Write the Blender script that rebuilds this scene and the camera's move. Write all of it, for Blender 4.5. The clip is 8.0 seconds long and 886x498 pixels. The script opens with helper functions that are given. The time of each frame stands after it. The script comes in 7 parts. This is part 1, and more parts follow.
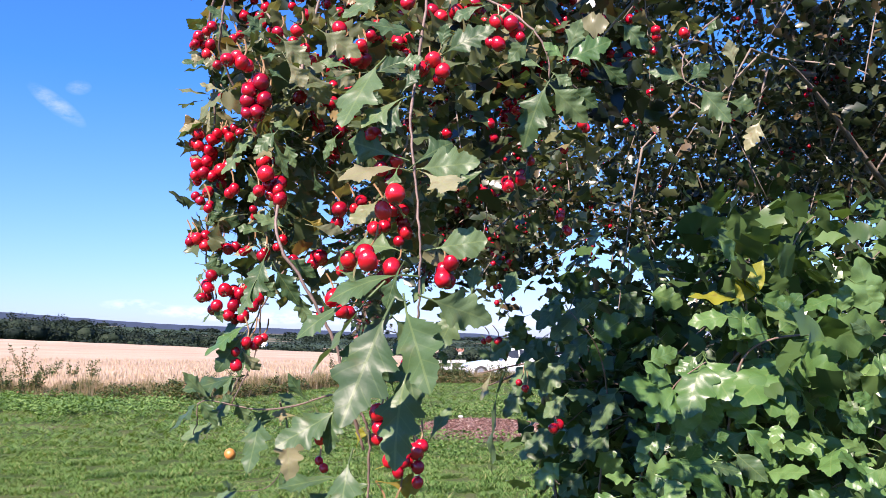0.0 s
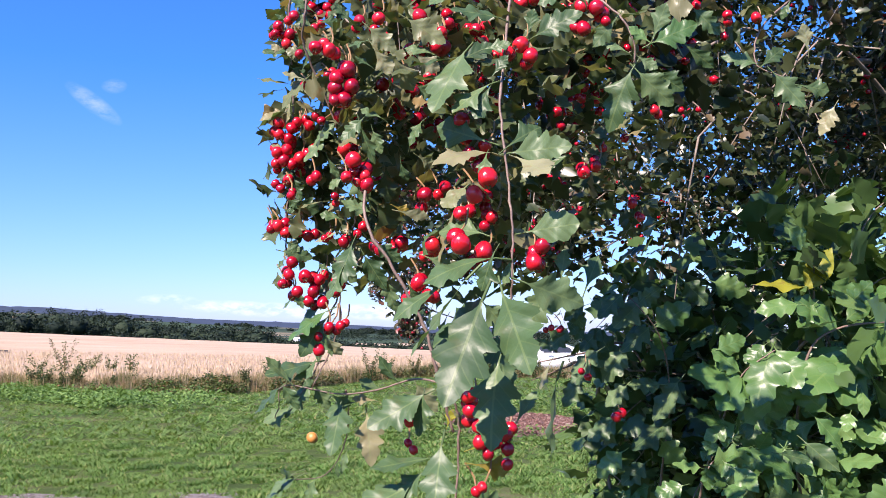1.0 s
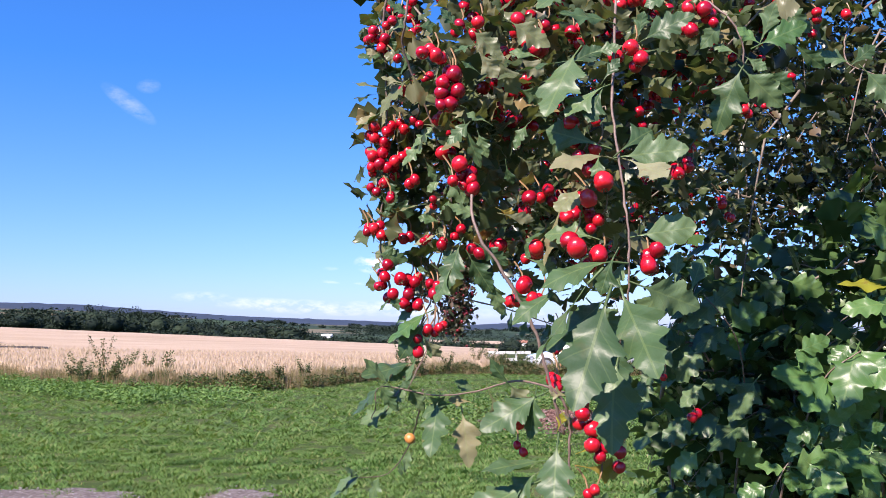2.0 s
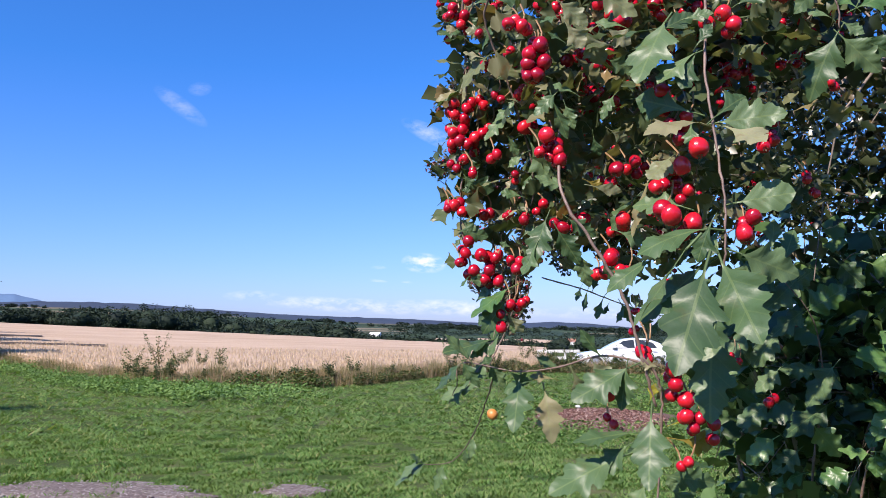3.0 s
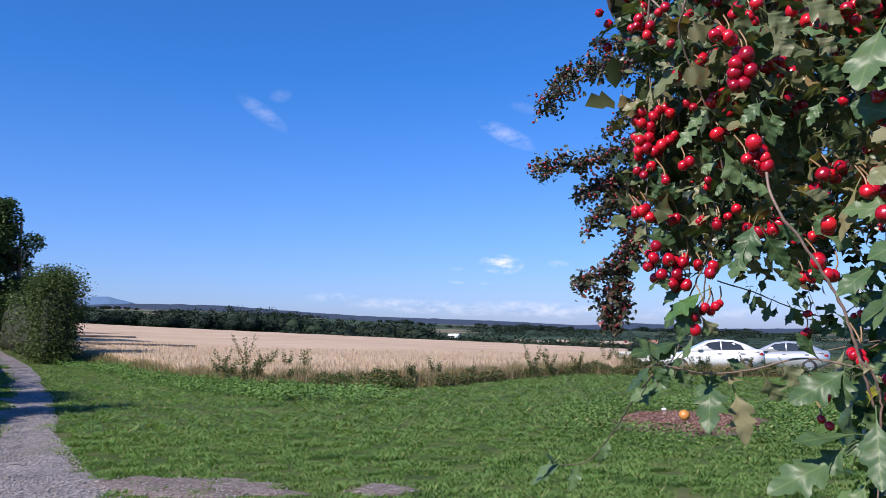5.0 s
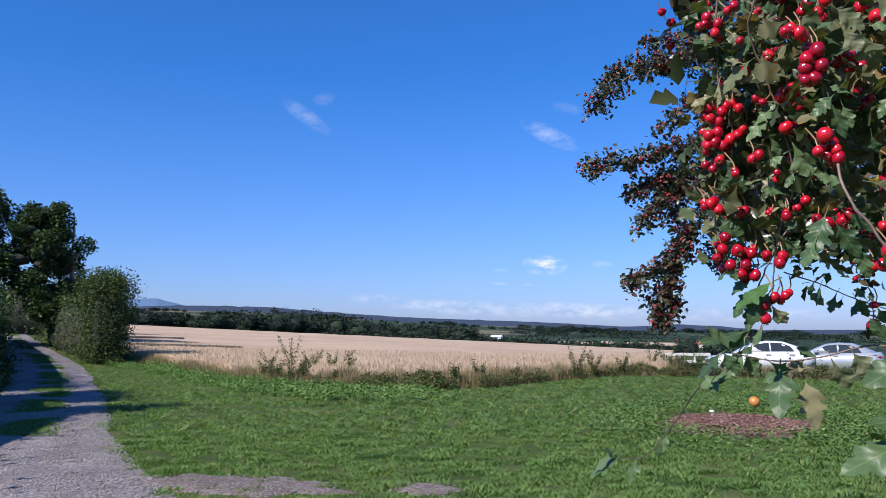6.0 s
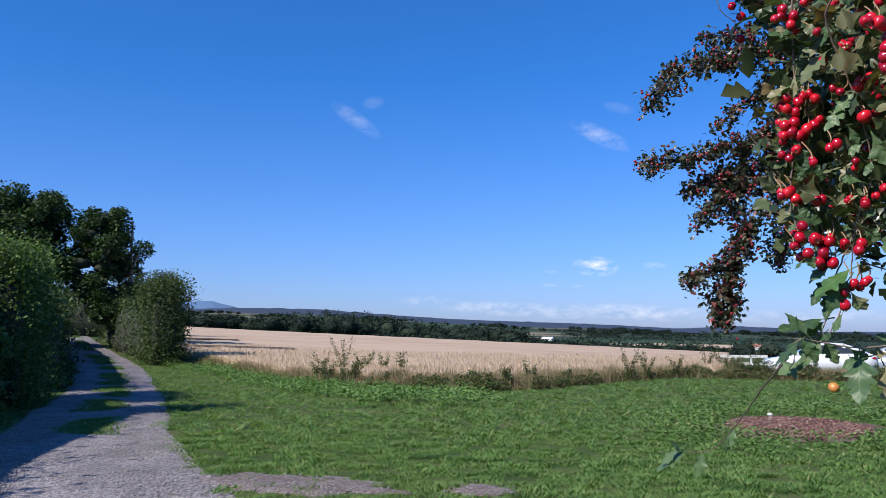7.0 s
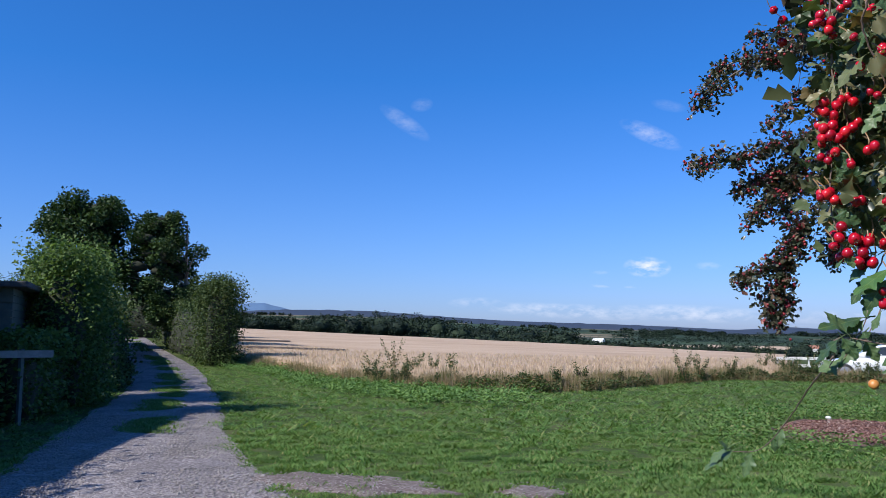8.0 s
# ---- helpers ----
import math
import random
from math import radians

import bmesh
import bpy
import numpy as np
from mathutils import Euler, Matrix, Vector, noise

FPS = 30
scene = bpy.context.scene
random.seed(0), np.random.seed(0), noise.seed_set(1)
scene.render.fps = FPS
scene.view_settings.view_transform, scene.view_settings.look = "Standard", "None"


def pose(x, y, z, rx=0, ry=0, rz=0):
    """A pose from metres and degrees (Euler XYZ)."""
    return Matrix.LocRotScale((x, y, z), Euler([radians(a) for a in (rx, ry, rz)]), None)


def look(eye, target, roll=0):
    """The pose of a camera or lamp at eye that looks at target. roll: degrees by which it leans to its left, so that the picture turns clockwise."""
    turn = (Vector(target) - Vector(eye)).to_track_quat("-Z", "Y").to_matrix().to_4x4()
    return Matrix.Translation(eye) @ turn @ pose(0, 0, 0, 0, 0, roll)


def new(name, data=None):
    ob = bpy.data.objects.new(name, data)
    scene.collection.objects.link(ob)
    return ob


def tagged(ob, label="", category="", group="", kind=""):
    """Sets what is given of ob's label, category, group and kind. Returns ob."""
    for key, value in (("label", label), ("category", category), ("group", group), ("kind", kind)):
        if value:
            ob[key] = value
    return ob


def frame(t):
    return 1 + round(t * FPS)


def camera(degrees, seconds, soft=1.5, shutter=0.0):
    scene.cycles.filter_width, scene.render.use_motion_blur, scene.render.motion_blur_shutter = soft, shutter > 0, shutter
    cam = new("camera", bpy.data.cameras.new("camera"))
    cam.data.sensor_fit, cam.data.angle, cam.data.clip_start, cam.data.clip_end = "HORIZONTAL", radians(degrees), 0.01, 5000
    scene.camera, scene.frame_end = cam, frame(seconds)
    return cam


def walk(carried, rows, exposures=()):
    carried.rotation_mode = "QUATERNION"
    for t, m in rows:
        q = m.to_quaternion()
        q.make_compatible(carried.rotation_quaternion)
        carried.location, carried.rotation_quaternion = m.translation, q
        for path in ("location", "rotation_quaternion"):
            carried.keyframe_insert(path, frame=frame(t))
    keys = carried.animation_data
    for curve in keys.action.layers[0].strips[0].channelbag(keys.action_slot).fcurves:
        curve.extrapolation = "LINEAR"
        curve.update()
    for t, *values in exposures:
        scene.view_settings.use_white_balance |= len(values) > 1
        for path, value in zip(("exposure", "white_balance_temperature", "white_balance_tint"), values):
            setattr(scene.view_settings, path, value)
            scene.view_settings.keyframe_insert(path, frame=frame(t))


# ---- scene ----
cam = camera(56.0, 8.0, soft=0.8)
EYE = 1.62
ROWS = [
    (0.0, 0.0, 0.0, 0.0, 0.00, 6.26, 0.04),
    (0.5, -0.0077, -0.0010, -0.0054, 1.17, 6.00, 0.02),
    (1.0, -0.0295, -0.0034, -0.0058, 2.17, 5.90, 0.02),
    (1.5, -0.0567, -0.0080, 0.0025, 3.02, 5.75, 0.04),
    (3.0, -0.0924, -0.0092, -0.0169, 7.57, 5.58, 0.01),
    (3.5, -0.1155, -0.0127, -0.0128, 9.01, 5.59, 0.01),
    (4.0, -0.1218, -0.0194, -0.0145, 10.39, 5.65, -0.01),
    (4.5, -0.1431, -0.0299, -0.0143, 11.64, 5.65, -0.01),
    (6.0, -0.1781, -0.0721, -0.0244, 15.86, 5.76, -0.02),
    (6.5, -0.1831, -0.0855, -0.0290, 17.55, 5.80, -0.03),
    (7.0, -0.1931, -0.0985, -0.0346, 19.30, 5.89, -0.02),
    (7.5, -0.1875, -0.1117, -0.0358, 20.97, 5.93, -0.03),
    (8.0, -0.1819, -0.1249, -0.0370, 22.70, 5.99, -0.02),
]
walk(cam, [(t, pose(x, y, EYE + z, 90 + pitch, roll, yaw)) for t, x, y, z, yaw, pitch, roll in ROWS],
     exposures=[(0.0, 1.32, 7180, 25), (1.5, 1.2, 7050, 23), (3.0, 0.88, 6900, 19), (4.5, 0.62, 6750, 16), (6.5, 0.52, 6600, 13), (8.0, 0.48, 6500, 11)])

# ---- sky and sun ----
SUN_TO, SUN_UP = 32.0, 43.0      # degrees: where the light goes (right of the y axis), how high the sun stands
sun_dir = Vector((-math.sin(radians(SUN_TO)) * math.cos(radians(SUN_UP)), -math.cos(radians(SUN_TO)) * math.cos(radians(SUN_UP)), math.sin(radians(SUN_UP))))
sun = new("sun", bpy.data.lights.new("sun", "SUN"))
sun.data.energy, sun.data.angle, sun.data.color = 5.0, radians(0.55), (1.0, 0.95, 0.87)
sun.matrix_world = look(sun_dir * 60, (0, 0, 0))


def link(nt, a, b):
    nt.links.new(a, b)


def node(nt, kind, **values):
    n = nt.nodes.new(kind)
    for key, value in values.items():
        n.inputs[key.replace("_", " ")].default_value = value
    return n


def maths(nt, op, a, b=None, c=None, clamp=False):
    n = nt.nodes.new("ShaderNodeMath")
    n.operation, n.use_clamp = op, clamp
    for i, v in enumerate((a, b, c)):
        if v is None:
            continue
        if isinstance(v, (int, float)):
            n.inputs[i].default_value = v
        else:
            link(nt, v, n.inputs[i])
    return n.outputs[0]


def ramp(nt, fac, stops):
    n = nt.nodes.new("ShaderNodeValToRGB")
    while len(n.color_ramp.elements) < len(stops):
        n.color_ramp.elements.new(0.5)
    for e, (p, c) in zip(n.color_ramp.elements, stops):
        e.position, e.color = p, (*c, 1)
    link(nt, fac, n.inputs[0])
    return n.outputs[0]


def mixed(nt, fac, a, b, blend="MIX"):
    n = nt.nodes.new("ShaderNodeMix")
    n.data_type, n.blend_type = "RGBA", blend
    for slot, v in ((0, fac), (6, a), (7, b)):
        if isinstance(v, (int, float)):
            n.inputs[slot].default_value = v
        elif isinstance(v, tuple):
            n.inputs[slot].default_value = (*v, 1)
        else:
            link(nt, v, n.inputs[slot])
    return n.outputs[2]


def direction(az, el):
    a, e = radians(az), radians(el)
    return Vector((math.sin(a) * math.cos(e), math.cos(a) * math.cos(e), math.sin(e)))


world = bpy.data.worlds.new("world")
scene.world = world
world.use_nodes = True
wn = world.node_tree
wn.nodes.clear()
sky = wn.nodes.new("ShaderNodeTexSky")
sky.sky_type, sky.sun_disc = "NISHITA", False
sky.sun_elevation, sky.sun_rotation = radians(SUN_UP), math.atan2(sun_dir.x, sun_dir.y)
sky.altitude, sky.air_density, sky.dust_density, sky.ozone_density = 100, 1.0, 0.7, 3.0
coord = wn.nodes.new("ShaderNodeTexCoord")
wisp_map = wn.nodes.new("ShaderNodeMapping")
wisp_map.inputs["Rotation"].default_value = (0, radians(35), radians(20))
wisp_map.inputs["Scale"].default_value = (14, 14, 30)
link(wn, coord.outputs["Generated"], wisp_map.inputs[0])
wisp = node(wn, "ShaderNodeTexNoise", Scale=2.3, Detail=7.0, Roughness=0.66)
link(wn, wisp_map.outputs[0], wisp.inputs["Vector"])
puff = node(wn, "ShaderNodeTexNoise", Scale=3.8, Detail=5.0, Roughness=0.55)
link(wn, wisp_map.outputs[0], puff.inputs["Vector"])
cover = None


def cloud(az, el, wide, high, lean, strength):
    """A small cloud at a bearing and height in degrees, as a soft ellipse broken up by noise."""
    d = direction(az, el)
    right = Vector((math.cos(radians(az)), -math.sin(radians(az)), 0))
    up = right.cross(d).normalized()
    c, s = math.cos(radians(lean)), math.sin(radians(lean))
    along, across = right * c + up * s, up * c - right * s
    total = None
    for axis, size in ((along, wide), (across, high)):
        dot = wn.nodes.new("ShaderNodeVectorMath")
        dot.operation = "DOT_PRODUCT"
        link(wn, coord.outputs["Generated"], dot.inputs[0])
        dot.inputs[1].default_value = axis
        off = maths(wn, "MULTIPLY", maths(wn, "SUBTRACT", dot.outputs["Value"], d.dot(axis)), 1 / math.tan(radians(size)))
        sq = maths(wn, "MULTIPLY", off, off)
        total = sq if total is None else maths(wn, "ADD", total, sq)
    front = wn.nodes.new("ShaderNodeVectorMath")
    front.operation = "DOT_PRODUCT"
    link(wn, coord.outputs["Generated"], front.inputs[0])
    front.inputs[1].default_value = d
    soft = maths(wn, "SUBTRACT", 1.0, total, clamp=True)
    soft = maths(wn, "MULTIPLY", soft, maths(wn, "GREATER_THAN", front.outputs["Value"], 0.5))
    grain, floor_at, gain = (puff, 0.40, 3.6) if el < 5 else (wisp, 0.37, 2.3)
    broken = maths(wn, "MULTIPLY", maths(wn, "SUBTRACT", grain.outputs["Fac"], floor_at, clamp=True), gain)
    return maths(wn, "MULTIPLY", maths(wn, "MULTIPLY", soft, broken), 0.62 * strength, clamp=True)


CLOUD_ROWS = [
    (-25.4, 14.6, 2.1, 0.6, -34, 0.5), (-24.2, 15.8, 0.8, 0.5, 10, 0.35),
    (-8.4, 13.4, 2.3, 0.65, -26, 0.95), (-7.2, 15.2, 1.2, 0.4, -15, 0.25),
    (-8.9, 4.6, 1.6, 0.75, -4, 1.6), (-5.0, 4.6, 0.9, 0.3, -4, 0.4),
    (-12.2, 3.4, 0.9, 0.12, -6, 0.5), (-9.8, 3.3, 0.7, 0.1, 0, 0.4), (-12.0, 4.3, 0.6, 0.15, 0, 0.35),
    (-14.0, 1.7, 7.0, 0.55, -3, 0.75), (-6.0, 1.5, 6.0, 0.6, -3, 0.8), (-20.5, 2.3, 2.0, 0.4, 0, 0.5), (4.0, 1.2, 6.0, 0.5, 0, 0.5),
]
for row in CLOUD_ROWS:
    one = cloud(*row)
    cover = one if cover is None else maths(wn, "MAXIMUM", cover, one)
up_part = wn.nodes.new("ShaderNodeSeparateXYZ")
link(wn, coord.outputs["Generated"], up_part.inputs[0])
low_air = ramp(wn, up_part.outputs[2], [(0.0, (0.80, 0.99, 1.78)), (0.08, (0.62, 0.95, 1.70)), (0.30, (0.255, 0.90, 1.74))])
tinted = mixed(wn, 1.0, sky.outputs[0], low_air, "MULTIPLY")
with_cloud = mixed(wn, cover, tinted, (9.5, 10.0, 11.5))
back = node(wn, "ShaderNodeBackground", Strength=0.07)
link(wn, with_cloud, back.inputs[0])
wout = wn.nodes.new("ShaderNodeOutputWorld")
link(wn, back.outputs[0], wout.inputs[0])


# ---- materials ----
def material(name):
    m = bpy.data.materials.new(name)
    m.use_nodes = True
    nt = m.node_tree
    return m, nt, nt.nodes["Principled BSDF"]


def noise_at(nt, scale, detail=4.0, rough=0.55, coords="Object", stretch=None):
    tc = nt.nodes.new("ShaderNodeTexCoord")
    n = node(nt, "ShaderNodeTexNoise", Scale=scale, Detail=detail, Roughness=rough)
    out = tc.outputs[coords]
    if stretch:
        mp = nt.nodes.new("ShaderNodeMapping")
        mp.inputs["Scale"].default_value = stretch
        link(nt, out, mp.inputs[0])
        out = mp.outputs[0]
    link(nt, out, n.inputs["Vector"])
    return n.outputs["Fac"]


def bump(nt, bsdf, height, strength=0.4, distance=0.01):
    b = node(nt, "ShaderNodeBump", Strength=strength, Distance=distance)
    link(nt, height, b.inputs["Height"])
    link(nt, b.outputs[0], bsdf.inputs["Normal"])


def leaf_material(name, low, mid, high, rough=0.4, glow=0.25, veins=True, per_island=False, odd=None, patches=None, wear=0.0):
    """Leaf: hue by object or by island, veins along the leaf's own map, light shining through."""
    m, nt, bsdf = material(name)
    if per_island:
        rnd = nt.nodes.new("ShaderNodeNewGeometry").outputs["Random Per Island"]
    else:
        rnd = nt.nodes.new("ShaderNodeObjectInfo").outputs["Random"]
    stops = [(0.0, low), (0.45, mid), (0.86, high)] + ([(0.97, odd)] if odd else [])
    colour = ramp(nt, rnd, stops)
    if patches:
        wide = maths(nt, "MULTIPLY", maths(nt, "SUBTRACT", noise_at(nt, 0.45, 5.0, 0.65), 0.42, clamp=True), 4.0, clamp=True)
        clump = maths(nt, "MULTIPLY", maths(nt, "SUBTRACT", noise_at(nt, 1.7, 4.0, 0.6), 0.48, clamp=True), 5.0, clamp=True)
        colour = mixed(nt, maths(nt, "MULTIPLY", clump, 0.8), colour, tuple(0.6 * c for c in low))
        colour = mixed(nt, maths(nt, "MULTIPLY", wide, 0.75), colour, patches)
    blot = noise_at(nt, 45.0, 3.0)
    colour = mixed(nt, maths(nt, "MULTIPLY", blot, 0.3), colour, tuple(c * 0.45 for c in low))
    worn = maths(nt, "MULTIPLY", maths(nt, "SUBTRACT", noise_at(nt, 90.0 if per_island else 3.2, 4.0, 0.6), 0.60, clamp=True), 9.0, clamp=True)
    if wear:
        colour = mixed(nt, maths(nt, "MULTIPLY", worn, wear), colour, (0.15, 0.085, 0.035))
    if veins:
        uv = nt.nodes.new("ShaderNodeUVMap")
        uv.uv_map = "uv"
        sep = nt.nodes.new("ShaderNodeSeparateXYZ")
        link(nt, uv.outputs[0], sep.inputs[0])
        side = maths(nt, "ABSOLUTE", maths(nt, "SUBTRACT", sep.outputs[1], 0.5))
        mid_line = maths(nt, "LESS_THAN", side, 0.013)
        wave = maths(nt, "SINE", maths(nt, "MULTIPLY", maths(nt, "SUBTRACT", sep.outputs[0], maths(nt, "MULTIPLY", side, 0.9)), 34.0))
        side_line = maths(nt, "GREATER_THAN", wave, 0.955)
        vein = maths(nt, "MAXIMUM", mid_line, maths(nt, "MULTIPLY", side_line, 0.5))
        colour = mixed(nt, maths(nt, "MULTIPLY", vein, 0.2), colour, (0.22, 0.28, 0.10))
        bump(nt, bsdf, maths(nt, "ADD", maths(nt, "MULTIPLY", wave, -0.3), maths(nt, "MULTIPLY", blot, 0.25)), 0.22, 0.0012)
    link(nt, colour, bsdf.inputs["Base Color"])
    bsdf.inputs["Roughness"].default_value = rough
    bsdf.inputs["Specular IOR Level"].default_value = 0.45 if rough < 0.38 else (0.3 if veins or rough < 0.45 else 0.12)
    thin = nt.nodes.new("ShaderNodeBsdfTranslucent")
    link(nt, mixed(nt, 1.0, colour, (1.5, 1.6, 0.7), "MULTIPLY"), thin.inputs[0])
    mix = node(nt, "ShaderNodeMixShader", Fac=glow)
    link(nt, bsdf.outputs[0], mix.inputs[1])
    link(nt, thin.outputs[0], mix.inputs[2])
    link(nt, mix.outputs[0], nt.nodes["Material Output"].inputs[0])
    return m


def plain(name, low, high, scale=6.0, rough=0.7, relief=0.3, depth=0.01, metal=0.0, coords="Object", stretch=None, coat=0.0):
    m, nt, bsdf = material(name)
    big, fine = noise_at(nt, scale, 4.0, 0.6, coords, stretch), noise_at(nt, scale * 9, 3.0, 0.6, coords, stretch)
    both = maths(nt, "ADD", maths(nt, "MULTIPLY", big, 0.6), maths(nt, "MULTIPLY", fine, 0.4))
    link(nt, ramp(nt, both, [(0.32, low), (0.68, high)]), bsdf.inputs["Base Color"])
    bsdf.inputs["Roughness"].default_value, bsdf.inputs["Metallic"].default_value = rough, metal
    bsdf.inputs["Coat Weight"].default_value = coat
    bump(nt, bsdf, both, relief, depth)
    return m


M_LEAF = leaf_material("hawthorn_leaf", (0.040, 0.080, 0.034), (0.064, 0.118, 0.050), (0.105, 0.165, 0.075), 0.42, 0.18, wear=0.12)
M_LEAF_PALE = leaf_material("hawthorn_leaf_turning", (0.14, 0.165, 0.080), (0.27, 0.27, 0.165), (0.23, 0.20, 0.105), 0.40, 0.28, wear=0.4)
M_LEAF_GOLD = leaf_material("leaf_yellowed", (0.24, 0.25, 0.03), (0.33, 0.30, 0.04), (0.28, 0.20, 0.04), 0.42, 0.3, wear=0.5)
M_LEAF_GLOSS = leaf_material("shrub_leaf", (0.050, 0.118, 0.034), (0.080, 0.172, 0.050), (0.125, 0.225, 0.075), 0.37, 0.22)
M_TUFT = leaf_material("hawthorn_leaf_tuft", (0.042, 0.066, 0.028), (0.078, 0.104, 0.045), (0.19, 0.18, 0.095), 0.38, 0.22, wear=0.7, veins=False, per_island=True, odd=(0.24, 0.17, 0.08))
# hawthorn leaves darkened: the crown's shade is mixed into this green
M_MASS = leaf_material("hawthorn_foliage_shade", (0.014, 0.024, 0.010), (0.028, 0.043, 0.017), (0.070, 0.082, 0.036), 0.32, 0.12, veins=False, per_island=True, odd=(0.11, 0.075, 0.04))
M_SHRUB_MASS = leaf_material("shrub_foliage", (0.028, 0.058, 0.019), (0.056, 0.110, 0.035), (0.105, 0.180, 0.060), 0.32, 0.22, veins=False, per_island=True)
M_SHRUBS = leaf_material("bright_shrub_foliage", (0.045, 0.085, 0.027), (0.082, 0.140, 0.044), (0.145, 0.210, 0.070), 0.5, 0.25, veins=False, per_island=True)
M_ARM = leaf_material("far_shoot_foliage", (0.030, 0.044, 0.026), (0.056, 0.068, 0.040), (0.125, 0.105, 0.070), 0.36, 0.12, veins=False, per_island=True, odd=(0.20, 0.06, 0.055))
M_TREE = leaf_material("tree_foliage", (0.018, 0.038, 0.014), (0.034, 0.064, 0.022), (0.060, 0.100, 0.034), 0.5, 0.15, veins=False, per_island=True)
M_HEDGE = leaf_material("hedge_foliage", (0.027, 0.048, 0.017), (0.050, 0.080, 0.028), (0.092, 0.126, 0.046), 0.5, 0.2, veins=False, per_island=True)
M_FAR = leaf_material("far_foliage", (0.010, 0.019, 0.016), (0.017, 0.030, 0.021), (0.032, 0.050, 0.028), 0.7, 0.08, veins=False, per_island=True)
M_GRASS = leaf_material("grass_blades", (0.046, 0.116, 0.029), (0.102, 0.212, 0.052), (0.210, 0.315, 0.106), 0.5, 0.3, veins=False, per_island=True, odd=(0.34, 0.30, 0.15), patches=(0.145, 0.215, 0.070))
M_WEED = leaf_material("broad_weed_leaves", (0.058, 0.125, 0.032), (0.105, 0.200, 0.055), (0.185, 0.290, 0.095), 0.5, 0.25, veins=False, per_island=True)
M_DOCK = leaf_material("seeding_weed_leaves", (0.036, 0.058, 0.020), (0.070, 0.096, 0.036), (0.145, 0.150, 0.062), 0.5, 0.25, veins=False, per_island=True, odd=(0.25, 0.13, 0.085))
M_TALL = leaf_material("tall_grass", (0.10, 0.120, 0.040), (0.27, 0.215, 0.125), (0.44, 0.335, 0.235), 0.55, 0.3, veins=False, per_island=True, odd=(0.33, 0.20, 0.15))
M_CROP = leaf_material("crop_stalks", (0.37, 0.275, 0.20), (0.47, 0.36, 0.27), (0.56, 0.44, 0.345), 0.6, 0.25, veins=False, per_island=True)
# near-black: the shade inside crowns and hedges, put into the colour
M_CORE = plain("core_shade", (0.010, 0.014, 0.007), (0.024, 0.030, 0.014), 5.0, 0.9, 0.6, 0.05)
M_BARK = plain("bark", (0.10, 0.075, 0.06), (0.27, 0.22, 0.18), 60.0, 0.75, 0.6, 0.002)
M_TWIG = plain("young_bark", (0.085, 0.052, 0.042), (0.23, 0.16, 0.13), 220.0, 0.55, 0.5, 0.0008)
M_STALK = plain("berry_stalk", (0.16, 0.09, 0.04), (0.28, 0.16, 0.07), 200.0, 0.5, 0.2, 0.0005)


def berry_material():
    m, nt, bsdf = material("berry_skin")
    rnd = nt.nodes.new("ShaderNodeObjectInfo").outputs["Random"]
    tone = ramp(nt, rnd, [(0.0, (0.26, 0.003, 0.014)), (0.5, (0.46, 0.005, 0.018)), (1.0, (0.60, 0.014, 0.022))])
    blot = noise_at(nt, 160.0, 4.0)
    link(nt, mixed(nt, maths(nt, "MULTIPLY", blot, 0.35), tone, (0.20, 0.003, 0.016)), bsdf.inputs["Base Color"])
    bsdf.inputs["Roughness"].default_value = 0.2
    bsdf.inputs["Coat Weight"].default_value, bsdf.inputs["Coat Roughness"].default_value = 0.22, 0.10
    bsdf.inputs["Subsurface Weight"].default_value = 0.0
    bump(nt, bsdf, noise_at(nt, 420.0, 2.0), 0.12, 0.0006)
    return m


M_BERRY = berry_material()
M_BERRY_ORANGE = plain("unripe_berry_skin", (0.38, 0.14, 0.03), (0.50, 0.22, 0.06), 140.0, 0.3, 0.15, 0.0005)
M_BERRY_DULL = plain("dull_berry_skin", (0.13, 0.010, 0.018), (0.30, 0.020, 0.030), 160.0, 0.35, 0.2, 0.0005)
M_CALYX = plain("dry_calyx", (0.05, 0.03, 0.02), (0.13, 0.08, 0.05), 300.0, 0.8, 0.4, 0.0006)


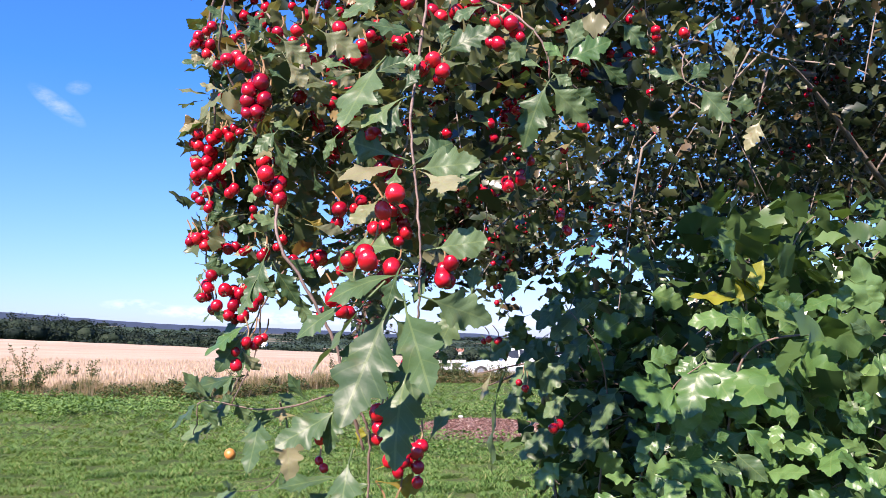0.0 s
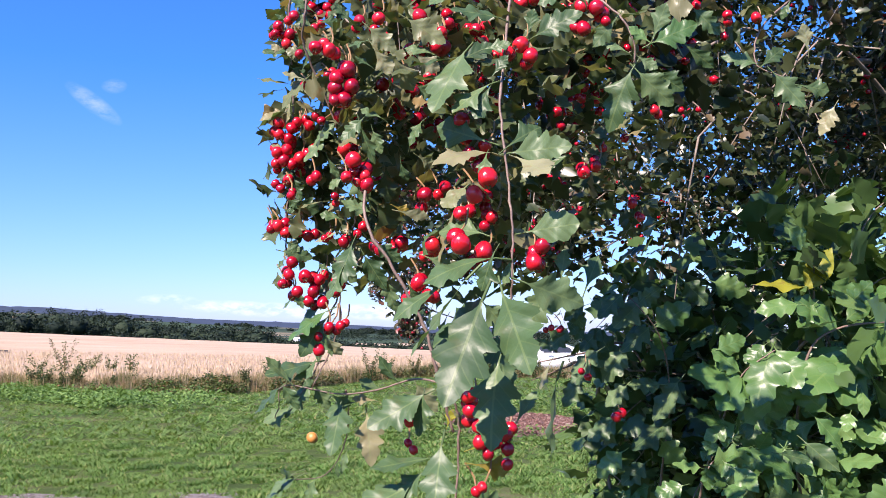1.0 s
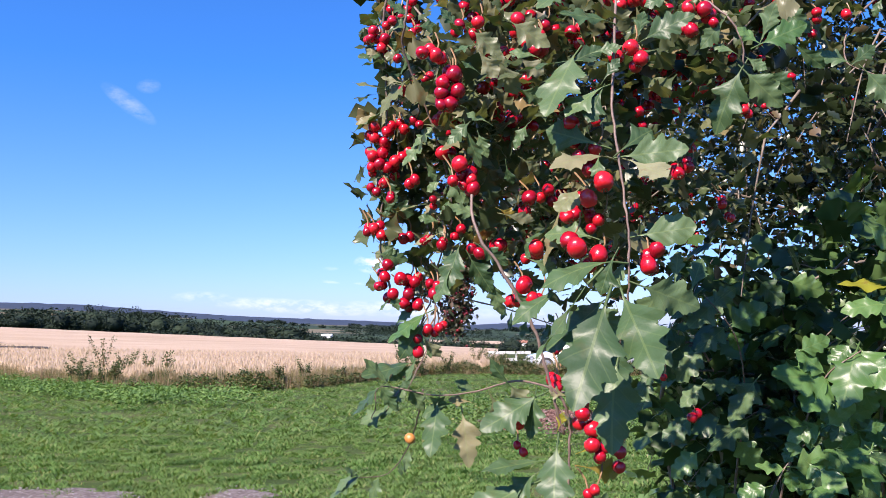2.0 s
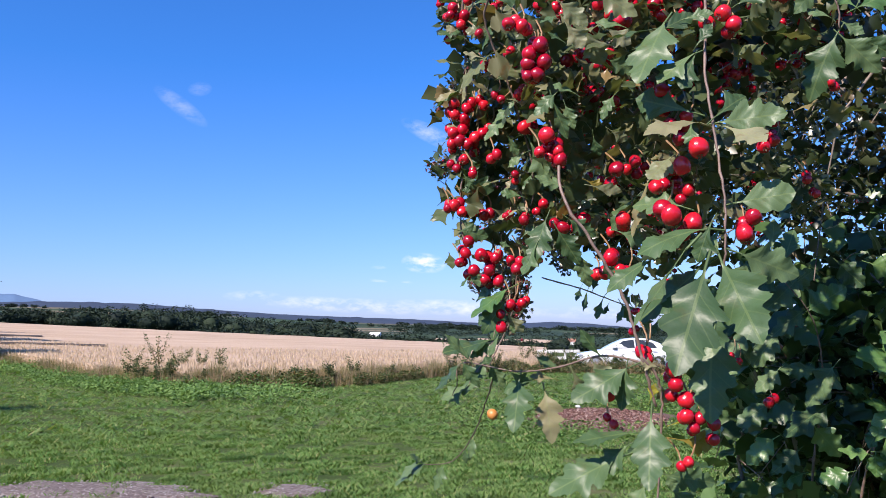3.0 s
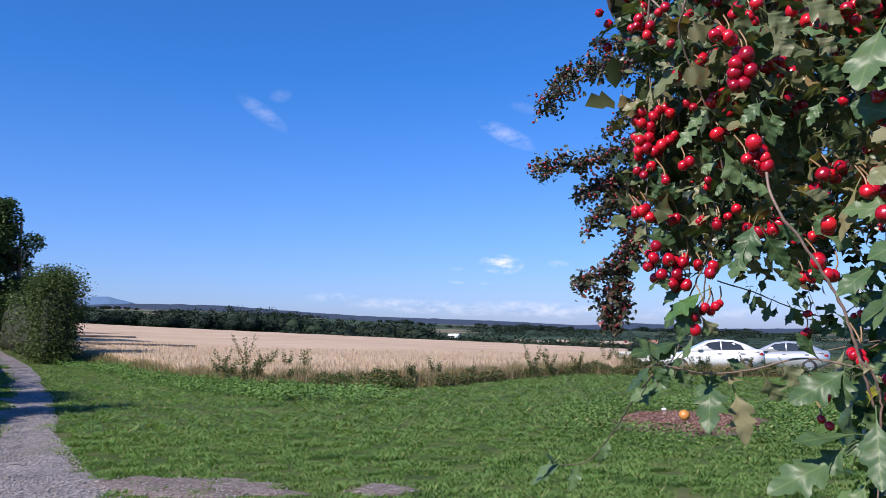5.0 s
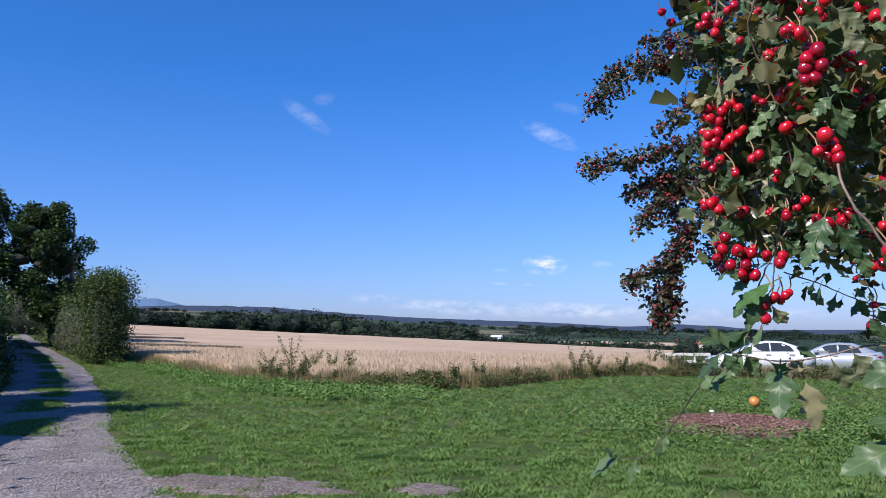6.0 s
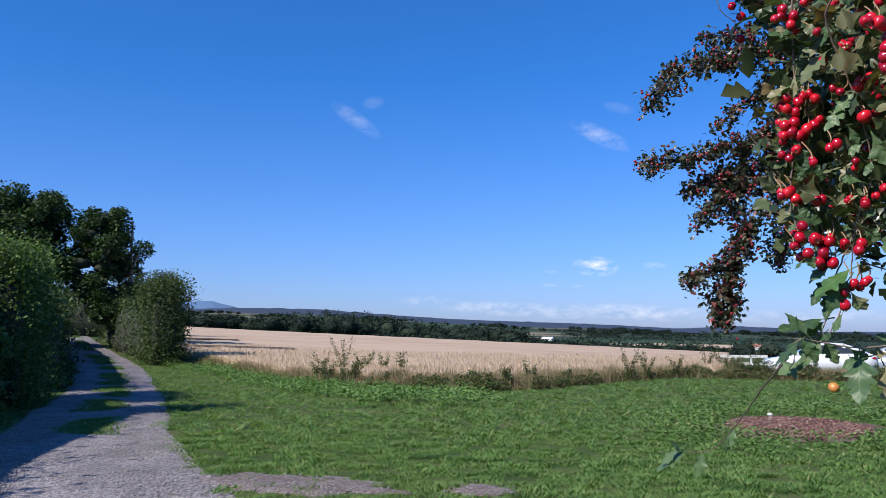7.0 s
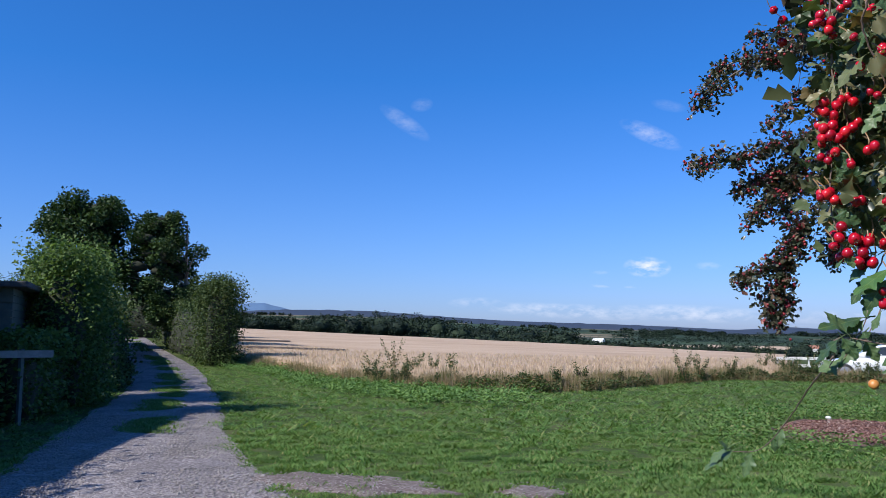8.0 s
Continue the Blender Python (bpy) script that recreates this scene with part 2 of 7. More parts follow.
def ground_material():
    """Turf near by; patchwork of fields far off."""
    m, nt, bsdf = material("ground_turf")
    tc = nt.nodes.new("ShaderNodeTexCoord")
    near = ramp(nt, noise_at(nt, 0.9, 6.0, 0.65), [(0.3, (0.026, 0.046, 0.012)), (0.5, (0.046, 0.070, 0.020)), (0.66, (0.090, 0.095, 0.042)), (0.8, (0.15, 0.115, 0.075))])
    cells = nt.nodes.new("ShaderNodeTexVoronoi")
    cells.inputs["Scale"].default_value = 0.0065
    link(nt, tc.outputs["Object"], cells.inputs["Vector"])
    grey = nt.nodes.new("ShaderNodeSeparateColor")
    link(nt, cells.outputs["Color"], grey.inputs[0])
    far = ramp(nt, grey.outputs[0], [(0.0, (0.016, 0.030, 0.020)), (0.4, (0.024, 0.042, 0.024)), (0.62, (0.045, 0.072, 0.036)), (0.8, (0.020, 0.036, 0.022)), (0.94, (0.20, 0.16, 0.11))])
    far = mixed(nt, maths(nt, "MULTIPLY", noise_at(nt, 0.03, 5.0), 0.5), far, (0.030, 0.050, 0.030))
    dist = nt.nodes.new("ShaderNodeVectorMath")
    dist.operation = "LENGTH"
    link(nt, tc.outputs["Object"], dist.inputs[0])
    away = maths(nt, "MULTIPLY", maths(nt, "SUBTRACT", dist.outputs["Value"], 150.0), 0.02, clamp=True)
    link(nt, mixed(nt, away, near, far), bsdf.inputs["Base Color"])
    bsdf.inputs["Roughness"].default_value = 0.9
    bsdf.inputs["Specular IOR Level"].default_value = 0.1
    bump(nt, bsdf, noise_at(nt, 40.0, 3.0), 0.6, 0.03)
    return m


M_GROUND = ground_material()


def gravel_material(name, low, mid, high):
    m, nt, bsdf = material(name)
    tc = nt.nodes.new("ShaderNodeTexCoord")
    v = nt.nodes.new("ShaderNodeTexVoronoi")
    v.inputs["Scale"].default_value = 34.0
    link(nt, tc.outputs["Object"], v.inputs["Vector"])
    grey = nt.nodes.new("ShaderNodeSeparateColor")
    link(nt, v.outputs["Color"], grey.inputs[0])
    stones = ramp(nt, grey.outputs[0], [(0.0, low), (0.5, mid), (1.0, high)])
    dirt = maths(nt, "MULTIPLY", maths(nt, "SUBTRACT", noise_at(nt, 0.8, 5.0, 0.6), 0.42, clamp=True), 3.0, clamp=True)
    colour = mixed(nt, maths(nt, "MULTIPLY", dirt, 0.75), stones, tuple(0.8 * c for c in low))
    link(nt, colour, bsdf.inputs["Base Color"])
    bsdf.inputs["Roughness"].default_value = 0.85
    bump(nt, bsdf, maths(nt, "SUBTRACT", 1.0, v.outputs["Distance"]), 0.7, 0.014)
    return m


M_GRAVEL = gravel_material("gravel", (0.090, 0.078, 0.080), (0.170, 0.151, 0.156), (0.31, 0.285, 0.298))
M_STONE = plain("gravel_stone", (0.15, 0.135, 0.13), (0.34, 0.315, 0.305), 3.0, 0.8, 0.4, 0.004)
M_CHIP = leaf_material("bark_chips", (0.060, 0.028, 0.024), (0.17, 0.085, 0.070), (0.32, 0.20, 0.17), 0.8, 0.0, veins=False, per_island=True, odd=(0.42, 0.33, 0.28))
M_DIRT = gravel_material("trodden_dirt", (0.080, 0.055, 0.048), (0.135, 0.105, 0.095), (0.22, 0.19, 0.18))
M_MULCH = plain("bark_mulch", (0.070, 0.034, 0.028), (0.19, 0.105, 0.085), 30.0, 0.9, 0.9, 0.03)


def crop_material():
    m, nt, bsdf = material("ripe_crop")
    a = noise_at(nt, 0.12, 5.0, 0.6)
    b = noise_at(nt, 7.0, 4.0, 0.7)
    both = maths(nt, "ADD", maths(nt, "MULTIPLY", a, 0.55), maths(nt, "MULTIPLY", b, 0.45))
    link(nt, ramp(nt, both, [(0.3, (0.28, 0.20, 0.135)), (0.5, (0.39, 0.29, 0.205)), (0.7, (0.49, 0.375, 0.28))]), bsdf.inputs["Base Color"])
    bsdf.inputs["Roughness"].default_value = 0.85
    bsdf.inputs["Specular IOR Level"].default_value = 0.15
    bump(nt, bsdf, b, 0.6, 0.08)
    return m


M_CROP_TOP = crop_material()
# dark brown that holds the shadow of gaps in the crop
M_TRACK_SHADE = plain("tramline_shade", (0.035, 0.025, 0.018), (0.075, 0.052, 0.036), 2.0, 0.9, 0.6, 0.05)
M_PAINT = plain("white_car_paint", (0.56, 0.57, 0.58), (0.64, 0.64, 0.64), 2.0, 0.22, 0.02, 0.001, coat=0.8)
M_SILVER = plain("silver_car_paint", (0.42, 0.44, 0.47), (0.52, 0.54, 0.57), 2.0, 0.3, 0.02, 0.001, metal=0.5, coat=0.8)
M_TAIL = plain("red_lamp_lens", (0.22, 0.01, 0.01), (0.32, 0.02, 0.02), 20.0, 0.2, 0.02, 0.001)
M_TYRE = plain("tyre_rubber", (0.015, 0.015, 0.015), (0.035, 0.035, 0.035), 20.0, 0.8, 0.3, 0.004)
M_RIM = plain("alloy_rim", (0.40, 0.40, 0.42), (0.55, 0.55, 0.57), 20.0, 0.35, 0.1, 0.002, metal=0.8)
M_WINDOW = plain("car_window_glass", (0.02, 0.025, 0.03), (0.035, 0.04, 0.05), 3.0, 0.06, 0.0, 0.001)
M_WHITE_WOOD = plain("white_painted_wood", (0.42, 0.42, 0.40), (0.64, 0.64, 0.61), 8.0, 0.6, 0.3, 0.004)
# white paint turned grey: the shadow on the rail is in the colour
M_SHADED_BOARD = plain("shaded_white_board", (0.17, 0.17, 0.17), (0.31, 0.31, 0.30), 9.0, 0.75, 0.5, 0.004)
M_SHED = plain("dark_green_boards", (0.055, 0.080, 0.080), (0.10, 0.13, 0.125), 6.0, 0.7, 0.4, 0.006)
M_ROOF = plain("roofing_felt", (0.05, 0.05, 0.055), (0.10, 0.10, 0.11), 6.0, 0.85, 0.5, 0.006)
# the blue of distant haze is put straight into these two hill colours
M_HILL = plain("far_hill_haze", (0.060, 0.125, 0.230), (0.085, 0.160, 0.270), 0.01, 0.95, 0.0, 0.1)
M_WOOD_HILL = plain("far_ridge_haze", (0.010, 0.022, 0.048), (0.020, 0.038, 0.072), 0.03, 0.95, 0.0, 0.1)
M_BARN = plain("barn_sheet", (0.70, 0.70, 0.70), (0.82, 0.82, 0.80), 0.5, 0.6, 0.1, 0.02)
M_TILE = plain("red_roof", (0.22, 0.10, 0.07), (0.32, 0.15, 0.10), 0.6, 0.8, 0.2, 0.02)


# ---- mesh helpers ----
def mesh_object(name, verts, faces, mat, parent=None, label="", smooth=False, uv=None):
    me = bpy.data.meshes.new(name)
    me.from_pydata([tuple(v) for v in verts], [], [tuple(f) for f in faces])
    me.materials.append(mat)
    if smooth:
        me.shade_smooth()
    if uv is not None:
        lay = me.uv_layers.new(name="uv")
        lay.data.foreach_set("uv", np.array([uv[i] for f in faces for i in f], dtype=np.float32).ravel())
    ob = new(name, me)
    ob.parent = parent
    if label:
        ob["label"] = label
    return ob


def part(name, bm, mat, parent, label="", smooth=False):
    me = bpy.data.meshes.new(name)
    bm.to_mesh(me)
    bm.free()
    me.materials.append(mat)
    if smooth:
        me.shade_smooth()
    ob = new(name, me)
    ob.parent = parent
    if label:
        ob["label"] = label
    return ob


def empty(name, at, label, category, group="", kind=""):
    ob = new(name)
    ob.location = at
    ob.empty_display_size = 0.1
    return tagged(ob, label, category, group, kind)


def keep(ob, parent):
    """Puts a part, built in world places, under a thing that stands elsewhere."""
    ob.parent = parent
    ob.matrix_parent_inverse = Matrix.Translation(parent.location).inverted() if parent.parent is None else (Matrix.Translation(parent.parent.location) @ Matrix.Translation(-parent.parent.location)).inverted()
    return ob


def mass(name, tv, tf, places, mat):
    """One mesh of many copies of a small triangle template, at the given 3 x 4 placements (N, 3, 4)."""
    tv, tf, places = np.asarray(tv, float), np.asarray(tf, int), np.asarray(places, float)
    n, k = len(places), len(tv)
    verts = np.einsum("nij,kj->nki", places[:, :, :3], tv) + places[:, None, :, 3]
    faces = (tf[None] + (np.arange(n) * k)[:, None, None]).reshape(-1, 3)
    me = bpy.data.meshes.new(name)
    me.vertices.add(n * k)
    me.vertices.foreach_set("co", verts.astype(np.float32).ravel())
    me.loops.add(faces.size)
    me.loops.foreach_set("vertex_index", faces.astype(np.int32).ravel())
    me.polygons.add(len(faces))
    me.polygons.foreach_set("loop_start", np.arange(0, faces.size, 3, dtype=np.int32))
    me.update(calc_edges=True)
    me.validate()
    me.materials.append(mat)
    ob = new(name, me)
    tagged(ob, kind="stuff")
    return ob


def turns(rng, n, up=0.0):
    """n random rotations (n, 3, 3); up pulls the leaf's normal (local z) upwards."""
    nz = rng.normal(size=(n, 3))
    nz /= np.linalg.norm(nz, axis=1)[:, None]
    nz[:, 2] = np.abs(nz[:, 2]) * (1 if up else 0) + nz[:, 2] * (0 if up else 1) + up
    nz /= np.linalg.norm(nz, axis=1)[:, None]
    a = rng.normal(size=(n, 3))
    x = np.cross(a, nz)
    x /= np.linalg.norm(x, axis=1)[:, None] + 1e-9
    y = np.cross(nz, x)
    return np.stack([x, y, nz], axis=2)


def placed(rot, size, at):
    size = np.asarray(size, float)
    return np.concatenate([rot * size[:, None, None], np.asarray(at)[:, :, None]], axis=2)


def tube_data(points, radii, sides=6):
    """Vertices and faces of a tapering round rod along points."""
    pts = [Vector(p) for p in points]
    verts, faces = [], []
    for i, p in enumerate(pts):
        d = (pts[min(i + 1, len(pts) - 1)] - pts[max(i - 1, 0)]).normalized()
        a = d.cross(Vector((0.31, 0.77, 0.55))).normalized()
        b = d.cross(a)
        for k in range(sides):
            t = 2 * math.pi * k / sides
            verts.append(p + (a * math.cos(t) + b * math.sin(t)) * radii[i])
    for i in range(len(pts) - 1):
        for k in range(sides):
            faces.append((i * sides + k, i * sides + (k + 1) % sides, (i + 1) * sides + (k + 1) % sides, (i + 1) * sides + k))
    faces.append(tuple(range(sides))[::-1])
    faces.append(tuple((len(pts) - 1) * sides + k for k in range(sides)))
    return verts, faces


def smooth_line(points, n):
    """n points on a Catmull-Rom curve through points."""
    p = [Vector(q) for q in points]
    p = [p[0] * 2 - p[1]] + p + [p[-1] * 2 - p[-2]]
    out = []
    for i in range(n):
        s = i / (n - 1) * (len(p) - 3)
        k = min(int(s), len(p) - 4)
        t = s - k
        a, b, c, d = p[k:k + 4]
        out.append(0.5 * ((2 * b) + (c - a) * t + (2 * a - 5 * b + 4 * c - d) * t * t + (3 * b - a - 3 * c + d) * t ** 3))
    return out


def box(bm, x0, x1, y0, y1, z0, z1):
    r = bmesh.ops.create_cube(bm, size=1)
    for v in r["verts"]:
        v.co = Vector((x0 + (v.co.x + 0.5) * (x1 - x0), y0 + (v.co.y + 0.5) * (y1 - y0), z0 + (v.co.z + 0.5) * (z1 - z0)))
    return r["verts"]


# ---- the ground ----
AZ = [-180, -60, -36.2, -33.6, -31.3, -27.9, -22.1, -18.2, -14.4, -10.7, -3.5, -0.1, 4.9, 30, 180]
EL = [1.0, 1.75, 1.78, 1.75, 1.74, 1.66, 1.26, 1.02, 0.86, 0.74, 0.36, 0.45, 0.19, 0.4, 1.0]


def height(x, y):
    """Height of the ground: flat by the tree, rising to the left across the field, then a valley and hills."""
    r, az = math.hypot(x, y), math.degrees(math.atan2(x, y))
    a = max(-50.0, min(8.0, az))
    slope = -0.0130 + (-a - 1.0) / 35.0 * 0.035
    if az > 60 or az < -100:
        slope = 0.0
    near = slope * max(0.0, min(r, 165.0) - 30.0)
    if r <= 165:
        return near
    top = 1.6 + math.tan(radians(float(np.interp(az, AZ, EL)) - 0.30)) * 2600.0
    if r < 330:
        t = (r - 165) / 165
        return near - 7.0 * t * t * (3 - 2 * t)
    low = near - 7.0
    t = min(1.0, (r - 330) / 2270)
    return low + (top - low) * (t ** 1.5) + 3.5 * noise.noise(Vector((x / 160, y / 160, 2.0))) * min(1, t * 4)


def build_ground():
    radii = [0.0, 2, 4, 6, 8, 10, 13, 16, 20, 25, 30, 36, 44, 55, 70, 90, 115, 140, 165, 190, 220, 260, 330, 420, 520, 640, 780, 950, 1150, 1400, 1700, 2050, 2400, 2600, 2900, 3400, 4200]
    n = 240
    verts, faces = [(0, 0, 0)], []
    for r in radii[1:]:
        for k in range(n):
            a = 2 * math.pi * k / n
            x, y = r * math.sin(a), r * math.cos(a)
            z = height(x, y) if r <= 2600 else height(x * 2599 / r, y * 2599 / r) - (r - 2600) * 0.05
            verts.append((x, y, z))
    for k in range(n):
        faces.append((0, 1 + (k + 1) % n, 1 + k))
    for i in range(len(radii) - 2):
        for k in range(n):
            a, b = 1 + i * n + k, 1 + i * n + (k + 1) % n
            faces.append((a, b, b + n, a + n))
    ob = mesh_object("ground", verts, faces, M_GROUND, smooth=True)
    return tagged(ob, "green turf and a patchwork of fields in the valley", "ground", kind="structure")


build_ground()


def far_hill(name, az0, az1, r, tops, mat, label):
    """A long hill's side, seen far off, with its crest at the given heights in degrees."""
    n = 160
    verts, faces = [], []
    for i in range(n + 1):
        az = az0 + (az1 - az0) * i / n
        el = float(np.interp(az, tops[0], tops[1])) + 0.05 * noise.noise(Vector((az * 1.3, 4.0, 0))) + 0.03 * noise.noise(Vector((az * 6.0, 4.0, 0)))
        d = direction(az, 0)
        crest = 1.6 + math.tan(radians(el)) * r
        for q, z in ((r - 500, -30), (r, crest), (r + 250, crest - 40), (r + 300, -60)):
            verts.append((d.x * q, d.y * q, z))
    for i in range(n):
        for j in range(3):
            a = i * 4 + j
            faces.append((a, a + 4, a + 5, a + 1))
    return tagged(mesh_object(name, verts, faces, mat, smooth=True), label, "hill", kind="structure")


far_hill("backdrop", -60, -28, 4300, ([-60, -44, -38, -36.4, -35.6, -34.8, -34.2, -33.3, -32.4, -28], [1.9, 2.0, 2.02, 2.12, 2.22, 2.22, 2.10, 1.82, 1.6, 1.0]), M_HILL, "rounded hill far beyond the valley, painted haze blue")
far_hill("backdrop_ridge", -60, 16, 3300, ([-60, -44, -38, -34, -31, -27.5, -22, -18.2, -14.4, -10.7, -7, -3.5, -0.1, 2.5, 4.9, 16], [1.4, 1.5, 1.6, 1.78, 1.8, 1.72, 1.3, 1.06, 0.92, 0.80, 0.62, 0.42, 0.58, 0.45, 0.2, 0.2]), M_WOOD_HILL, "long dark wooded ridge on the skyline, tinted with haze")


# ---- lane, field, verge ----
LANE = [(-1.8, 2.0, 3.7), (-4.5, 4.6, 3.3), (-6.95, 7.1, 2.95), (-10.0, 10.7, 2.6), (-13.7, 15.4, 2.6), (-17.4, 19.9, 2.5), (-24.8, 28.3, 2.5), (-33.2, 36.6, 2.5), (-50.0, 53.4, 2.5), (-62.0, 65.5, 2.5)]
EDGE_AZ = [-60, -45, -38, -36, -33.9, -30.3, -24.5, -18.9, -13.4, -8.3, -4.0, 0.0, 6.0]
EDGE_R = [80, 52, 44, 40, 35.5, 28.6, 25.0, 24.0, 25.2, 29.2, 33.6, 33.4, 33.0]


def field_edge(az):
    return float(np.interp(az, EDGE_AZ, EDGE_R))


def lane_offset(x, y):
    """Distance from the lane's middle line and the half width there."""
    best, half = 1e9, 1.0
    for (x0, y0, w0), (x1, y1, w1) in zip(LANE, LANE[1:]):
        dx, dy = x1 - x0, y1 - y0
        t = max(0.0, min(1.0, ((x - x0) * dx + (y - y0) * dy) / (dx * dx + dy * dy)))
        d = math.hypot(x - x0 - dx * t, y - y0 - dy * t)
        if d < best:
            best, half = d, (w0 + (w1 - w0) * t) / 2
    return best, half


def build_lane():
    mid = smooth_line([(x, y, w) for x, y, w in LANE], 120)
    verts, faces, m = [], [], 9
    for i, p in enumerate(mid):
        q = mid[min(i + 1, len(mid) - 1)] - mid[max(i - 1, 0)]
        side = Vector((q.y, -q.x)).normalized()
        for k in range(m):
            f = k / (m - 1) * 2 - 1
            w = p.z / 2 * (1 + 0.14 * noise.noise(Vector((i * 0.21, f * 2, 7))))
            x, y = p.x + side.x * f * w, p.y + side.y * f * w
            rut = -0.02 * math.exp(-((abs(f) - 0.55) / 0.2) ** 2)
            verts.append((x, y, height(x, y) + (0.04 if k not in (0, m - 1) else 0.006) + rut))
    for i in range(len(mid) - 1):
        for k in range(m - 1):
            a = i * m + k
            faces.append((a, a + m, a + m + 1, a + 1))
    tagged(mesh_object("road", verts, faces, M_GRAVEL, smooth=True), "pale grey gravel lane with two wheel ruts", "lane", kind="structure")


build_lane()


def patch(name, cx, cy, rx, ry, mat, label, category, lift=0.025):
    verts, faces, n = [(cx, cy, height(cx, cy) + lift)], [], 40
    for ring in (0.5, 0.85, 1.0):
        for k in range(n):
            a = 2 * math.pi * k / n
            q = ring * (1 + 0.45 * noise.noise(Vector((math.cos(a) * 1.7 + cx, math.sin(a) * 1.7 + cy, 3))) + 0.4 * noise.noise(Vector((math.cos(a) * 5 + cx, math.sin(a) * 5 + cy, 3))))
            x, y = cx + rx * q * math.cos(a), cy + ry * q * math.sin(a)
            verts.append((x, y, height(x, y) + (lift if ring < 1 else 0.004)))
    faces += [(0, 1 + k, 1 + (k + 1) % n) for k in range(n)]
    for i in range(2):
        faces += [(1 + i * n + k, 1 + (i + 1) * n + k, 1 + (i + 1) * n + (k + 1) % n, 1 + i * n + (k + 1) % n) for k in range(n)]
    return tagged(mesh_object(name, verts, faces, mat, smooth=True), label, category, kind="structure")


patch("gravel_patch", -2.72, 8.25, 0.34, 0.3, M_DIRT, "small bare gravel patch in the lawn", "gravel")
patch("gravel_patch_wide", -4.75, 7.9, 1.25, 0.58, M_DIRT, "worn gravel patch at the lawn's edge", "gravel")
patch("mulch_bed", 0.72, 15.4, 1.25, 1.9, M_MULCH, "round bed of red-brown bark mulch in the lawn", "mulch bed", 0.05)
rng = np.random.default_rng(5)

STONE_V = np.array([(1, 0, 0), (-0.9, 0.1, 0), (0, 0.8, 0.05), (0.1, -0.85, 0), (0.05, 0, 0.55), (0, 0.1, -0.4)])
STONE_F = [(0, 2, 4), (2, 1, 4), (1, 3, 4), (3, 0, 4), (2, 0, 5), (1, 2, 5), (3, 1, 5), (0, 3, 5)]


def build_stones():
    at = []
    while len(at) < 14000:
        x, y = rng.uniform(-13, -2), rng.uniform(4, 15)
        d, half = lane_offset(x, y)
        patchy = math.hypot((x + 2.72) / 0.42, (y - 8.3) / 0.5) < 0.95 or math.hypot((x + 4.75) / 1.25, (y - 7.9) / 0.58) < 0.95
        if (d < half * 0.98 or (patchy and rng.uniform() < 0.4)) and noise.noise(Vector((x * 0.9, y * 0.9, 1))) > -0.35:
            at.append((x, y, height(x, y) + 0.035 - (0.012 if d > half * 0.9 else 0)))
    n = len(at)
    ob = mass("gravel_stones", STONE_V, STONE_F, placed(turns(rng, n, 1.5), rng.uniform(0.008, 0.024, n), at), M_STONE)
    tagged(ob, "loose grey limestone chippings on the lane", "gravel")
    bits = []
    for _ in range(3500):
        a, q = rng.uniform(0, 6.283), math.sqrt(rng.uniform(0, 1)) * 0.92
        bits.append((0.72 + 1.25 * q * math.cos(a), 15.4 + 1.9 * q * math.sin(a), 0.055))
    ob = mass("mulch_chips", STONE_V * np.array([1, 0.35, 0.3]), STONE_F, placed(turns(rng, 3500, 0.8), rng.uniform(0.025, 0.065, 3500), bits), M_CHIP)
    tagged(ob, "shredded bark chips lying on the bed", "mulch")


build_stones()


def blade_template(blades, spread, lean, wide, seed, tall=1.0):
    r = np.random.default_rng(seed)
    v, f = [], []
    for _ in range(blades):
        a, b = r.uniform(0, 6.283), r.uniform(0, 6.283)
        x, y = spread * r.uniform() * math.cos(a), spread * r.uniform() * math.sin(a)
        ln, h = lean * r.uniform(0.3, 1), tall * r.uniform(0.6, 1.0)
        px, py = -math.sin(b) * wide, math.cos(b) * wide
        tx, ty = x + ln * math.cos(b), y + ln * math.sin(b)
        k = len(v)
        v += [(x - px, y - py, 0), (x + px, y + py, 0), (tx, ty, h)]
        f += [(k, k + 1, k + 2)]
    return np.array(v), f


def upright(rng, n):
    a = rng.uniform(0, 6.283, n)
    z = np.zeros(n)
    return np.stack([np.stack([np.cos(a), -np.sin(a), z], 1), np.stack([np.sin(a), np.cos(a), z], 1), np.stack([z, z, z + 1], 1)], 1)


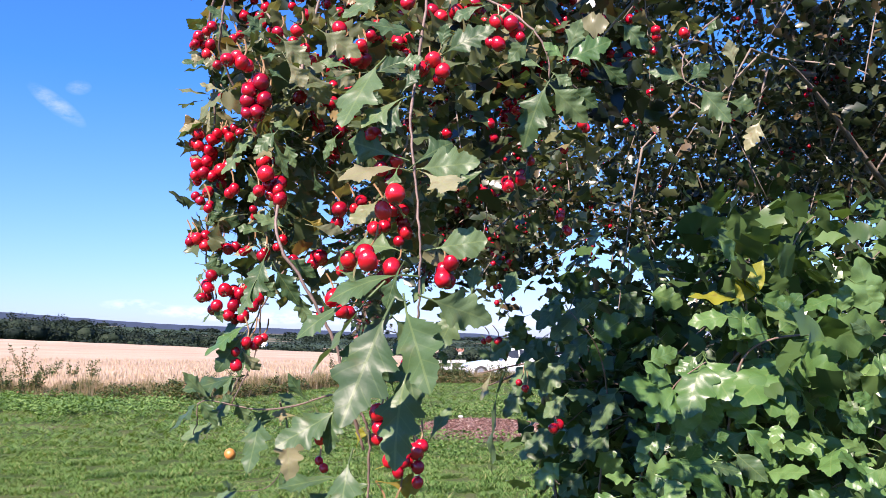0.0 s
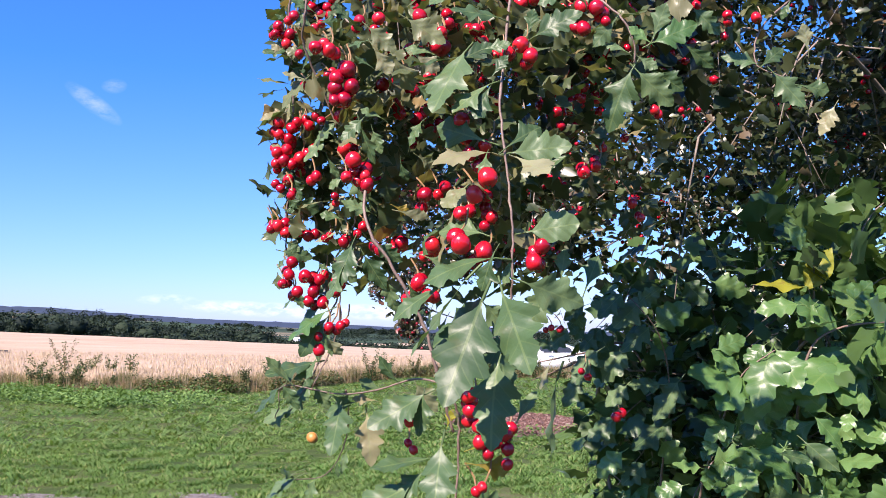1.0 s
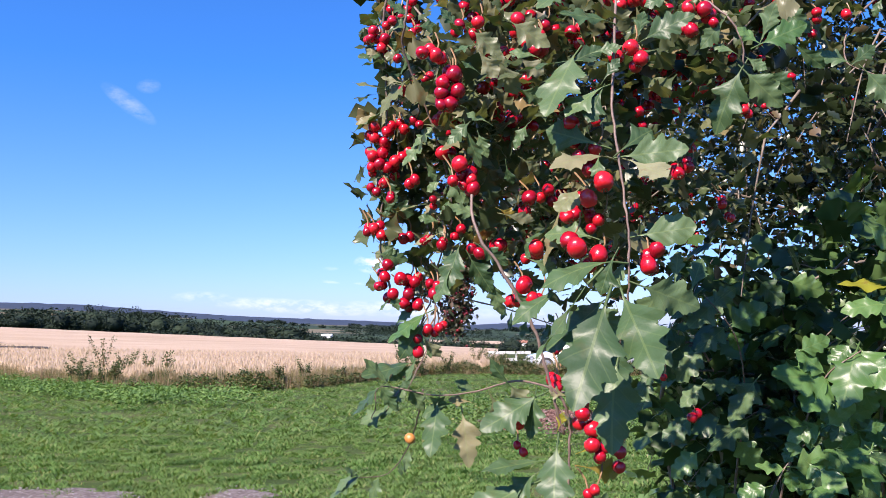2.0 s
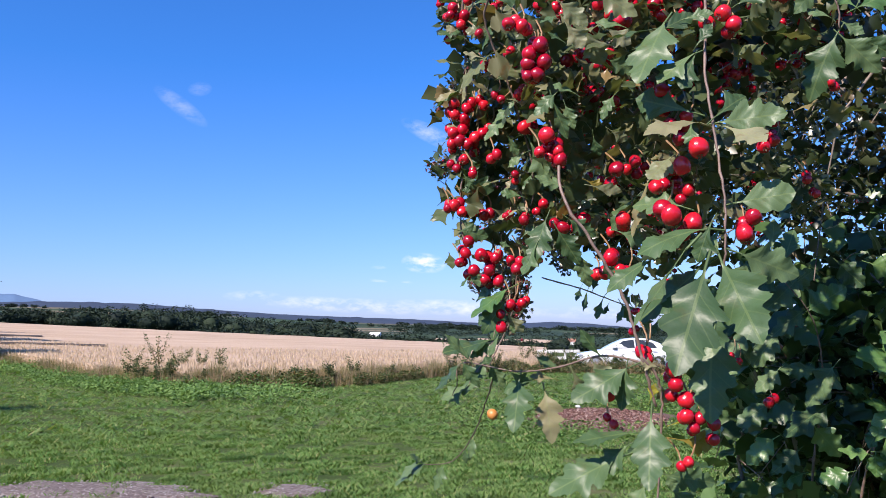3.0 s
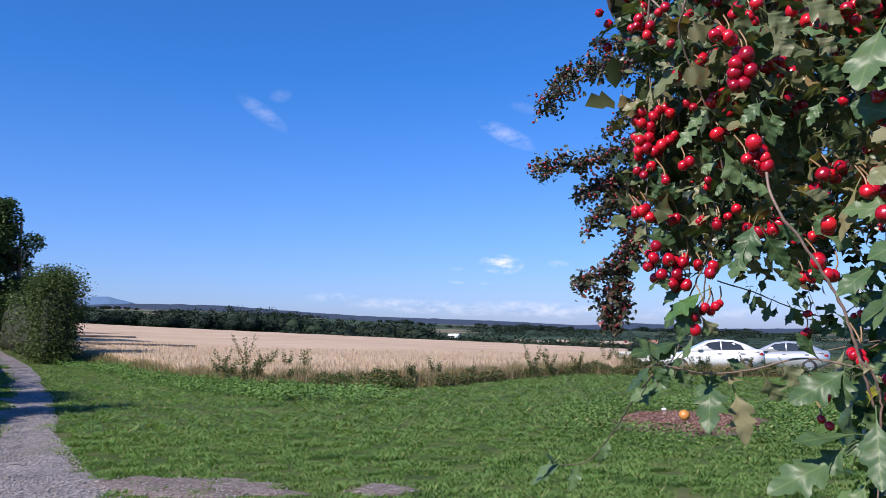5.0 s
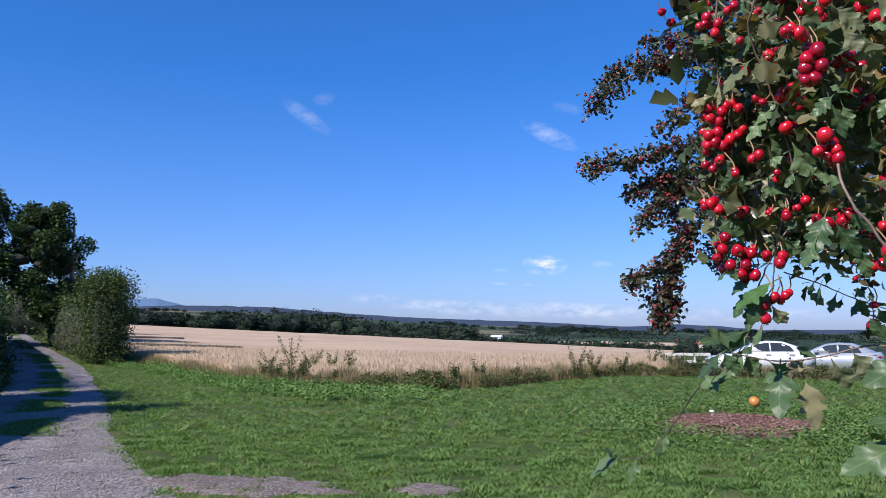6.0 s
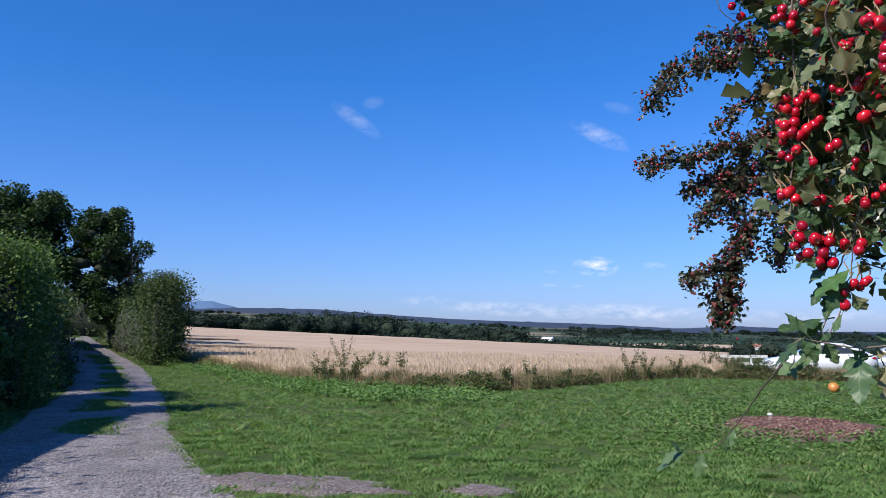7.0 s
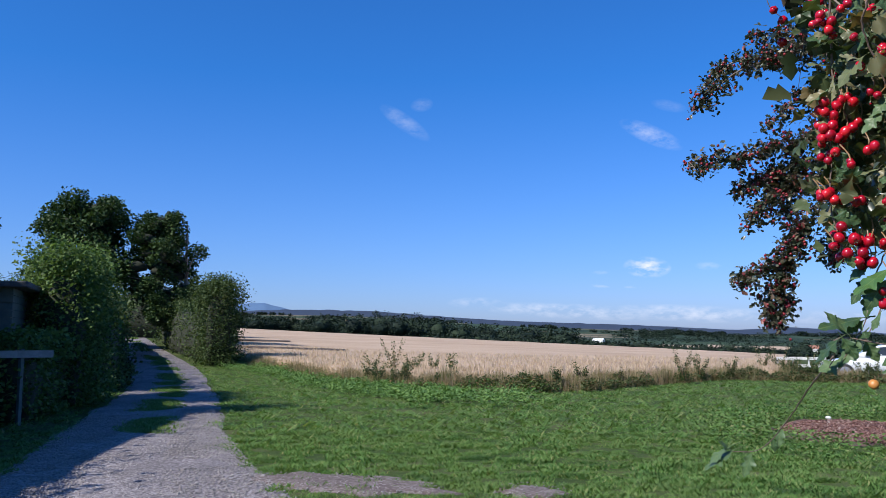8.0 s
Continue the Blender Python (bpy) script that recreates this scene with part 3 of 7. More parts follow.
def scatter_grass(name, n, r0, r1, size, az0, az1, template, mat, label, power=1.0, category="grass"):
    at = []
    while len(at) < n:
        r = r0 + (r1 - r0) * rng.uniform() ** power
        az = rng.uniform(az0, az1)
        x, y = r * math.sin(radians(az)), r * math.cos(radians(az))
        if r > field_edge(az) + 0.3:
            continue
        d, half = lane_offset(x, y)
        ragged = half * (0.97 + 0.34 * noise.noise(Vector((x * 1.1, y * 1.1, 5)))) + 0.28 * noise.noise(Vector((x * 4, y * 4, 5)))
        strip = d < 0.28 and r > 15 and noise.noise(Vector((x * 0.5, y * 0.5, 9))) > -0.25
        if d < ragged and not strip:
            continue
        if math.hypot((x - 0.72) / 1.3, (y - 15.4) / 1.95) < 1 or math.hypot((x + 2.72) / 0.4, (y - 8.3) / 0.48) < 0.6 * (1 + 1.3 * noise.noise(Vector((x * 5, y * 5, 2)))) or math.hypot((x + 4.75) / 1.2, (y - 7.9) / 0.55) < 0.62 * (1 + 1.9 * noise.noise(Vector((x * 3.2, y * 3.2, 2)))):
            continue
        if noise.noise(Vector((x * 0.7, y * 0.7, 21))) < -0.30 and rng.uniform() < 0.6:
            continue
        if noise.noise(Vector((x * 5.5, y * 5.5, 16))) < -0.02 and rng.uniform() < 0.45:
            continue
        at.append((x, y, height(x, y) - 0.004))
    at = np.array(at)
    grow = np.array([max(0.3, 1 + 0.4 * noise.noise(Vector((p[0] * 0.6, p[1] * 0.6, 14))) + 1.3 * noise.noise(Vector((p[0] * 2.6, p[1] * 2.6, 15))) + 1.1 * noise.noise(Vector((p[0] * 5.5, p[1] * 5.5, 16)))) for p in at])
    ob = mass(name, template[0], template[1], placed(upright(rng, n), size * grow * rng.uniform(0.6, 1.3, n), at), mat)
    return tagged(ob, label, category)


TUFT = blade_template(6, 0.9, 1.3, 0.12, 3, 0.55)
TUFT_SPARE = blade_template(5, 0.9, 1.3, 0.15, 4, 0.6)
scatter_grass("grass", 48000, 5.5, 14, 0.062, -52, 14, TUFT, M_GRASS, "short mown green lawn grass", power=0.9)


def build_lane_strip():
    """Grass that grows between the wheel ruts."""
    mid = smooth_line([(x, y, w) for x, y, w in LANE], 400)
    at = []
    while len(at) < 8000:
        p = mid[int(128 + 252 * rng.uniform() ** 0.9)]
        x, y = p.x + rng.normal(0, 0.19), p.y + rng.normal(0, 0.19)
        if noise.noise(Vector((x * 0.45, y * 0.45, 9))) > -0.15:
            at.append((x, y, height(x, y) + 0.03))
    ob = mass("lane_grass", TUFT[0], TUFT[1], placed(upright(rng, 8000), rng.uniform(0.05, 0.12, 8000), at), M_GRASS)
    tagged(ob, "rough grass along the middle of the lane", "grass")


build_lane_strip()
scatter_grass("grass_farther", 40000, 13, 43, 0.080, -58, 14, TUFT_SPARE, M_GRASS, "green lawn grass running up to the field", power=1.1)
CLOVER = (np.array([(0, 0, 0), (0.5, -0.34, 0.10), (1, -0.12, 0.04), (1, 0.12, 0.04), (0.5, 0.34, 0.10)]), [(0, 1, 4), (1, 2, 4), (2, 3, 4)])
scatter_grass("clover", 42000, 7, 27, 0.040, -50, 12, CLOVER, M_WEED, "clover and plantain leaves in the lawn", power=0.9, category="weeds")


def build_field():
    az0, az1, na = -39.3, -0.6, 110
    steps = [0, 0.012, 0.03, 0.06, 0.1, 0.16, 0.24, 0.34, 0.46, 0.6, 0.76, 0.9, 1.0]
    verts, faces = [], []
    for i in range(na + 1):
        az = az0 + (az1 - az0) * i / na
        near = field_edge(az) + 0.9 + 0.5 * noise.noise(Vector((az * 0.8, 0, 3)))
        far = 150 - 22 * (az + 40) / 40
        for k, s in enumerate(steps):
            r = near + (far - near) * s
            x, y = r * math.sin(radians(az)), r * math.cos(radians(az))
            top = 0.0 if k in (0, len(steps) - 1) else 0.46 + 0.06 * noise.noise(Vector((x * 0.25, y * 0.25, 1)))
            verts.append((x, y, height(x, y) + top))
    m = len(steps)
    for i in range(na):
        for k in range(m - 1):
            a = i * m + k
            faces.append((a, a + m, a + m + 1, a + 1))
    ob = mesh_object("crop_field", verts, faces, M_CROP_TOP, smooth=False)
    tagged(ob, "field of ripe pale tan cereal crop", "crop field", kind="structure")
    # stalks and ears over the near part
    n, at = 20000, []
    while len(at) < n:
        az = rng.uniform(az0, az1 - 0.5)
        near = field_edge(az)
        r = near + 1.2 + 22 * rng.uniform() ** 1.9
        x, y = r * math.sin(radians(az)), r * math.cos(radians(az))
        at.append((x, y, height(x, y) + (0.0 if r < near + 2.0 else 0.07)))
    tv, tf = blade_template(5, 0.10, 0.16, 0.020, 8)
    ears = np.array([(0.1, 0.02, 0.85), (0.15, 0.05, 0.8), (0.17, 0.03, 1.08), (-0.08, -0.05, 0.8), (-0.12, -0.02, 0.83), (-0.14, -0.06, 1.02)])
    k = len(tv)
    tv, tf = np.vstack([tv, ears]), tf + [(k, k + 1, k + 2), (k + 3, k + 4, k + 5)]
    ob = mass("crop_stalks", tv, tf, placed(upright(rng, n), rng.uniform(0.34, 0.54, n), at), M_CROP)
    tagged(ob, "dry ripe stalks with ears along the field", "crop")


def wheel_track(name, az0, az1, r0, r1, wide):
    """A dark strip laid over the crop, with a tramline gap's shade painted in."""
    verts, faces, n = [], [], 26
    for i in range(n + 1):
        f = i / n
        az, r = az0 + (az1 - az0) * f, r0 + (r1 - r0) * f
        w = wide * (0.25 + 0.75 * math.sin(math.pi * min(1.0, max(0.0, 1.12 - f))) ** 0.4) * (1 + 0.4 * noise.noise(Vector((i * 0.5, r0, 1))))
        for k in range(3):
            q = r + w * (k / 2 - 0.5)
            x, y = q * math.sin(radians(az)), q * math.cos(radians(az))
            verts.append((x, y, height(x, y) + (0.56 if k == 1 else 0.50)))
    for i in range(n):
        for k in range(2):
            a = i * 3 + k
            faces.append((a, a + 3, a + 4, a + 1))
    tagged(mesh_object(name, verts, faces, M_TRACK_SHADE), "dark strip painted as a shadowed gap in the crop", "wheel track", kind="structure")


build_field()
wheel_track("wheel_track", -40.0, -33.2, 68.0, 66.5, 2.6)
wheel_track("wheel_track_near", -40.0, -29.6, 52.5, 49.0, 1.8)


def build_verge():
    tv, tf = blade_template(7, 0.24, 0.4, 0.024, 12)
    n, at, size = 15000, [], []
    while len(at) < n:
        az = rng.uniform(-40, 9)
        off = rng.normal(0, 0.6) + 0.75
        r = field_edge(az) + off
        x, y = r * math.sin(radians(az)), r * math.cos(radians(az))
        if lane_offset(x, y)[0] < 2.2:
            continue
        at.append((x, y, height(x, y)))
        size.append(rng.uniform(0.2, 0.52) * (1 + 0.7 * noise.noise(Vector((az * 0.9, 0, 31))) + 0.6 * noise.noise(Vector((x * 1.3, y * 1.3, 31)))) * (0.6 if off < -0.4 else 1))
    ob = mass("verge_grass", tv, tf, placed(upright(rng, n), size, at), M_TALL)
    tagged(ob, "tall dry seeding grass along the field's edge", "grass")
    # nettles and docks: a low bright spread near the lane, a darker ragged bank farther along
    quad = np.array([(0, -0.2, 0), (0.5, -0.34, 0.08), (1, 0, -0.05), (0.5, 0.34, 0.08), (0, 0.2, 0)])
    for name, mat, count, az0, az1, deep, tall, label in (
            ("verge_weeds", M_WEED, 24000, -42, -15, 6.0, 0.34, "bright green nettles and weeds beside the lane"),
            ("verge_docks", M_DOCK, 22000, -27, 16, 1.5, 0.42, "dark green weeds banked along the field's edge")):
        at = []
        while len(at) < count:
            az = rng.uniform(az0, az1)
            if rng.uniform() < (az - az1 + 9.0) / 9.0:
                continue
            r = field_edge(az) + 0.5 - deep * rng.uniform() ** 1.3 * (1 + 0.5 * noise.noise(Vector((az * 0.5, 2, 3))))
            x, y = r * math.sin(radians(az)), r * math.cos(radians(az))
            lump = noise.noise(Vector((x * 0.9, y * 0.9, 3))) + 0.6 * noise.noise(Vector((x * 2.6, y * 2.6, 8)))
            if lane_offset(x, y)[0] < 2.0 or lump < (-0.45 if mat is M_WEED else -0.12):
                continue
            at.append((x, y, height(x, y) + 0.02 + tall * (0.55 + 0.8 * lump) * rng.uniform() ** 0.6))
        ob = mass(name, quad, [(0, 1, 4), (1, 3, 4), (1, 2, 3)], placed(turns(rng, count, 0.7), rng.uniform(0.035, 0.085, count), at), mat)
        tagged(ob, label, "weeds")
    # ground cover round the mulch bed
    at = []
    while len(at) < 9000:
        a, q = rng.uniform(0, 6.283), rng.uniform(0.95, 1.9)
        x, y = 0.9 + 1.5 * q * math.cos(a), 15.6 + 2.2 * q * math.sin(a)
        if y < 13.2 and rng.uniform() < 0.7:
            continue
        at.append((x, y, height(x, y) + rng.uniform(0.03, 0.2)))
    ob = mass("bed_plants", quad, [(0, 1, 4), (1, 3, 4), (1, 2, 3)], placed(turns(rng, 9000, 0.7), rng.uniform(0.03, 0.065, 9000), at), M_GRASS)
    tagged(ob, "low leafy plants round the mulch bed", "plants")


build_verge()

def lofted(rings, mat, name, parent, close=True, label=""):
    """A closed skin through rings of equal length."""
    m = len(rings[0])
    verts = [v for ring in rings for v in ring]
    faces = []
    for i in range(len(rings) - 1):
        for k in range(m):
            a, b = i * m + k, i * m + (k + 1) % m
            faces.append((a, b, b + m, a + m))
    if close:
        faces += [tuple(range(m))[::-1], tuple((len(rings) - 1) * m + k for k in range(m))]
    return mesh_object(name, verts, faces, mat, parent, label, smooth=True)


LEAF4_V = np.array([(0, 0, 0), (0.3, -0.3, 0.05), (0.75, -0.22, 0.04), (1, 0, -0.06), (0.72, 0.24, 0.04), (0.3, 0.3, 0.05)])
LEAF4_F = [(0, 1, 5), (1, 4, 5), (1, 2, 4), (2, 3, 4)]
LEAF2_V, LEAF2_F = np.array([(0, 0, 0), (0.45, -0.36, 0.08), (1, 0, -0.04), (0.5, 0.36, 0.08)]), [(0, 1, 2), (0, 2, 3)]


def foliage_points(rng, n, clumps, shell=0.75):
    """n points in the outer shells of a set of clumps (x, y, z, rx, ry, rz)."""
    clumps = np.asarray(clumps, float)
    weight = (clumps[:, 3] * clumps[:, 4] * clumps[:, 5]) ** 0.67
    pick = rng.choice(len(clumps), n, p=weight / weight.sum())
    d = rng.normal(size=(n, 3))
    d /= np.linalg.norm(d, axis=1)[:, None]
    rad = shell + (1 - shell) * rng.uniform(size=n) - 0.35 * rng.uniform(size=n) ** 3
    return clumps[pick, :3] + d * clumps[pick, 3:] * rad[:, None]


def blob_template(fine):
    """A small lumpy ball."""
    bm = bmesh.new()
    bmesh.ops.create_icosphere(bm, subdivisions=fine, radius=1)
    for v in bm.verts:
        v.co *= 1 + 0.3 * noise.noise(v.co * 1.9)
    v, f = np.array([p.co[:] for p in bm.verts]), [tuple(q.index for q in p.verts) for p in bm.faces]
    bm.free()
    return v, f


BLOB_V, BLOB_F = blob_template(2)
LUMP_V, LUMP_F = blob_template(1)


def blobs(rng, rows):
    """Placements for lumpy balls (x, y, z, rx, ry, rz), each turned about the upright."""
    rows = np.asarray(rows, float)
    m = upright(rng, len(rows)) * rows[:, 3:6][:, :, None]
    return np.concatenate([m, rows[:, :3, None]], axis=2)


def tree(name, x, y, tall, wide, leaves, size, mat, label, trunk=0.2, low=0.3, seed=1, category="tree", tip=1.0, lean=(0.0, 0.0)):
    """A tapered trunk with limbs and a crown of many small leaves in uneven clumps."""
    r = np.random.default_rng(seed)
    z0 = height(x, y)
    thing = empty(name, (x, y, z0), label, category)
    tv, tf = tube_data(smooth_line([(x, y, z0 - 0.1), (x + 0.1, y, z0 + tall * 0.3), (x - 0.1, y + 0.1, z0 + tall * 0.62), (x, y, z0 + tall * 0.9)], 9), [trunk * (1 - 0.1 * i) for i in range(9)], 8)
    keep(mesh_object("trunk", tv, tf, M_BARK, smooth=True), thing)
    clumps, cores, count = [], [], 64
    for i in range(count):
        h = low + (0.96 - low) * (i + 0.5) / count
        a = i * 2.4 + r.uniform(0, 0.8)
        full = wide / 2 * math.sin(math.pi * min(1, max(0.10, (h - low) / (1.04 - low))) ** tip) ** 0.55
        reach = full * r.uniform(0.3, 0.92)
        mx, my = x + lean[0] * min(1.0, 2 * h), y + lean[1] * min(1.0, 2 * h)
        cx, cy, cz = mx + reach * math.cos(a), my + reach * math.sin(a), z0 + tall * h
        s = wide * r.uniform(0.08, 0.16)
        clumps.append((cx, cy, cz, s, s, s * 0.75))
        if i % 2:
            cores.append((mx + 0.6 * reach * math.cos(a), my + 0.6 * reach * math.sin(a), cz, full * 0.21, full * 0.21, tall * 0.04))
        if i % 7 == 0:
            bv, bf = tube_data(smooth_line([(x, y, z0 + tall * h * 0.75), ((x + cx) / 2, (y + cy) / 2, z0 + tall * h * 0.92), (cx, cy, cz)], 5), [trunk * 0.3 * (1 - 0.17 * k) for k in range(5)], 5)
            keep(mesh_object("limb", bv, bf, M_BARK, smooth=True), thing)
    # dark lumps in the crown, coloured as its inner shade
    inner = mass("shade_core", BLOB_V, BLOB_F, blobs(r, cores), M_CORE)
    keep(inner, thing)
    at = foliage_points(r, leaves, clumps, 0.55)
    ob = mass("crown", LEAF2_V, LEAF2_F, placed(turns(r, leaves, 0.35), size * r.uniform(0.6, 1.3, leaves), at), mat)
    keep(ob, thing)
    return thing


def hedge(name, points, tall, deep, leaves, size, mat, label, seed=1, category="hedge", uneven=0.16, inner=0.27):
    """A hedge along points, with stems and an uneven top, of many small leaves."""
    r = np.random.default_rng(seed)
    line = smooth_line([(px, py, 0) for px, py in points], 24)
    base = line[0]
    thing = empty(name, (base.x, base.y, height(base.x, base.y)), label, category)
    clumps = []
    for i, p in enumerate(line):
        z = height(p.x, p.y)
        t = tall * (1 + uneven * noise.noise(Vector((i * 0.6, seed, 0))))
        for lev in range(4):
            clumps.append((p.x + r.normal(0, deep * 0.12), p.y + r.normal(0, deep * 0.12), z + t * (0.14 + 0.235 * lev), deep * 0.5, deep * 0.5, t * 0.19))
        if i % 4 == 1:
            sv, sf = tube_data([(p.x, p.y, z - 0.05), (p.x + 0.05, p.y, z + t * 0.5), (p.x, p.y + 0.05, z + t * 0.9)], [0.05, 0.035, 0.015], 6)
            keep(mesh_object("stem", sv, sf, M_BARK, smooth=True), thing)
    # solid dark core added: blocks sun, its colour holds the hedge's inner shade
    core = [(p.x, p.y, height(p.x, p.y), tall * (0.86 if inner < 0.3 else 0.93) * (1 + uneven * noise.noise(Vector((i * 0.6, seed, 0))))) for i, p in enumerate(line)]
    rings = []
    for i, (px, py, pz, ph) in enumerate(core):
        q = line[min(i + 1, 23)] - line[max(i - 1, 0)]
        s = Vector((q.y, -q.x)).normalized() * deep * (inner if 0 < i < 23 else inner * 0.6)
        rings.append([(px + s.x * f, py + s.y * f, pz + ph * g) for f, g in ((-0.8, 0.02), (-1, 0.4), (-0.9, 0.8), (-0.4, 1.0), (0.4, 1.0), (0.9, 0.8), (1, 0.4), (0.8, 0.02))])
    keep(lofted(rings, M_CORE, "shade_core", None), thing)
    at = foliage_points(r, leaves, clumps, 0.6)
    shoots = []
    for _ in range(leaves // (18 if uneven > 0.1 else 90)):
        p = line[r.integers(0, len(line))]
        z = height(p.x, p.y) + tall * r.uniform(0.85, 0.98)
        o = (p.x + r.normal(0, deep * 0.22), p.y + r.normal(0, deep * 0.22))
        up = r.uniform(0.08, 0.22) * tall
        shoots += [(o[0] + r.normal(0, 0.02), o[1] + r.normal(0, 0.02), z + up * q) for q in (0.2, 0.5, 0.8, 1.0)]
    at = np.vstack([at, np.array(shoots)])
    at[:, 2] = np.maximum(at[:, 2], 0.03)
    n = len(at)
    ob = mass("foliage", LEAF2_V, LEAF2_F, placed(turns(r, n, 0.3), size * r.uniform(0.6, 1.3, n), at), mat)
    keep(ob, thing)
    return thing


# trees and hedges along the lane
hedge("hedge_end", [(-46.0, 60.5), (-54.0, 60.0), (-60.0, 56.0), (-62.0, 48.0)], 4.5, 3.0, 9000, 0.2, M_TREE, "dark overgrown hedge where the lane bends", 9)
tree("oak_tree", -41.7, 40.1, 9.7, 8.4, 30000, 0.21, M_TREE, "broad dark green oak behind the hedge", 0.35, 0.22, 11)
tree("ash_tree", -36.2, 43.0, 9.0, 6.2, 28000, 0.18, M_TREE, "upright dark green tree beside the lane", 0.22, 0.16, 12, tip=0.78, lean=(-1.3, -1.1))
hedge("field_bush", [(-25.9, 32.6), (-24.8, 31.7), (-24.2, 31.0)], 3.6, 2.1, 22000, 0.10, M_HEDGE, "tall bushy end of a hedge by the field", 3, "bush", uneven=0.22)
hedge("hedge_far", [(-27.6, 34.4), (-36.2, 42.4), (-48.0, 55.0)], 2.8, 2.0, 10000, 0.13, M_HEDGE, "hedge along the lane's field side", 4)
hedge("hedge_roadside", [(-18.6, 17.8), (-21.0, 20.8), (-30.5, 30.8), (-47.0, 47.4)], 2.7, 1.9, 14000, 0.13, M_HEDGE, "overgrown dark hedge along the lane", 5)
hedge("shrub_tall", [(-15.3, 13.8), (-16.2, 14.9), (-17.2, 16.4)], 3.3, 1.7, 26000, 0.09, M_SHRUBS, "tall bright-topped shrubs beside the shed", 6, "shrubs")
hedge("shaded_shrub", [(-13.4, 11.0), (-14.8, 12.8), (-16.4, 15.2)], 1.5, 1.3, 11000, 0.10, M_SHRUBS, "low shaded shrubs before the shed", 7, "shrubs")
# two unseen growths, added and sized to cast the shadow on the lane
hedge("shadow_hedge", [(-8.8, -0.3), (-9.9, 2.45), (-11.35, 4.95), (-13.9, 9.7), (-14.8, 10.7)], 4.45, 1.3, 12000, 0.13, M_TREE, "tall clipped dark hedge out of view, added to shade the lane", 8, uneven=0.03, inner=0.42)
hedge("shadow_shrub", [(-15.5, 8.9), (-15.9, 8.5), (-16.3, 8.1)], 7.2, 2.0, 7000, 0.16, M_TREE, "tall dark shrub out of view, added for its shadow", 10, "shrub", inner=0.38)


WOOD_AZ = [-60, -37, -34, -32, -29.5, -26, -24, -21.5, -19, -17, -14, -10]
WOOD_EL = [1.5, 1.25, 1.1, 1.05, 1.66, 1.5, 1.2, 1.0, 0.72, 0.35, 0.0, -0.3]


def far_woods():
    """Hedgerow and woods beyond the field: many rounded crowns of small leaves, too many to count."""
    r = np.random.default_rng(21)
    clumps, cores = [], []

    def crown(x, y, tall, wide):
        z = height(x, y)
        cores.append((x, y, z + tall * 0.40, wide * 0.35, wide * 0.35, tall * 0.42))
        for k in range(14):
            a, h = k * 2.4, 0.12 + 0.8 * (k + 0.5) / 14
            q = wide * 0.42 * math.sin(math.pi * (0.22 + 0.72 * h)) ** 0.5 * r.uniform(0.5, 1.0)
            s = wide * r.uniform(0.12, 0.2)
            clumps.append((x + q * math.cos(a), y + q * math.sin(a), z + tall * h, s, s, s * 0.8))

    for i in range(150):
        az = -60 + 46.0 * i / 150 + r.normal(0, 0.15)
        rr = r.uniform(172, 225)
        x, y = at_bearing(az, rr)
        top = 1.6 + rr * math.tan(radians(float(np.interp(az, WOOD_AZ, WOOD_EL)))) - height(x, y)
        crown(x, y, max(2.5, top * (r.uniform(0.5, 0.98) if i % 3 else r.uniform(0.9, 1.12))), r.uniform(5.0, 9.5))
    # single oaks before the pale fields
    for az, rr, tall, wide in ((-7.4, 262, 4.2, 4.5), (-5.2, 255, 4.6, 6.5), (-4.0, 262, 6.4, 9.0), (-2.9, 258, 6.0, 9.5), (-1.8, 264, 5.6, 8.5), (0.4, 250, 6.6, 9.0), (2.0, 255, 7.0, 10.0), (4.6, 250, 7.5, 10.0)):
        crown(*at_bearing(az, rr), tall, wide)
    # low hedge along the field's far side
    for i in range(170):
        az = -24 + 34.0 * i / 170
        x, y = at_bearing(az, 153 - 22 * (az + 40) / 40 + r.normal(0, 0.6))
        crown(x, y, r.uniform(0.7, 1.15), r.uniform(1.6, 2.6))
    # lumps added inside the crowns, standing in for their dense inner shade
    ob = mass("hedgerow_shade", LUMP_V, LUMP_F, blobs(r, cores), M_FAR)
    tagged(ob, "dark solid lumps added as shade inside the far hedgerow", "trees")
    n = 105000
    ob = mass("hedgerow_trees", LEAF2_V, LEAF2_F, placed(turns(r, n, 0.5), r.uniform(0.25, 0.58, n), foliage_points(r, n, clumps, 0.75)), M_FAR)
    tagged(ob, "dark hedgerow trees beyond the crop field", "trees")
    # woods on the valley's far side
    clumps = []
    for line, rr in enumerate((400, 470, 560, 680, 830, 1010, 1230, 1500, 1820, 2150, 2480)):
        for i in range(170):
            az = -50 + 66 * i / 170 + r.normal(0, 0.12)
            band = noise.noise(Vector((az * 0.28, line * 1.7, 8)))
            if band < 0.02 or (rr < 800 and (-13.6 < az < -11.0 or -8.4 < az < 0.2)):
                continue
            q = rr * (1 + 0.10 * noise.noise(Vector((az * 0.15, line * 3.1, 2))) + (r.uniform(0, 0.10) if band > 0.22 else 0))
            x, y = at_bearing(az, q)
            s = r.uniform(2.0, 3.6) * (0.8 + rr / 1400) * (1.25 if band > 0.2 else 0.8)
            for k in range(2):
                clumps.append((x + r.normal(0, s), y + r.normal(0, s), height(x, y) + s * 0.5, s * 1.4, s, s * r.uniform(0.6, 1.0)))
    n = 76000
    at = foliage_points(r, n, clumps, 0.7)
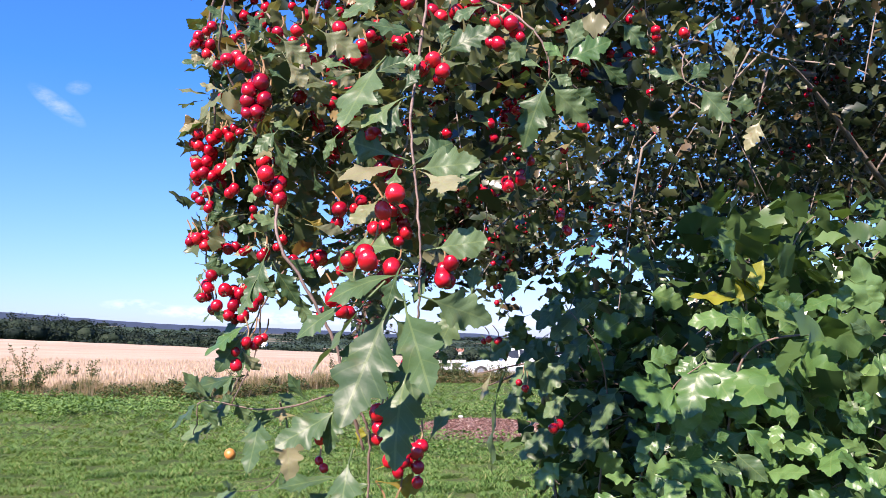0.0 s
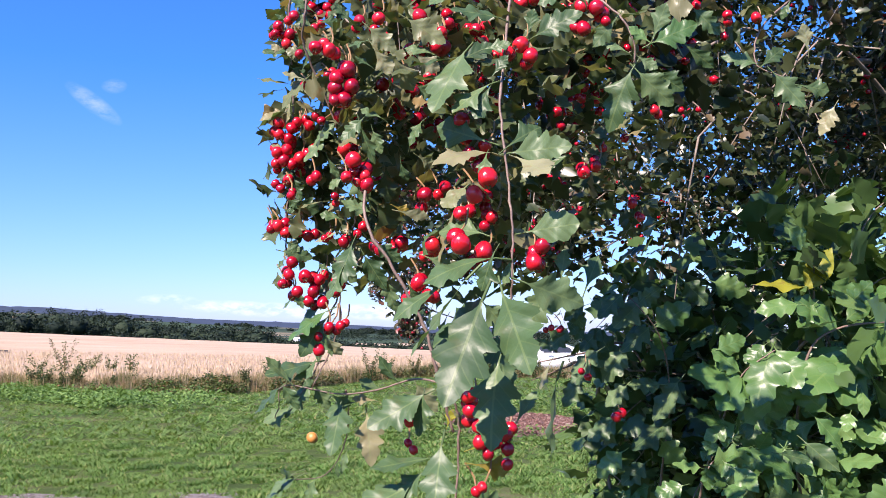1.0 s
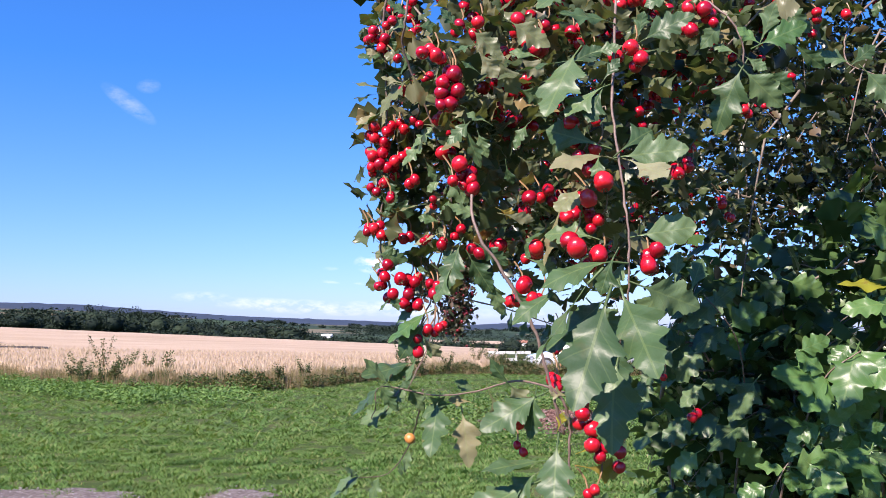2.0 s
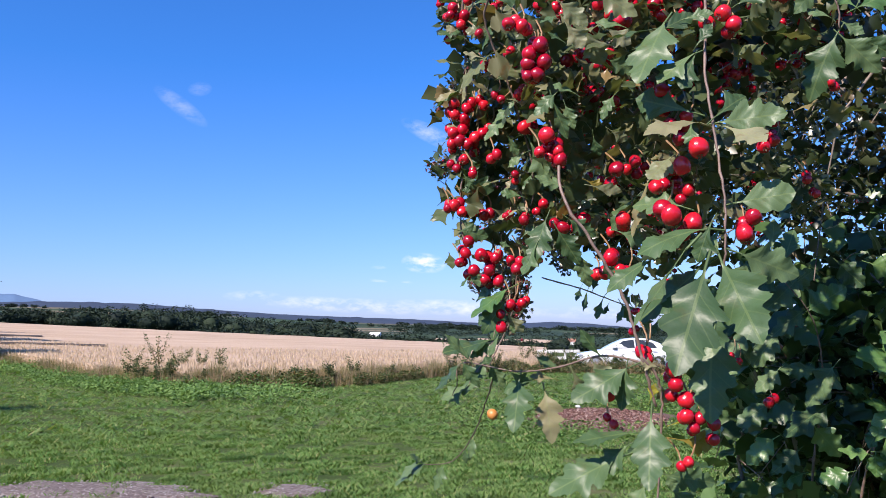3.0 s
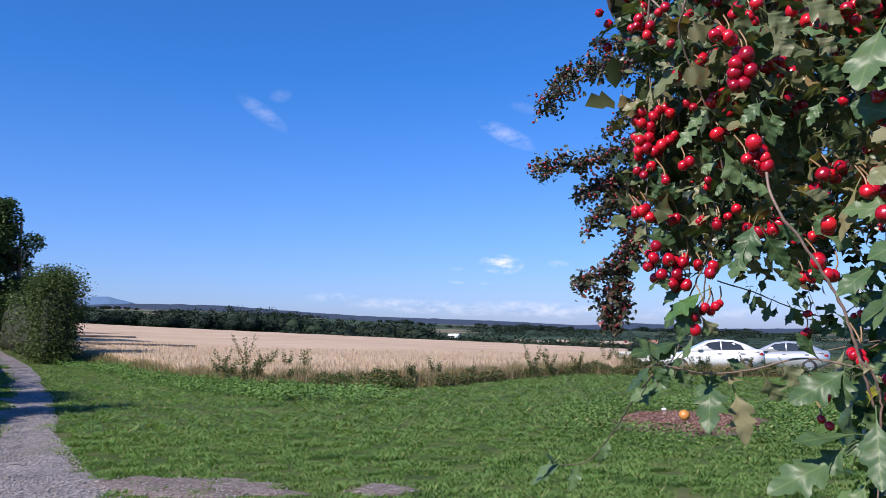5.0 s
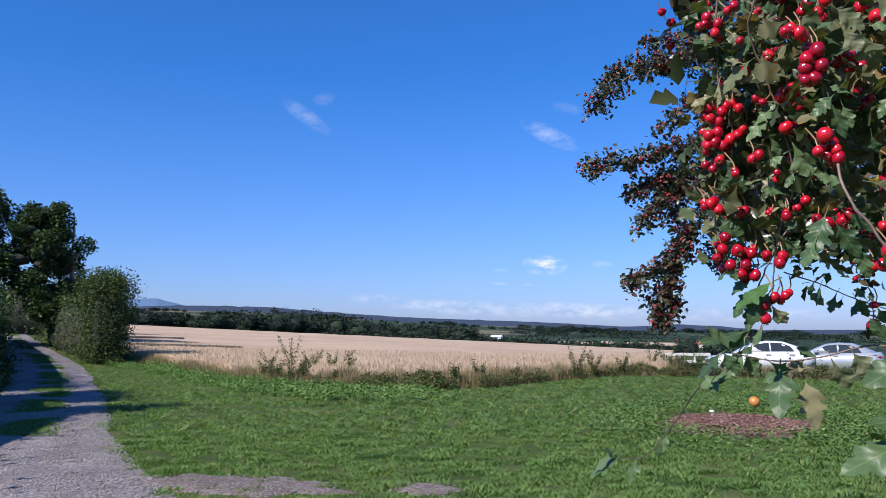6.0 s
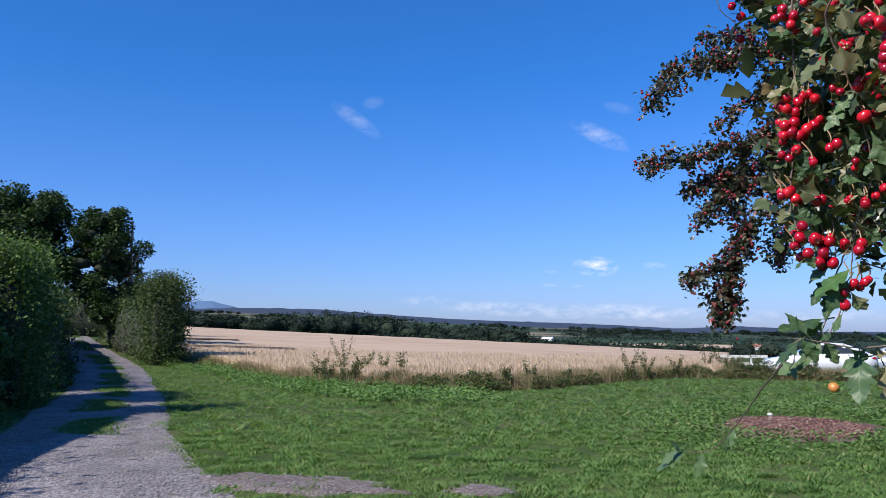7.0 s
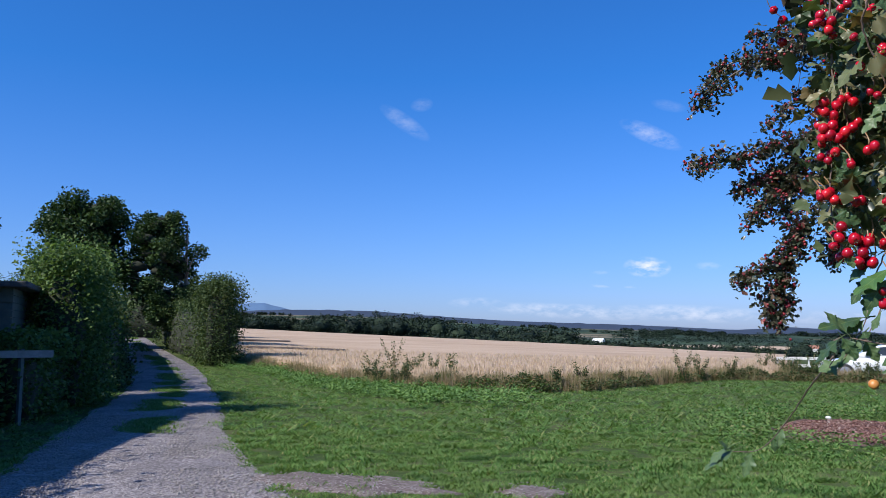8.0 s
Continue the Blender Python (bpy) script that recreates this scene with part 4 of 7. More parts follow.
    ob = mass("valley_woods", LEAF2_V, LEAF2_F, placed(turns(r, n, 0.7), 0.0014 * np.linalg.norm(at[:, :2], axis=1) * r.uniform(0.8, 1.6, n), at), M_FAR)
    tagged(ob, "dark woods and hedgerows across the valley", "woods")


def at_bearing(az, r):
    return r * math.sin(radians(az)), r * math.cos(radians(az))


def valley_field(name, az0, az1, r0, r1, mat, label):
    """A field lying on the far valley side."""
    verts, faces, n, m = [], [], 12, 6
    for i in range(n + 1):
        for k in range(m + 1):
            az = az0 + (az1 - az0) * i / n + 0.25 * noise.noise(Vector((k * 0.6, az0, 0)))
            x, y = at_bearing(az, r0 + (r1 - r0) * k / m + 14 * noise.noise(Vector((i * 0.4, az1, 0))))
            verts.append((x, y, height(x, y) + 0.9))
    for i in range(n):
        for k in range(m):
            a = i * (m + 1) + k
            faces.append((a, a + m + 1, a + m + 2, a + 1))
    tagged(mesh_object(name, verts, faces, mat), label, "field", kind="structure")


valley_field("far_field_stubble", -8.3, -5.7, 560, 690, M_CROP_TOP, "pale stubble field across the valley")
valley_field("far_field_ripe", -5.2, -0.2, 585, 760, M_CROP_TOP, "pale ripe field beyond the oaks")
valley_field("far_field_green", -22.0, -20.3, 430, 620, M_GROUND, "green pasture behind the hedgerow")
valley_field("far_field_meadow", -15.6, -13.9, 620, 820, M_GROUND, "green meadow strip in the valley")
far_woods()


def far_building(x, y, wide, deep, tall, roof, wall_mat, roof_mat, label):
    z = height(x, y) - 0.5
    thing = empty("farm_building", (x, y, z), label, "building")
    bm = bmesh.new()
    box(bm, -wide / 2, wide / 2, -deep / 2, deep / 2, 0, tall)
    part("wall", bm, wall_mat, thing)
    bm = bmesh.new()
    vs = [bm.verts.new(c) for c in ((-wide / 2 - 0.3, -deep / 2 - 0.3, tall + 0.02), (wide / 2 + 0.3, -deep / 2 - 0.3, tall + 0.02), (wide / 2 + 0.3, deep / 2 + 0.3, tall + 0.02), (-wide / 2 - 0.3, deep / 2 + 0.3, tall + 0.02), (-wide / 2 - 0.3, 0, tall + roof), (wide / 2 + 0.3, 0, tall + roof))]
    for f in ((0, 1, 5, 4), (2, 3, 4, 5), (0, 4, 3), (1, 2, 5), (3, 2, 1, 0)):
        bm.faces.new([vs[i] for i in f])
    part("roof", bm, roof_mat, thing)
    return thing


far_building(*at_bearing(-12.2, 640), 7.5, 7, 4.2, 1.6, M_BARN, M_BARN, "small white barn among the valley trees")
far_building(*at_bearing(-2.6, 420), 5.5, 5, 2.6, 2.0, M_BARN, M_TILE, "white cottage with a red roof in the valley")
far_building(*at_bearing(1.0, 560), 8, 6, 3.0, 2.0, M_WHITE_WOOD, M_TILE, "pale farmhouse far across the valley")
far_building(*at_bearing(-16.9, 520), 6, 5, 2.4, 1.4, M_WHITE_WOOD, M_ROOF, "low pale shed among the far trees")


def car(x, y, turn, paint, label):
    """A four-door saloon, nose towards local -x."""
    thing = empty("car", (x, y, height(x, y)), label, "car", "parked cars")
    thing.rotation_euler = (0, 0, radians(turn))
    # length-wise stations: x, floor, waist height, half width
    rings = []
    for px, lo, hi, hw in ((-2.20, 0.42, 0.60, 0.60), (-2.12, 0.30, 0.68, 0.74), (-1.8, 0.22, 0.76, 0.84), (-1.2, 0.2, 0.86, 0.88), (-0.8, 0.2, 0.93, 0.89), (0.4, 0.2, 0.96, 0.9), (1.3, 0.2, 0.98, 0.89), (1.8, 0.24, 1.0, 0.86), (2.12, 0.34, 0.98, 0.76), (2.22, 0.45, 0.86, 0.64)):
        mid = (lo + hi) / 2
        rings.append([(px, -hw * 0.9, lo), (px, -hw, mid - 0.05), (px, -hw * 0.99, mid + 0.12), (px, -hw * 0.9, hi), (px, -hw * 0.5, hi + 0.025), (px, hw * 0.5, hi + 0.025), (px, hw * 0.9, hi), (px, hw * 0.99, mid + 0.12), (px, hw, mid - 0.05), (px, hw * 0.9, lo)])
    lofted(rings, paint, "body", thing)
    rings = []
    for px, hi, hw in ((-0.98, 0.95, 0.70), (-0.55, 1.18, 0.66), (-0.1, 1.38, 0.6), (0.4, 1.44, 0.58), (0.95, 1.41, 0.58), (1.45, 1.24, 0.60), (1.95, 1.0, 0.66)):
        rings.append([(px, -0.82, 0.9), (px, -hw, hi - 0.03), (px, -hw * 0.7, hi), (px, hw * 0.7, hi), (px, hw, hi - 0.03), (px, 0.82, 0.9)])
    lofted(rings, paint, "roof", thing)
    for side in (-1, 1):
        for name, pts in (("front_window", ((-0.62, 0.99), (-0.10, 1.30), (0.36, 1.36), (0.38, 0.99))), ("rear_window", ((0.44, 0.99), (0.42, 1.36), (0.9, 1.33), (1.22, 1.20), (1.36, 0.99)))):
            def out(px, pz, proud):
                hw = float(np.interp(px, [-0.98, -0.55, -0.1, 0.4, 0.95, 1.45], [0.70, 0.66, 0.6, 0.58, 0.58, 0.6]))
                hi = float(np.interp(px, [-0.98, -0.55, -0.1, 0.4, 0.95, 1.45], [0.95, 1.18, 1.38, 1.44, 1.41, 1.24])) - 0.03
                f = (pz - 0.9) / max(0.05, hi - 0.9)
                return (px, side * (0.82 + (hw - 0.82) * f + proud), pz)
            ring = [out(a, b, 0.008) for a, b in pts]
            inner = [out(a, b, -0.02) for a, b in pts]
            n = len(ring)
            mesh_object(name, ring + inner, [tuple(range(n))] + [(k, (k + 1) % n, n + (k + 1) % n, n + k) for k in range(n)], M_WINDOW, thing, "dark tinted side window")
        for wx in (-1.35, 1.35):
            bm = bmesh.new()
            r = bmesh.ops.create_cone(bm, cap_ends=True, segments=24, radius1=0.32, radius2=0.32, depth=0.2)
            bmesh.ops.bevel(bm, geom=[e for e in bm.edges if len(e.link_faces) == 2 and e.calc_face_angle(0) > 1], offset=0.035, segments=2, affect="EDGES")
            bmesh.ops.transform(bm, matrix=pose(wx, side * 0.82, 0.32, 90, 0, 0), verts=bm.verts)
            wheel = part("wheel", bm, M_TYRE, thing, "black rubber tyre", True)
            bm = bmesh.new()
            bmesh.ops.create_cone(bm, cap_ends=True, segments=20, radius1=0.21, radius2=0.19, depth=0.03)
            bmesh.ops.transform(bm, matrix=pose(wx, side * 0.93, 0.32, 90, 0, 0), verts=bm.verts)
            part("rim", bm, M_RIM, wheel, "silver alloy rim")
        for name, x0, x1, mat, z0 in (("headlight", -2.12, -1.86, M_RIM, 0.58), ("tail_light", 1.93, 2.14, M_TAIL, 0.74)):
            bm = bmesh.new()
            box(bm, x0, x1, side * 0.70 - 0.09, side * 0.70 + 0.09, z0, z0 + 0.12)
            bmesh.ops.bevel(bm, geom=bm.edges[:], offset=0.03, segments=2, affect="EDGES")
            part(name, bm, mat, thing)
        bm = bmesh.new()
        box(bm, -0.62, -0.42, side * 0.88 - 0.07, side * 0.88 + 0.07, 0.97, 1.1)
        bmesh.ops.bevel(bm, geom=bm.edges[:], offset=0.03, segments=2, affect="EDGES")
        part("mirror", bm, paint, thing)
        for hx in (0.2, 1.15):
            bm = bmesh.new()
            box(bm, hx, hx + 0.2, side * 0.895 - 0.012, side * 0.895 + 0.012, 0.84, 0.87)
            part("handle", bm, M_RIM, thing, "slim door handle")
    return thing


car(3.05, 39.0, 2.0, M_PAINT, "white saloon car parked beyond the lawn")
car(6.3, 41.6, -12.0, M_SILVER, "silver car parked behind the white one")


def rail_fence(x0, y0, x1, y1, n, tall, label):
    """A low fence of posts and two rails."""
    base = (x0, y0, height(x0, y0))
    thing = empty("rail_fence", base, label, "fence")
    d = Vector((x1 - x0, y1 - y0))
    for i in range(n):
        p = d * (i / (n - 1))
        bm = bmesh.new()
        box(bm, p.x - 0.05, p.x + 0.05, p.y - 0.05, p.y + 0.05, -0.1, tall)
        part("post", bm, M_WHITE_WOOD, thing)
    for z in (tall * 0.5, tall * 0.92):
        bm = bmesh.new()
        box(bm, 0, d.length, -0.085, -0.055, z - 0.07, z + 0.07)
        bmesh.ops.rotate(bm, cent=(0, 0, 0), matrix=Matrix.Rotation(math.atan2(d.y, d.x), 3, "Z"), verts=bm.verts)
        part("rail", bm, M_WHITE_WOOD, thing)
    return thing


rail_fence(-0.9, 41.6, 1.1, 41.9, 4, 0.8, "low white wooden rail fence beside the car")


def shed():
    """A dark boarded shed with an overhanging felt roof, mostly behind the hedge."""
    thing = empty("shed", (-17.4, 12.0, 0), "dark green boarded shed with a felt roof", "shed")
    thing.rotation_euler = (0, 0, radians(42))
    bm = bmesh.new()
    box(bm, -2.0, 2.0, -1.6, 1.6, 0, 2.55)
    part("wall", bm, M_SHED, thing)
    for k in range(17):
        bm = bmesh.new()
        box(bm, -2.03, 2.03, -1.632, -1.602, 0.02 + k * 0.15, 0.155 + k * 0.15)
        part("board", bm, M_SHED, thing)
        bm = bmesh.new()
        box(bm, 2.002, 2.032, -1.6, 1.6, 0.02 + k * 0.15, 0.155 + k * 0.15)
        part("board", bm, M_SHED, thing)
    bm = bmesh.new()
    vs = box(bm, -2.35, 2.35, -2.0, 1.95, 2.56, 2.68)
    bmesh.ops.bevel(bm, geom=bm.edges[:], offset=0.02, segments=1, affect="EDGES")
    part("roof", bm, M_ROOF, thing, "black felt roof")
    return thing


shed()


def board_fence():
    thing = empty("board_fence", (-12.7, 11.3, 0), "pale board rail on grey posts before the hedge", "fence")
    d = Vector((-1.9, -2.6))
    for q in (0.16, 0.55, 0.95):
        bm = bmesh.new()
        box(bm, d.x * q - 0.032, d.x * q + 0.032, d.y * q - 0.032, d.y * q + 0.032, -0.05, 1.36)
        part("post", bm, M_SHED, thing)
    bm = bmesh.new()
    box(bm, 0, d.length, 0.055, 0.085, 1.20, 1.33)
    bmesh.ops.rotate(bm, cent=(0, 0, 0), matrix=Matrix.Rotation(math.atan2(d.y, d.x), 3, "Z"), verts=bm.verts)
    # rail takes the grey with the shadow painted in
    part("rail", bm, M_SHADED_BOARD, thing, "white board, greyed as if in shadow")


board_fence()


def weed(x, y, tall, seed):
    """A tall branching field weed."""
    r = np.random.default_rng(seed)
    z = height(x, y)
    thing = empty("tall_weed", (x, y, z), "tall leafy green weed standing in the crop", "weed", "weeds in the crop")
    at = []
    for k in range(6):
        a, ln = r.uniform(0, 6.283), tall * r.uniform(0.6, 1.0)
        tip = (x + math.cos(a) * ln * 0.35, y + math.sin(a) * ln * 0.35, z + ln)
        line = smooth_line([(x, y, z), (x + math.cos(a) * ln * 0.12, y + math.sin(a) * ln * 0.12, z + ln * 0.5), tip], 12)
        sv, sf = tube_data(line, [0.012 - 0.0008 * i for i in range(12)], 5)
        keep(mesh_object("stem", sv, sf, M_STALK), thing)
        at += [tuple(p + Vector(r.normal(0, 0.04, 3))) for p in line[2:] for _ in range(11)]
    n = len(at)
    ob = mass("foliage", LEAF4_V, LEAF4_F, placed(turns(r, n, 0.3), r.uniform(0.03, 0.07, n), at), M_HEDGE)
    keep(ob, thing)


EDGE_WEEDS = np.random.default_rng(77)
for k in range(26):
    waz = EDGE_WEEDS.uniform(-31, 9)
    wr = field_edge(waz) + EDGE_WEEDS.uniform(-0.1, 0.8)
    weed(wr * math.sin(radians(waz)), wr * math.cos(radians(waz)), EDGE_WEEDS.uniform(0.45, 0.85), 100 + k)
for x, y, tall, seed in ((-13.2, 26.6, 1.5, 1), (-12.7, 27.2, 1.0, 2), (-14.6, 27.6, 0.95, 3), (-11.9, 26.9, 0.9, 4), (-10.6, 25.4, 1.0, 5), (-12.3, 26.0, 0.85, 6),
                         (-3.6, 29.0, 1.2, 7), (-3.2, 30.5, 1.0, 8), (-1.4, 36.0, 1.3, 9), (-0.8, 37.5, 1.2, 10), (-2.4, 33.0, 0.9, 11), (0.6, 38.0, 1.0, 12), (2.4, 33.6, 0.8, 13), (4.0, 34.0, 0.9, 14)):
    weed(x, y, tall, seed)


# ---- the hawthorn and the shrub beside it ----
# half outlines (along, half width) of the kinds of leaf
OUTLINES = {
    "lobed": [(0.0, 0.012), (0.06, 0.02), (0.12, 0.06), (0.18, 0.15), (0.235, 0.25), (0.25, 0.23), (0.29, 0.33), (0.305, 0.31), (0.345, 0.38), (0.36, 0.35), (0.385, 0.35), (0.40, 0.31), (0.42, 0.24), (0.445, 0.215), (0.48, 0.245), (0.52, 0.32), (0.53, 0.305), (0.57, 0.35), (0.585, 0.33), (0.61, 0.32), (0.63, 0.28), (0.65, 0.21), (0.675, 0.19), (0.71, 0.21), (0.75, 0.24), (0.76, 0.215), (0.80, 0.21), (0.82, 0.165), (0.85, 0.145), (0.89, 0.14), (0.90, 0.115), (0.94, 0.10), (0.95, 0.08), (0.98, 0.04), (1.0, 0.0)],
    "fan": [(0.0, 0.014), (0.14, 0.025), (0.28, 0.07), (0.40, 0.15), (0.48, 0.24), (0.54, 0.33), (0.555, 0.31), (0.60, 0.39), (0.615, 0.36), (0.65, 0.34), (0.665, 0.27), (0.69, 0.21), (0.72, 0.20), (0.77, 0.245), (0.785, 0.22), (0.83, 0.23), (0.845, 0.19), (0.885, 0.16), (0.895, 0.13), (0.94, 0.09), (0.95, 0.07), (1.0, 0.0)],
    "narrow": [(0.0, 0.012), (0.12, 0.02), (0.25, 0.07), (0.38, 0.13), (0.48, 0.18), (0.56, 0.24), (0.575, 0.21), (0.63, 0.26), (0.645, 0.20), (0.67, 0.165), (0.71, 0.165), (0.77, 0.195), (0.785, 0.16), (0.83, 0.15), (0.845, 0.115), (0.9, 0.09), (0.95, 0.05), (1.0, 0.0)],
    "small": [(0.0, 0.02), (0.15, 0.03), (0.30, 0.10), (0.43, 0.20), (0.50, 0.29), (0.515, 0.26), (0.57, 0.32), (0.59, 0.26), (0.62, 0.20), (0.66, 0.19), (0.73, 0.245), (0.75, 0.20), (0.80, 0.19), (0.82, 0.14), (0.88, 0.11), (0.94, 0.06), (1.0, 0.0)],
    "round": [(0.0, 0.014), (0.12, 0.02), (0.22, 0.14), (0.30, 0.23), (0.38, 0.29), (0.48, 0.32), (0.56, 0.30), (0.59, 0.28), (0.66, 0.32), (0.74, 0.30), (0.80, 0.25), (0.83, 0.21), (0.90, 0.19), (0.95, 0.12), (0.98, 0.06), (1.0, 0.0)],
    "oval": [(0.0, 0.014), (0.08, 0.02), (0.16, 0.12), (0.22, 0.18), (0.28, 0.22), (0.35, 0.25), (0.42, 0.27), (0.49, 0.275), (0.56, 0.27), (0.63, 0.25), (0.70, 0.22), (0.76, 0.18), (0.82, 0.14), (0.92, 0.06), (1.0, 0.0)],
    "broad": [(0.0, 0.012), (0.05, 0.03), (0.10, 0.13), (0.16, 0.24), (0.21, 0.32), (0.26, 0.36), (0.30, 0.355), (0.335, 0.30), (0.36, 0.26), (0.385, 0.245), (0.42, 0.26), (0.47, 0.31), (0.52, 0.345), (0.57, 0.35), (0.605, 0.32), (0.63, 0.27), (0.655, 0.235), (0.69, 0.22), (0.74, 0.235), (0.79, 0.235), (0.84, 0.20), (0.87, 0.145), (0.91, 0.12), (0.96, 0.08), (1.0, 0.0)],
    "plain": [(0.0, 0.02), (0.12, 0.10), (0.27, 0.34), (0.41, 0.24), (0.55, 0.33), (0.70, 0.20), (1.0, 0.0)],
}
LEAF_MESHES = {}


def leaf_mesh(kind, mat, variant):
    """A leaf one unit long: a midrib, two folded and wavy halves with lobes and teeth, and a short stalk."""
    key = (kind, mat.name, variant)
    if key in LEAF_MESHES:
        return LEAF_MESHES[key]
    r = random.Random(variant * 7 + len(kind))
    fold, curl, twist = r.uniform(0.06, 0.32), r.uniform(-0.34, 0.10), r.uniform(-0.3, 0.3)
    phase, lean = r.uniform(0, 6), (0.15 if kind in ("round", "oval", "broad", "plain") else 0.30)
    fat = {-1: r.uniform(0.86, 1.08), 1: r.uniform(0.86, 1.08)}
    slip = {-1: r.uniform(-0.03, 0.03), 1: r.uniform(-0.03, 0.03)}
    verts, uv, faces = [], [], []
    line = [(u, w * (0.84 if kind == "lobed" else 1)) for u, w in OUTLINES[kind]]
    for u, w in line:
        sag = curl * u * u
        for s in (-1.0, -0.5, 0.0, 0.5, 1.0):
            side = 1 if s > 0 else -1
            y = s * w * fat[side]
            wave = 0.055 * math.sin(u * 15 + phase + side) * abs(s) * w / 0.3
            z = sag + abs(y) * fold - (0.7 + fold) * y * y + twist * y * u + wave
            verts.append((u + lean * abs(y) * (1 - u) + slip[side] * abs(s) * math.sin(math.pi * u), y, z))
            uv.append((u, 0.5 + y))
    for i in range(len(line) - 1):
        for k in range(4):
            a = i * 5 + k
            faces.append((a, a + 5, a + 6, a + 1))
    k = len(verts)
    for x, rad in ((-0.22, 0.016), (0.02, 0.014)):
        for a in range(4):
            verts.append((x, rad * math.cos(a * 1.571), rad * math.sin(a * 1.571) - (0.05 if x < 0 else 0.004)))
            uv.append((0.5, 0.5))
    faces += [(k + a, k + (a + 1) % 4, k + 4 + (a + 1) % 4, k + 4 + a) for a in range(4)]
    me = bpy.data.meshes.new("leaf")
    me.from_pydata(verts, [], faces)
    lay = me.uv_layers.new(name="uv")
    lay.data.foreach_set("uv", np.array([uv[i] for f in faces for i in f], dtype=np.float32).ravel())
    me.materials.append(mat)
    me.shade_smooth()
    LEAF_MESHES[key] = me
    return me


def leaf_template(kind, mat, variant):
    """The leaf's blade as triangles, three points across, for a mass of leaves."""
    me = leaf_mesh(kind, mat, variant)
    rows = len(OUTLINES[kind])
    tv = np.array([me.vertices[i * 5 + c].co[:] for i in range(rows) for c in (0, 2, 4)])
    tf = []
    for i in range(rows - 1):
        for c in (0, 1):
            a = i * 3 + c
            tf += [(a, a + 3, a + 4), (a, a + 4, a + 1)]
    return tv, tf


def berry_mesh(mat):
    """A round haw one unit in radius, slightly longer than wide, with the dry five-pointed calyx at its end."""
    key = ("berry", mat.name)
    if key in LEAF_MESHES:
        return LEAF_MESHES[key]
    bm = bmesh.new()
    bmesh.ops.create_uvsphere(bm, u_segments=14, v_segments=9, radius=1)
    for v in bm.verts:
        v.co.z *= 1.08
        v.co.xy *= 1 + 0.04 * math.sin(3 * math.atan2(v.co.y, v.co.x))
        if v.co.z < -0.93:
            v.co.z += 0.14
    for f in bm.faces:
        f.smooth = True
    for i in range(5):
        a = i * 1.2566
        p = [bm.verts.new((0.34 * math.cos(a + d) * q, 0.34 * math.sin(a + d) * q, z)) for d, q, z in ((-0.5, 0.75, -0.97), (0.5, 0.75, -0.97), (0, 1.35, -1.16))]
        q = bm.verts.new((0.05 * math.cos(a), 0.05 * math.sin(a), -0.92))
        for tri in ((p[0], p[1], p[2]), (p[0], q, p[1])):
            bm.faces.new(tri).material_index = 1
    me = bpy.data.meshes.new("berry")
    bm.to_mesh(me)
    bm.free()
    me.materials.append(mat)
    me.materials.append(M_CALYX)
    LEAF_MESHES[key] = me
    return me


COUNT, FRUIT = [0], []


def leaf(twig, base, tip, roll, kind, mat):
    b, t = Vector(base), Vector(tip)
    x = t - b
    size = x.length
    x.normalize()
    n = Vector((-0.25, -1.0, 0.35))
    n = (n - x * n.dot(x)).normalized()
    n = Matrix.Rotation(radians(roll), 3, x) @ n
    y = n.cross(x)
    COUNT[0] += 1
    ob = new("leaf", leaf_mesh(kind, mat, COUNT[0] % 6))
    m = Matrix((x, y, n)).transposed().to_4x4()
    ob.parent = twig
    ob.matrix_basis = Matrix.Translation(b) @ m @ Matrix.Diagonal((size, size, size, 1))
    return ob


def berry(twig, at, radius, mat=None, again=1):
    COUNT[0] += 1
    r = random.Random(COUNT[0])
    ob = new("berry", berry_mesh(mat or M_BERRY))
    ob.parent = twig
    ob.matrix_basis = pose(*at, r.uniform(-70, 40), r.uniform(-45, 45), r.uniform(0, 360)) @ Matrix.Diagonal((radius, radius, radius * r.uniform(0.95, 1.1), 1))
    FRUIT.append(at)
    if COUNT[0] % 3 and mat is None:
        stalk_to = Vector(at) + Vector((r.uniform(-0.006, 0.006), r.uniform(0.004, 0.012), r.uniform(0.010, 0.018)))
        v, f = tube_data(smooth_line([at, (Vector(at) + stalk_to) / 2 + Vector((0.002, 0, 0)), stalk_to], 5), [0.0005] * 5, 5)
        mesh_object("berry_stalk", v, f, M_STALK, twig)
    if again:
        for _ in range(again):
            berry(twig, (at[0] + r.uniform(-1.5, 1.5) * radius, at[1] + r.uniform(0.6, 2.4) * radius, at[2] + r.uniform(-1.6, 1.6) * radius), radius * r.uniform(0.85, 1.0), None, 0)
    return ob


def stem(thing, points, r0, r1):
    n = 8 * (len(points) - 1)
    line = smooth_line(points, n)
    r = random.Random(n)
    radii = [(r0 + (r1 - r0) * i / (n - 1)) * (1.25 if i % 6 == 3 else 1) for i in range(n)]
    radii = [0.46 * q for q in radii]
    line = [p + Vector((r.uniform(-1, 1), r.uniform(-1, 1), 0)) * 0.0005 for p in line]
    v, f = tube_data(line, radii, 8)
    return keep(mesh_object("branch", v, f, M_TWIG, smooth=True), thing)


TREE_AT, SHRUB_AT = (1.75, 2.6, 0.0), (0.62, 0.95, 0.0)
hawthorn = empty("hawthorn_tree", TREE_AT, "old hawthorn with red berries and lobed green leaves", "tree")
shrub = empty("glossy_shrub", SHRUB_AT, "shrub with glossy bright green lobed leaves", "shrub")
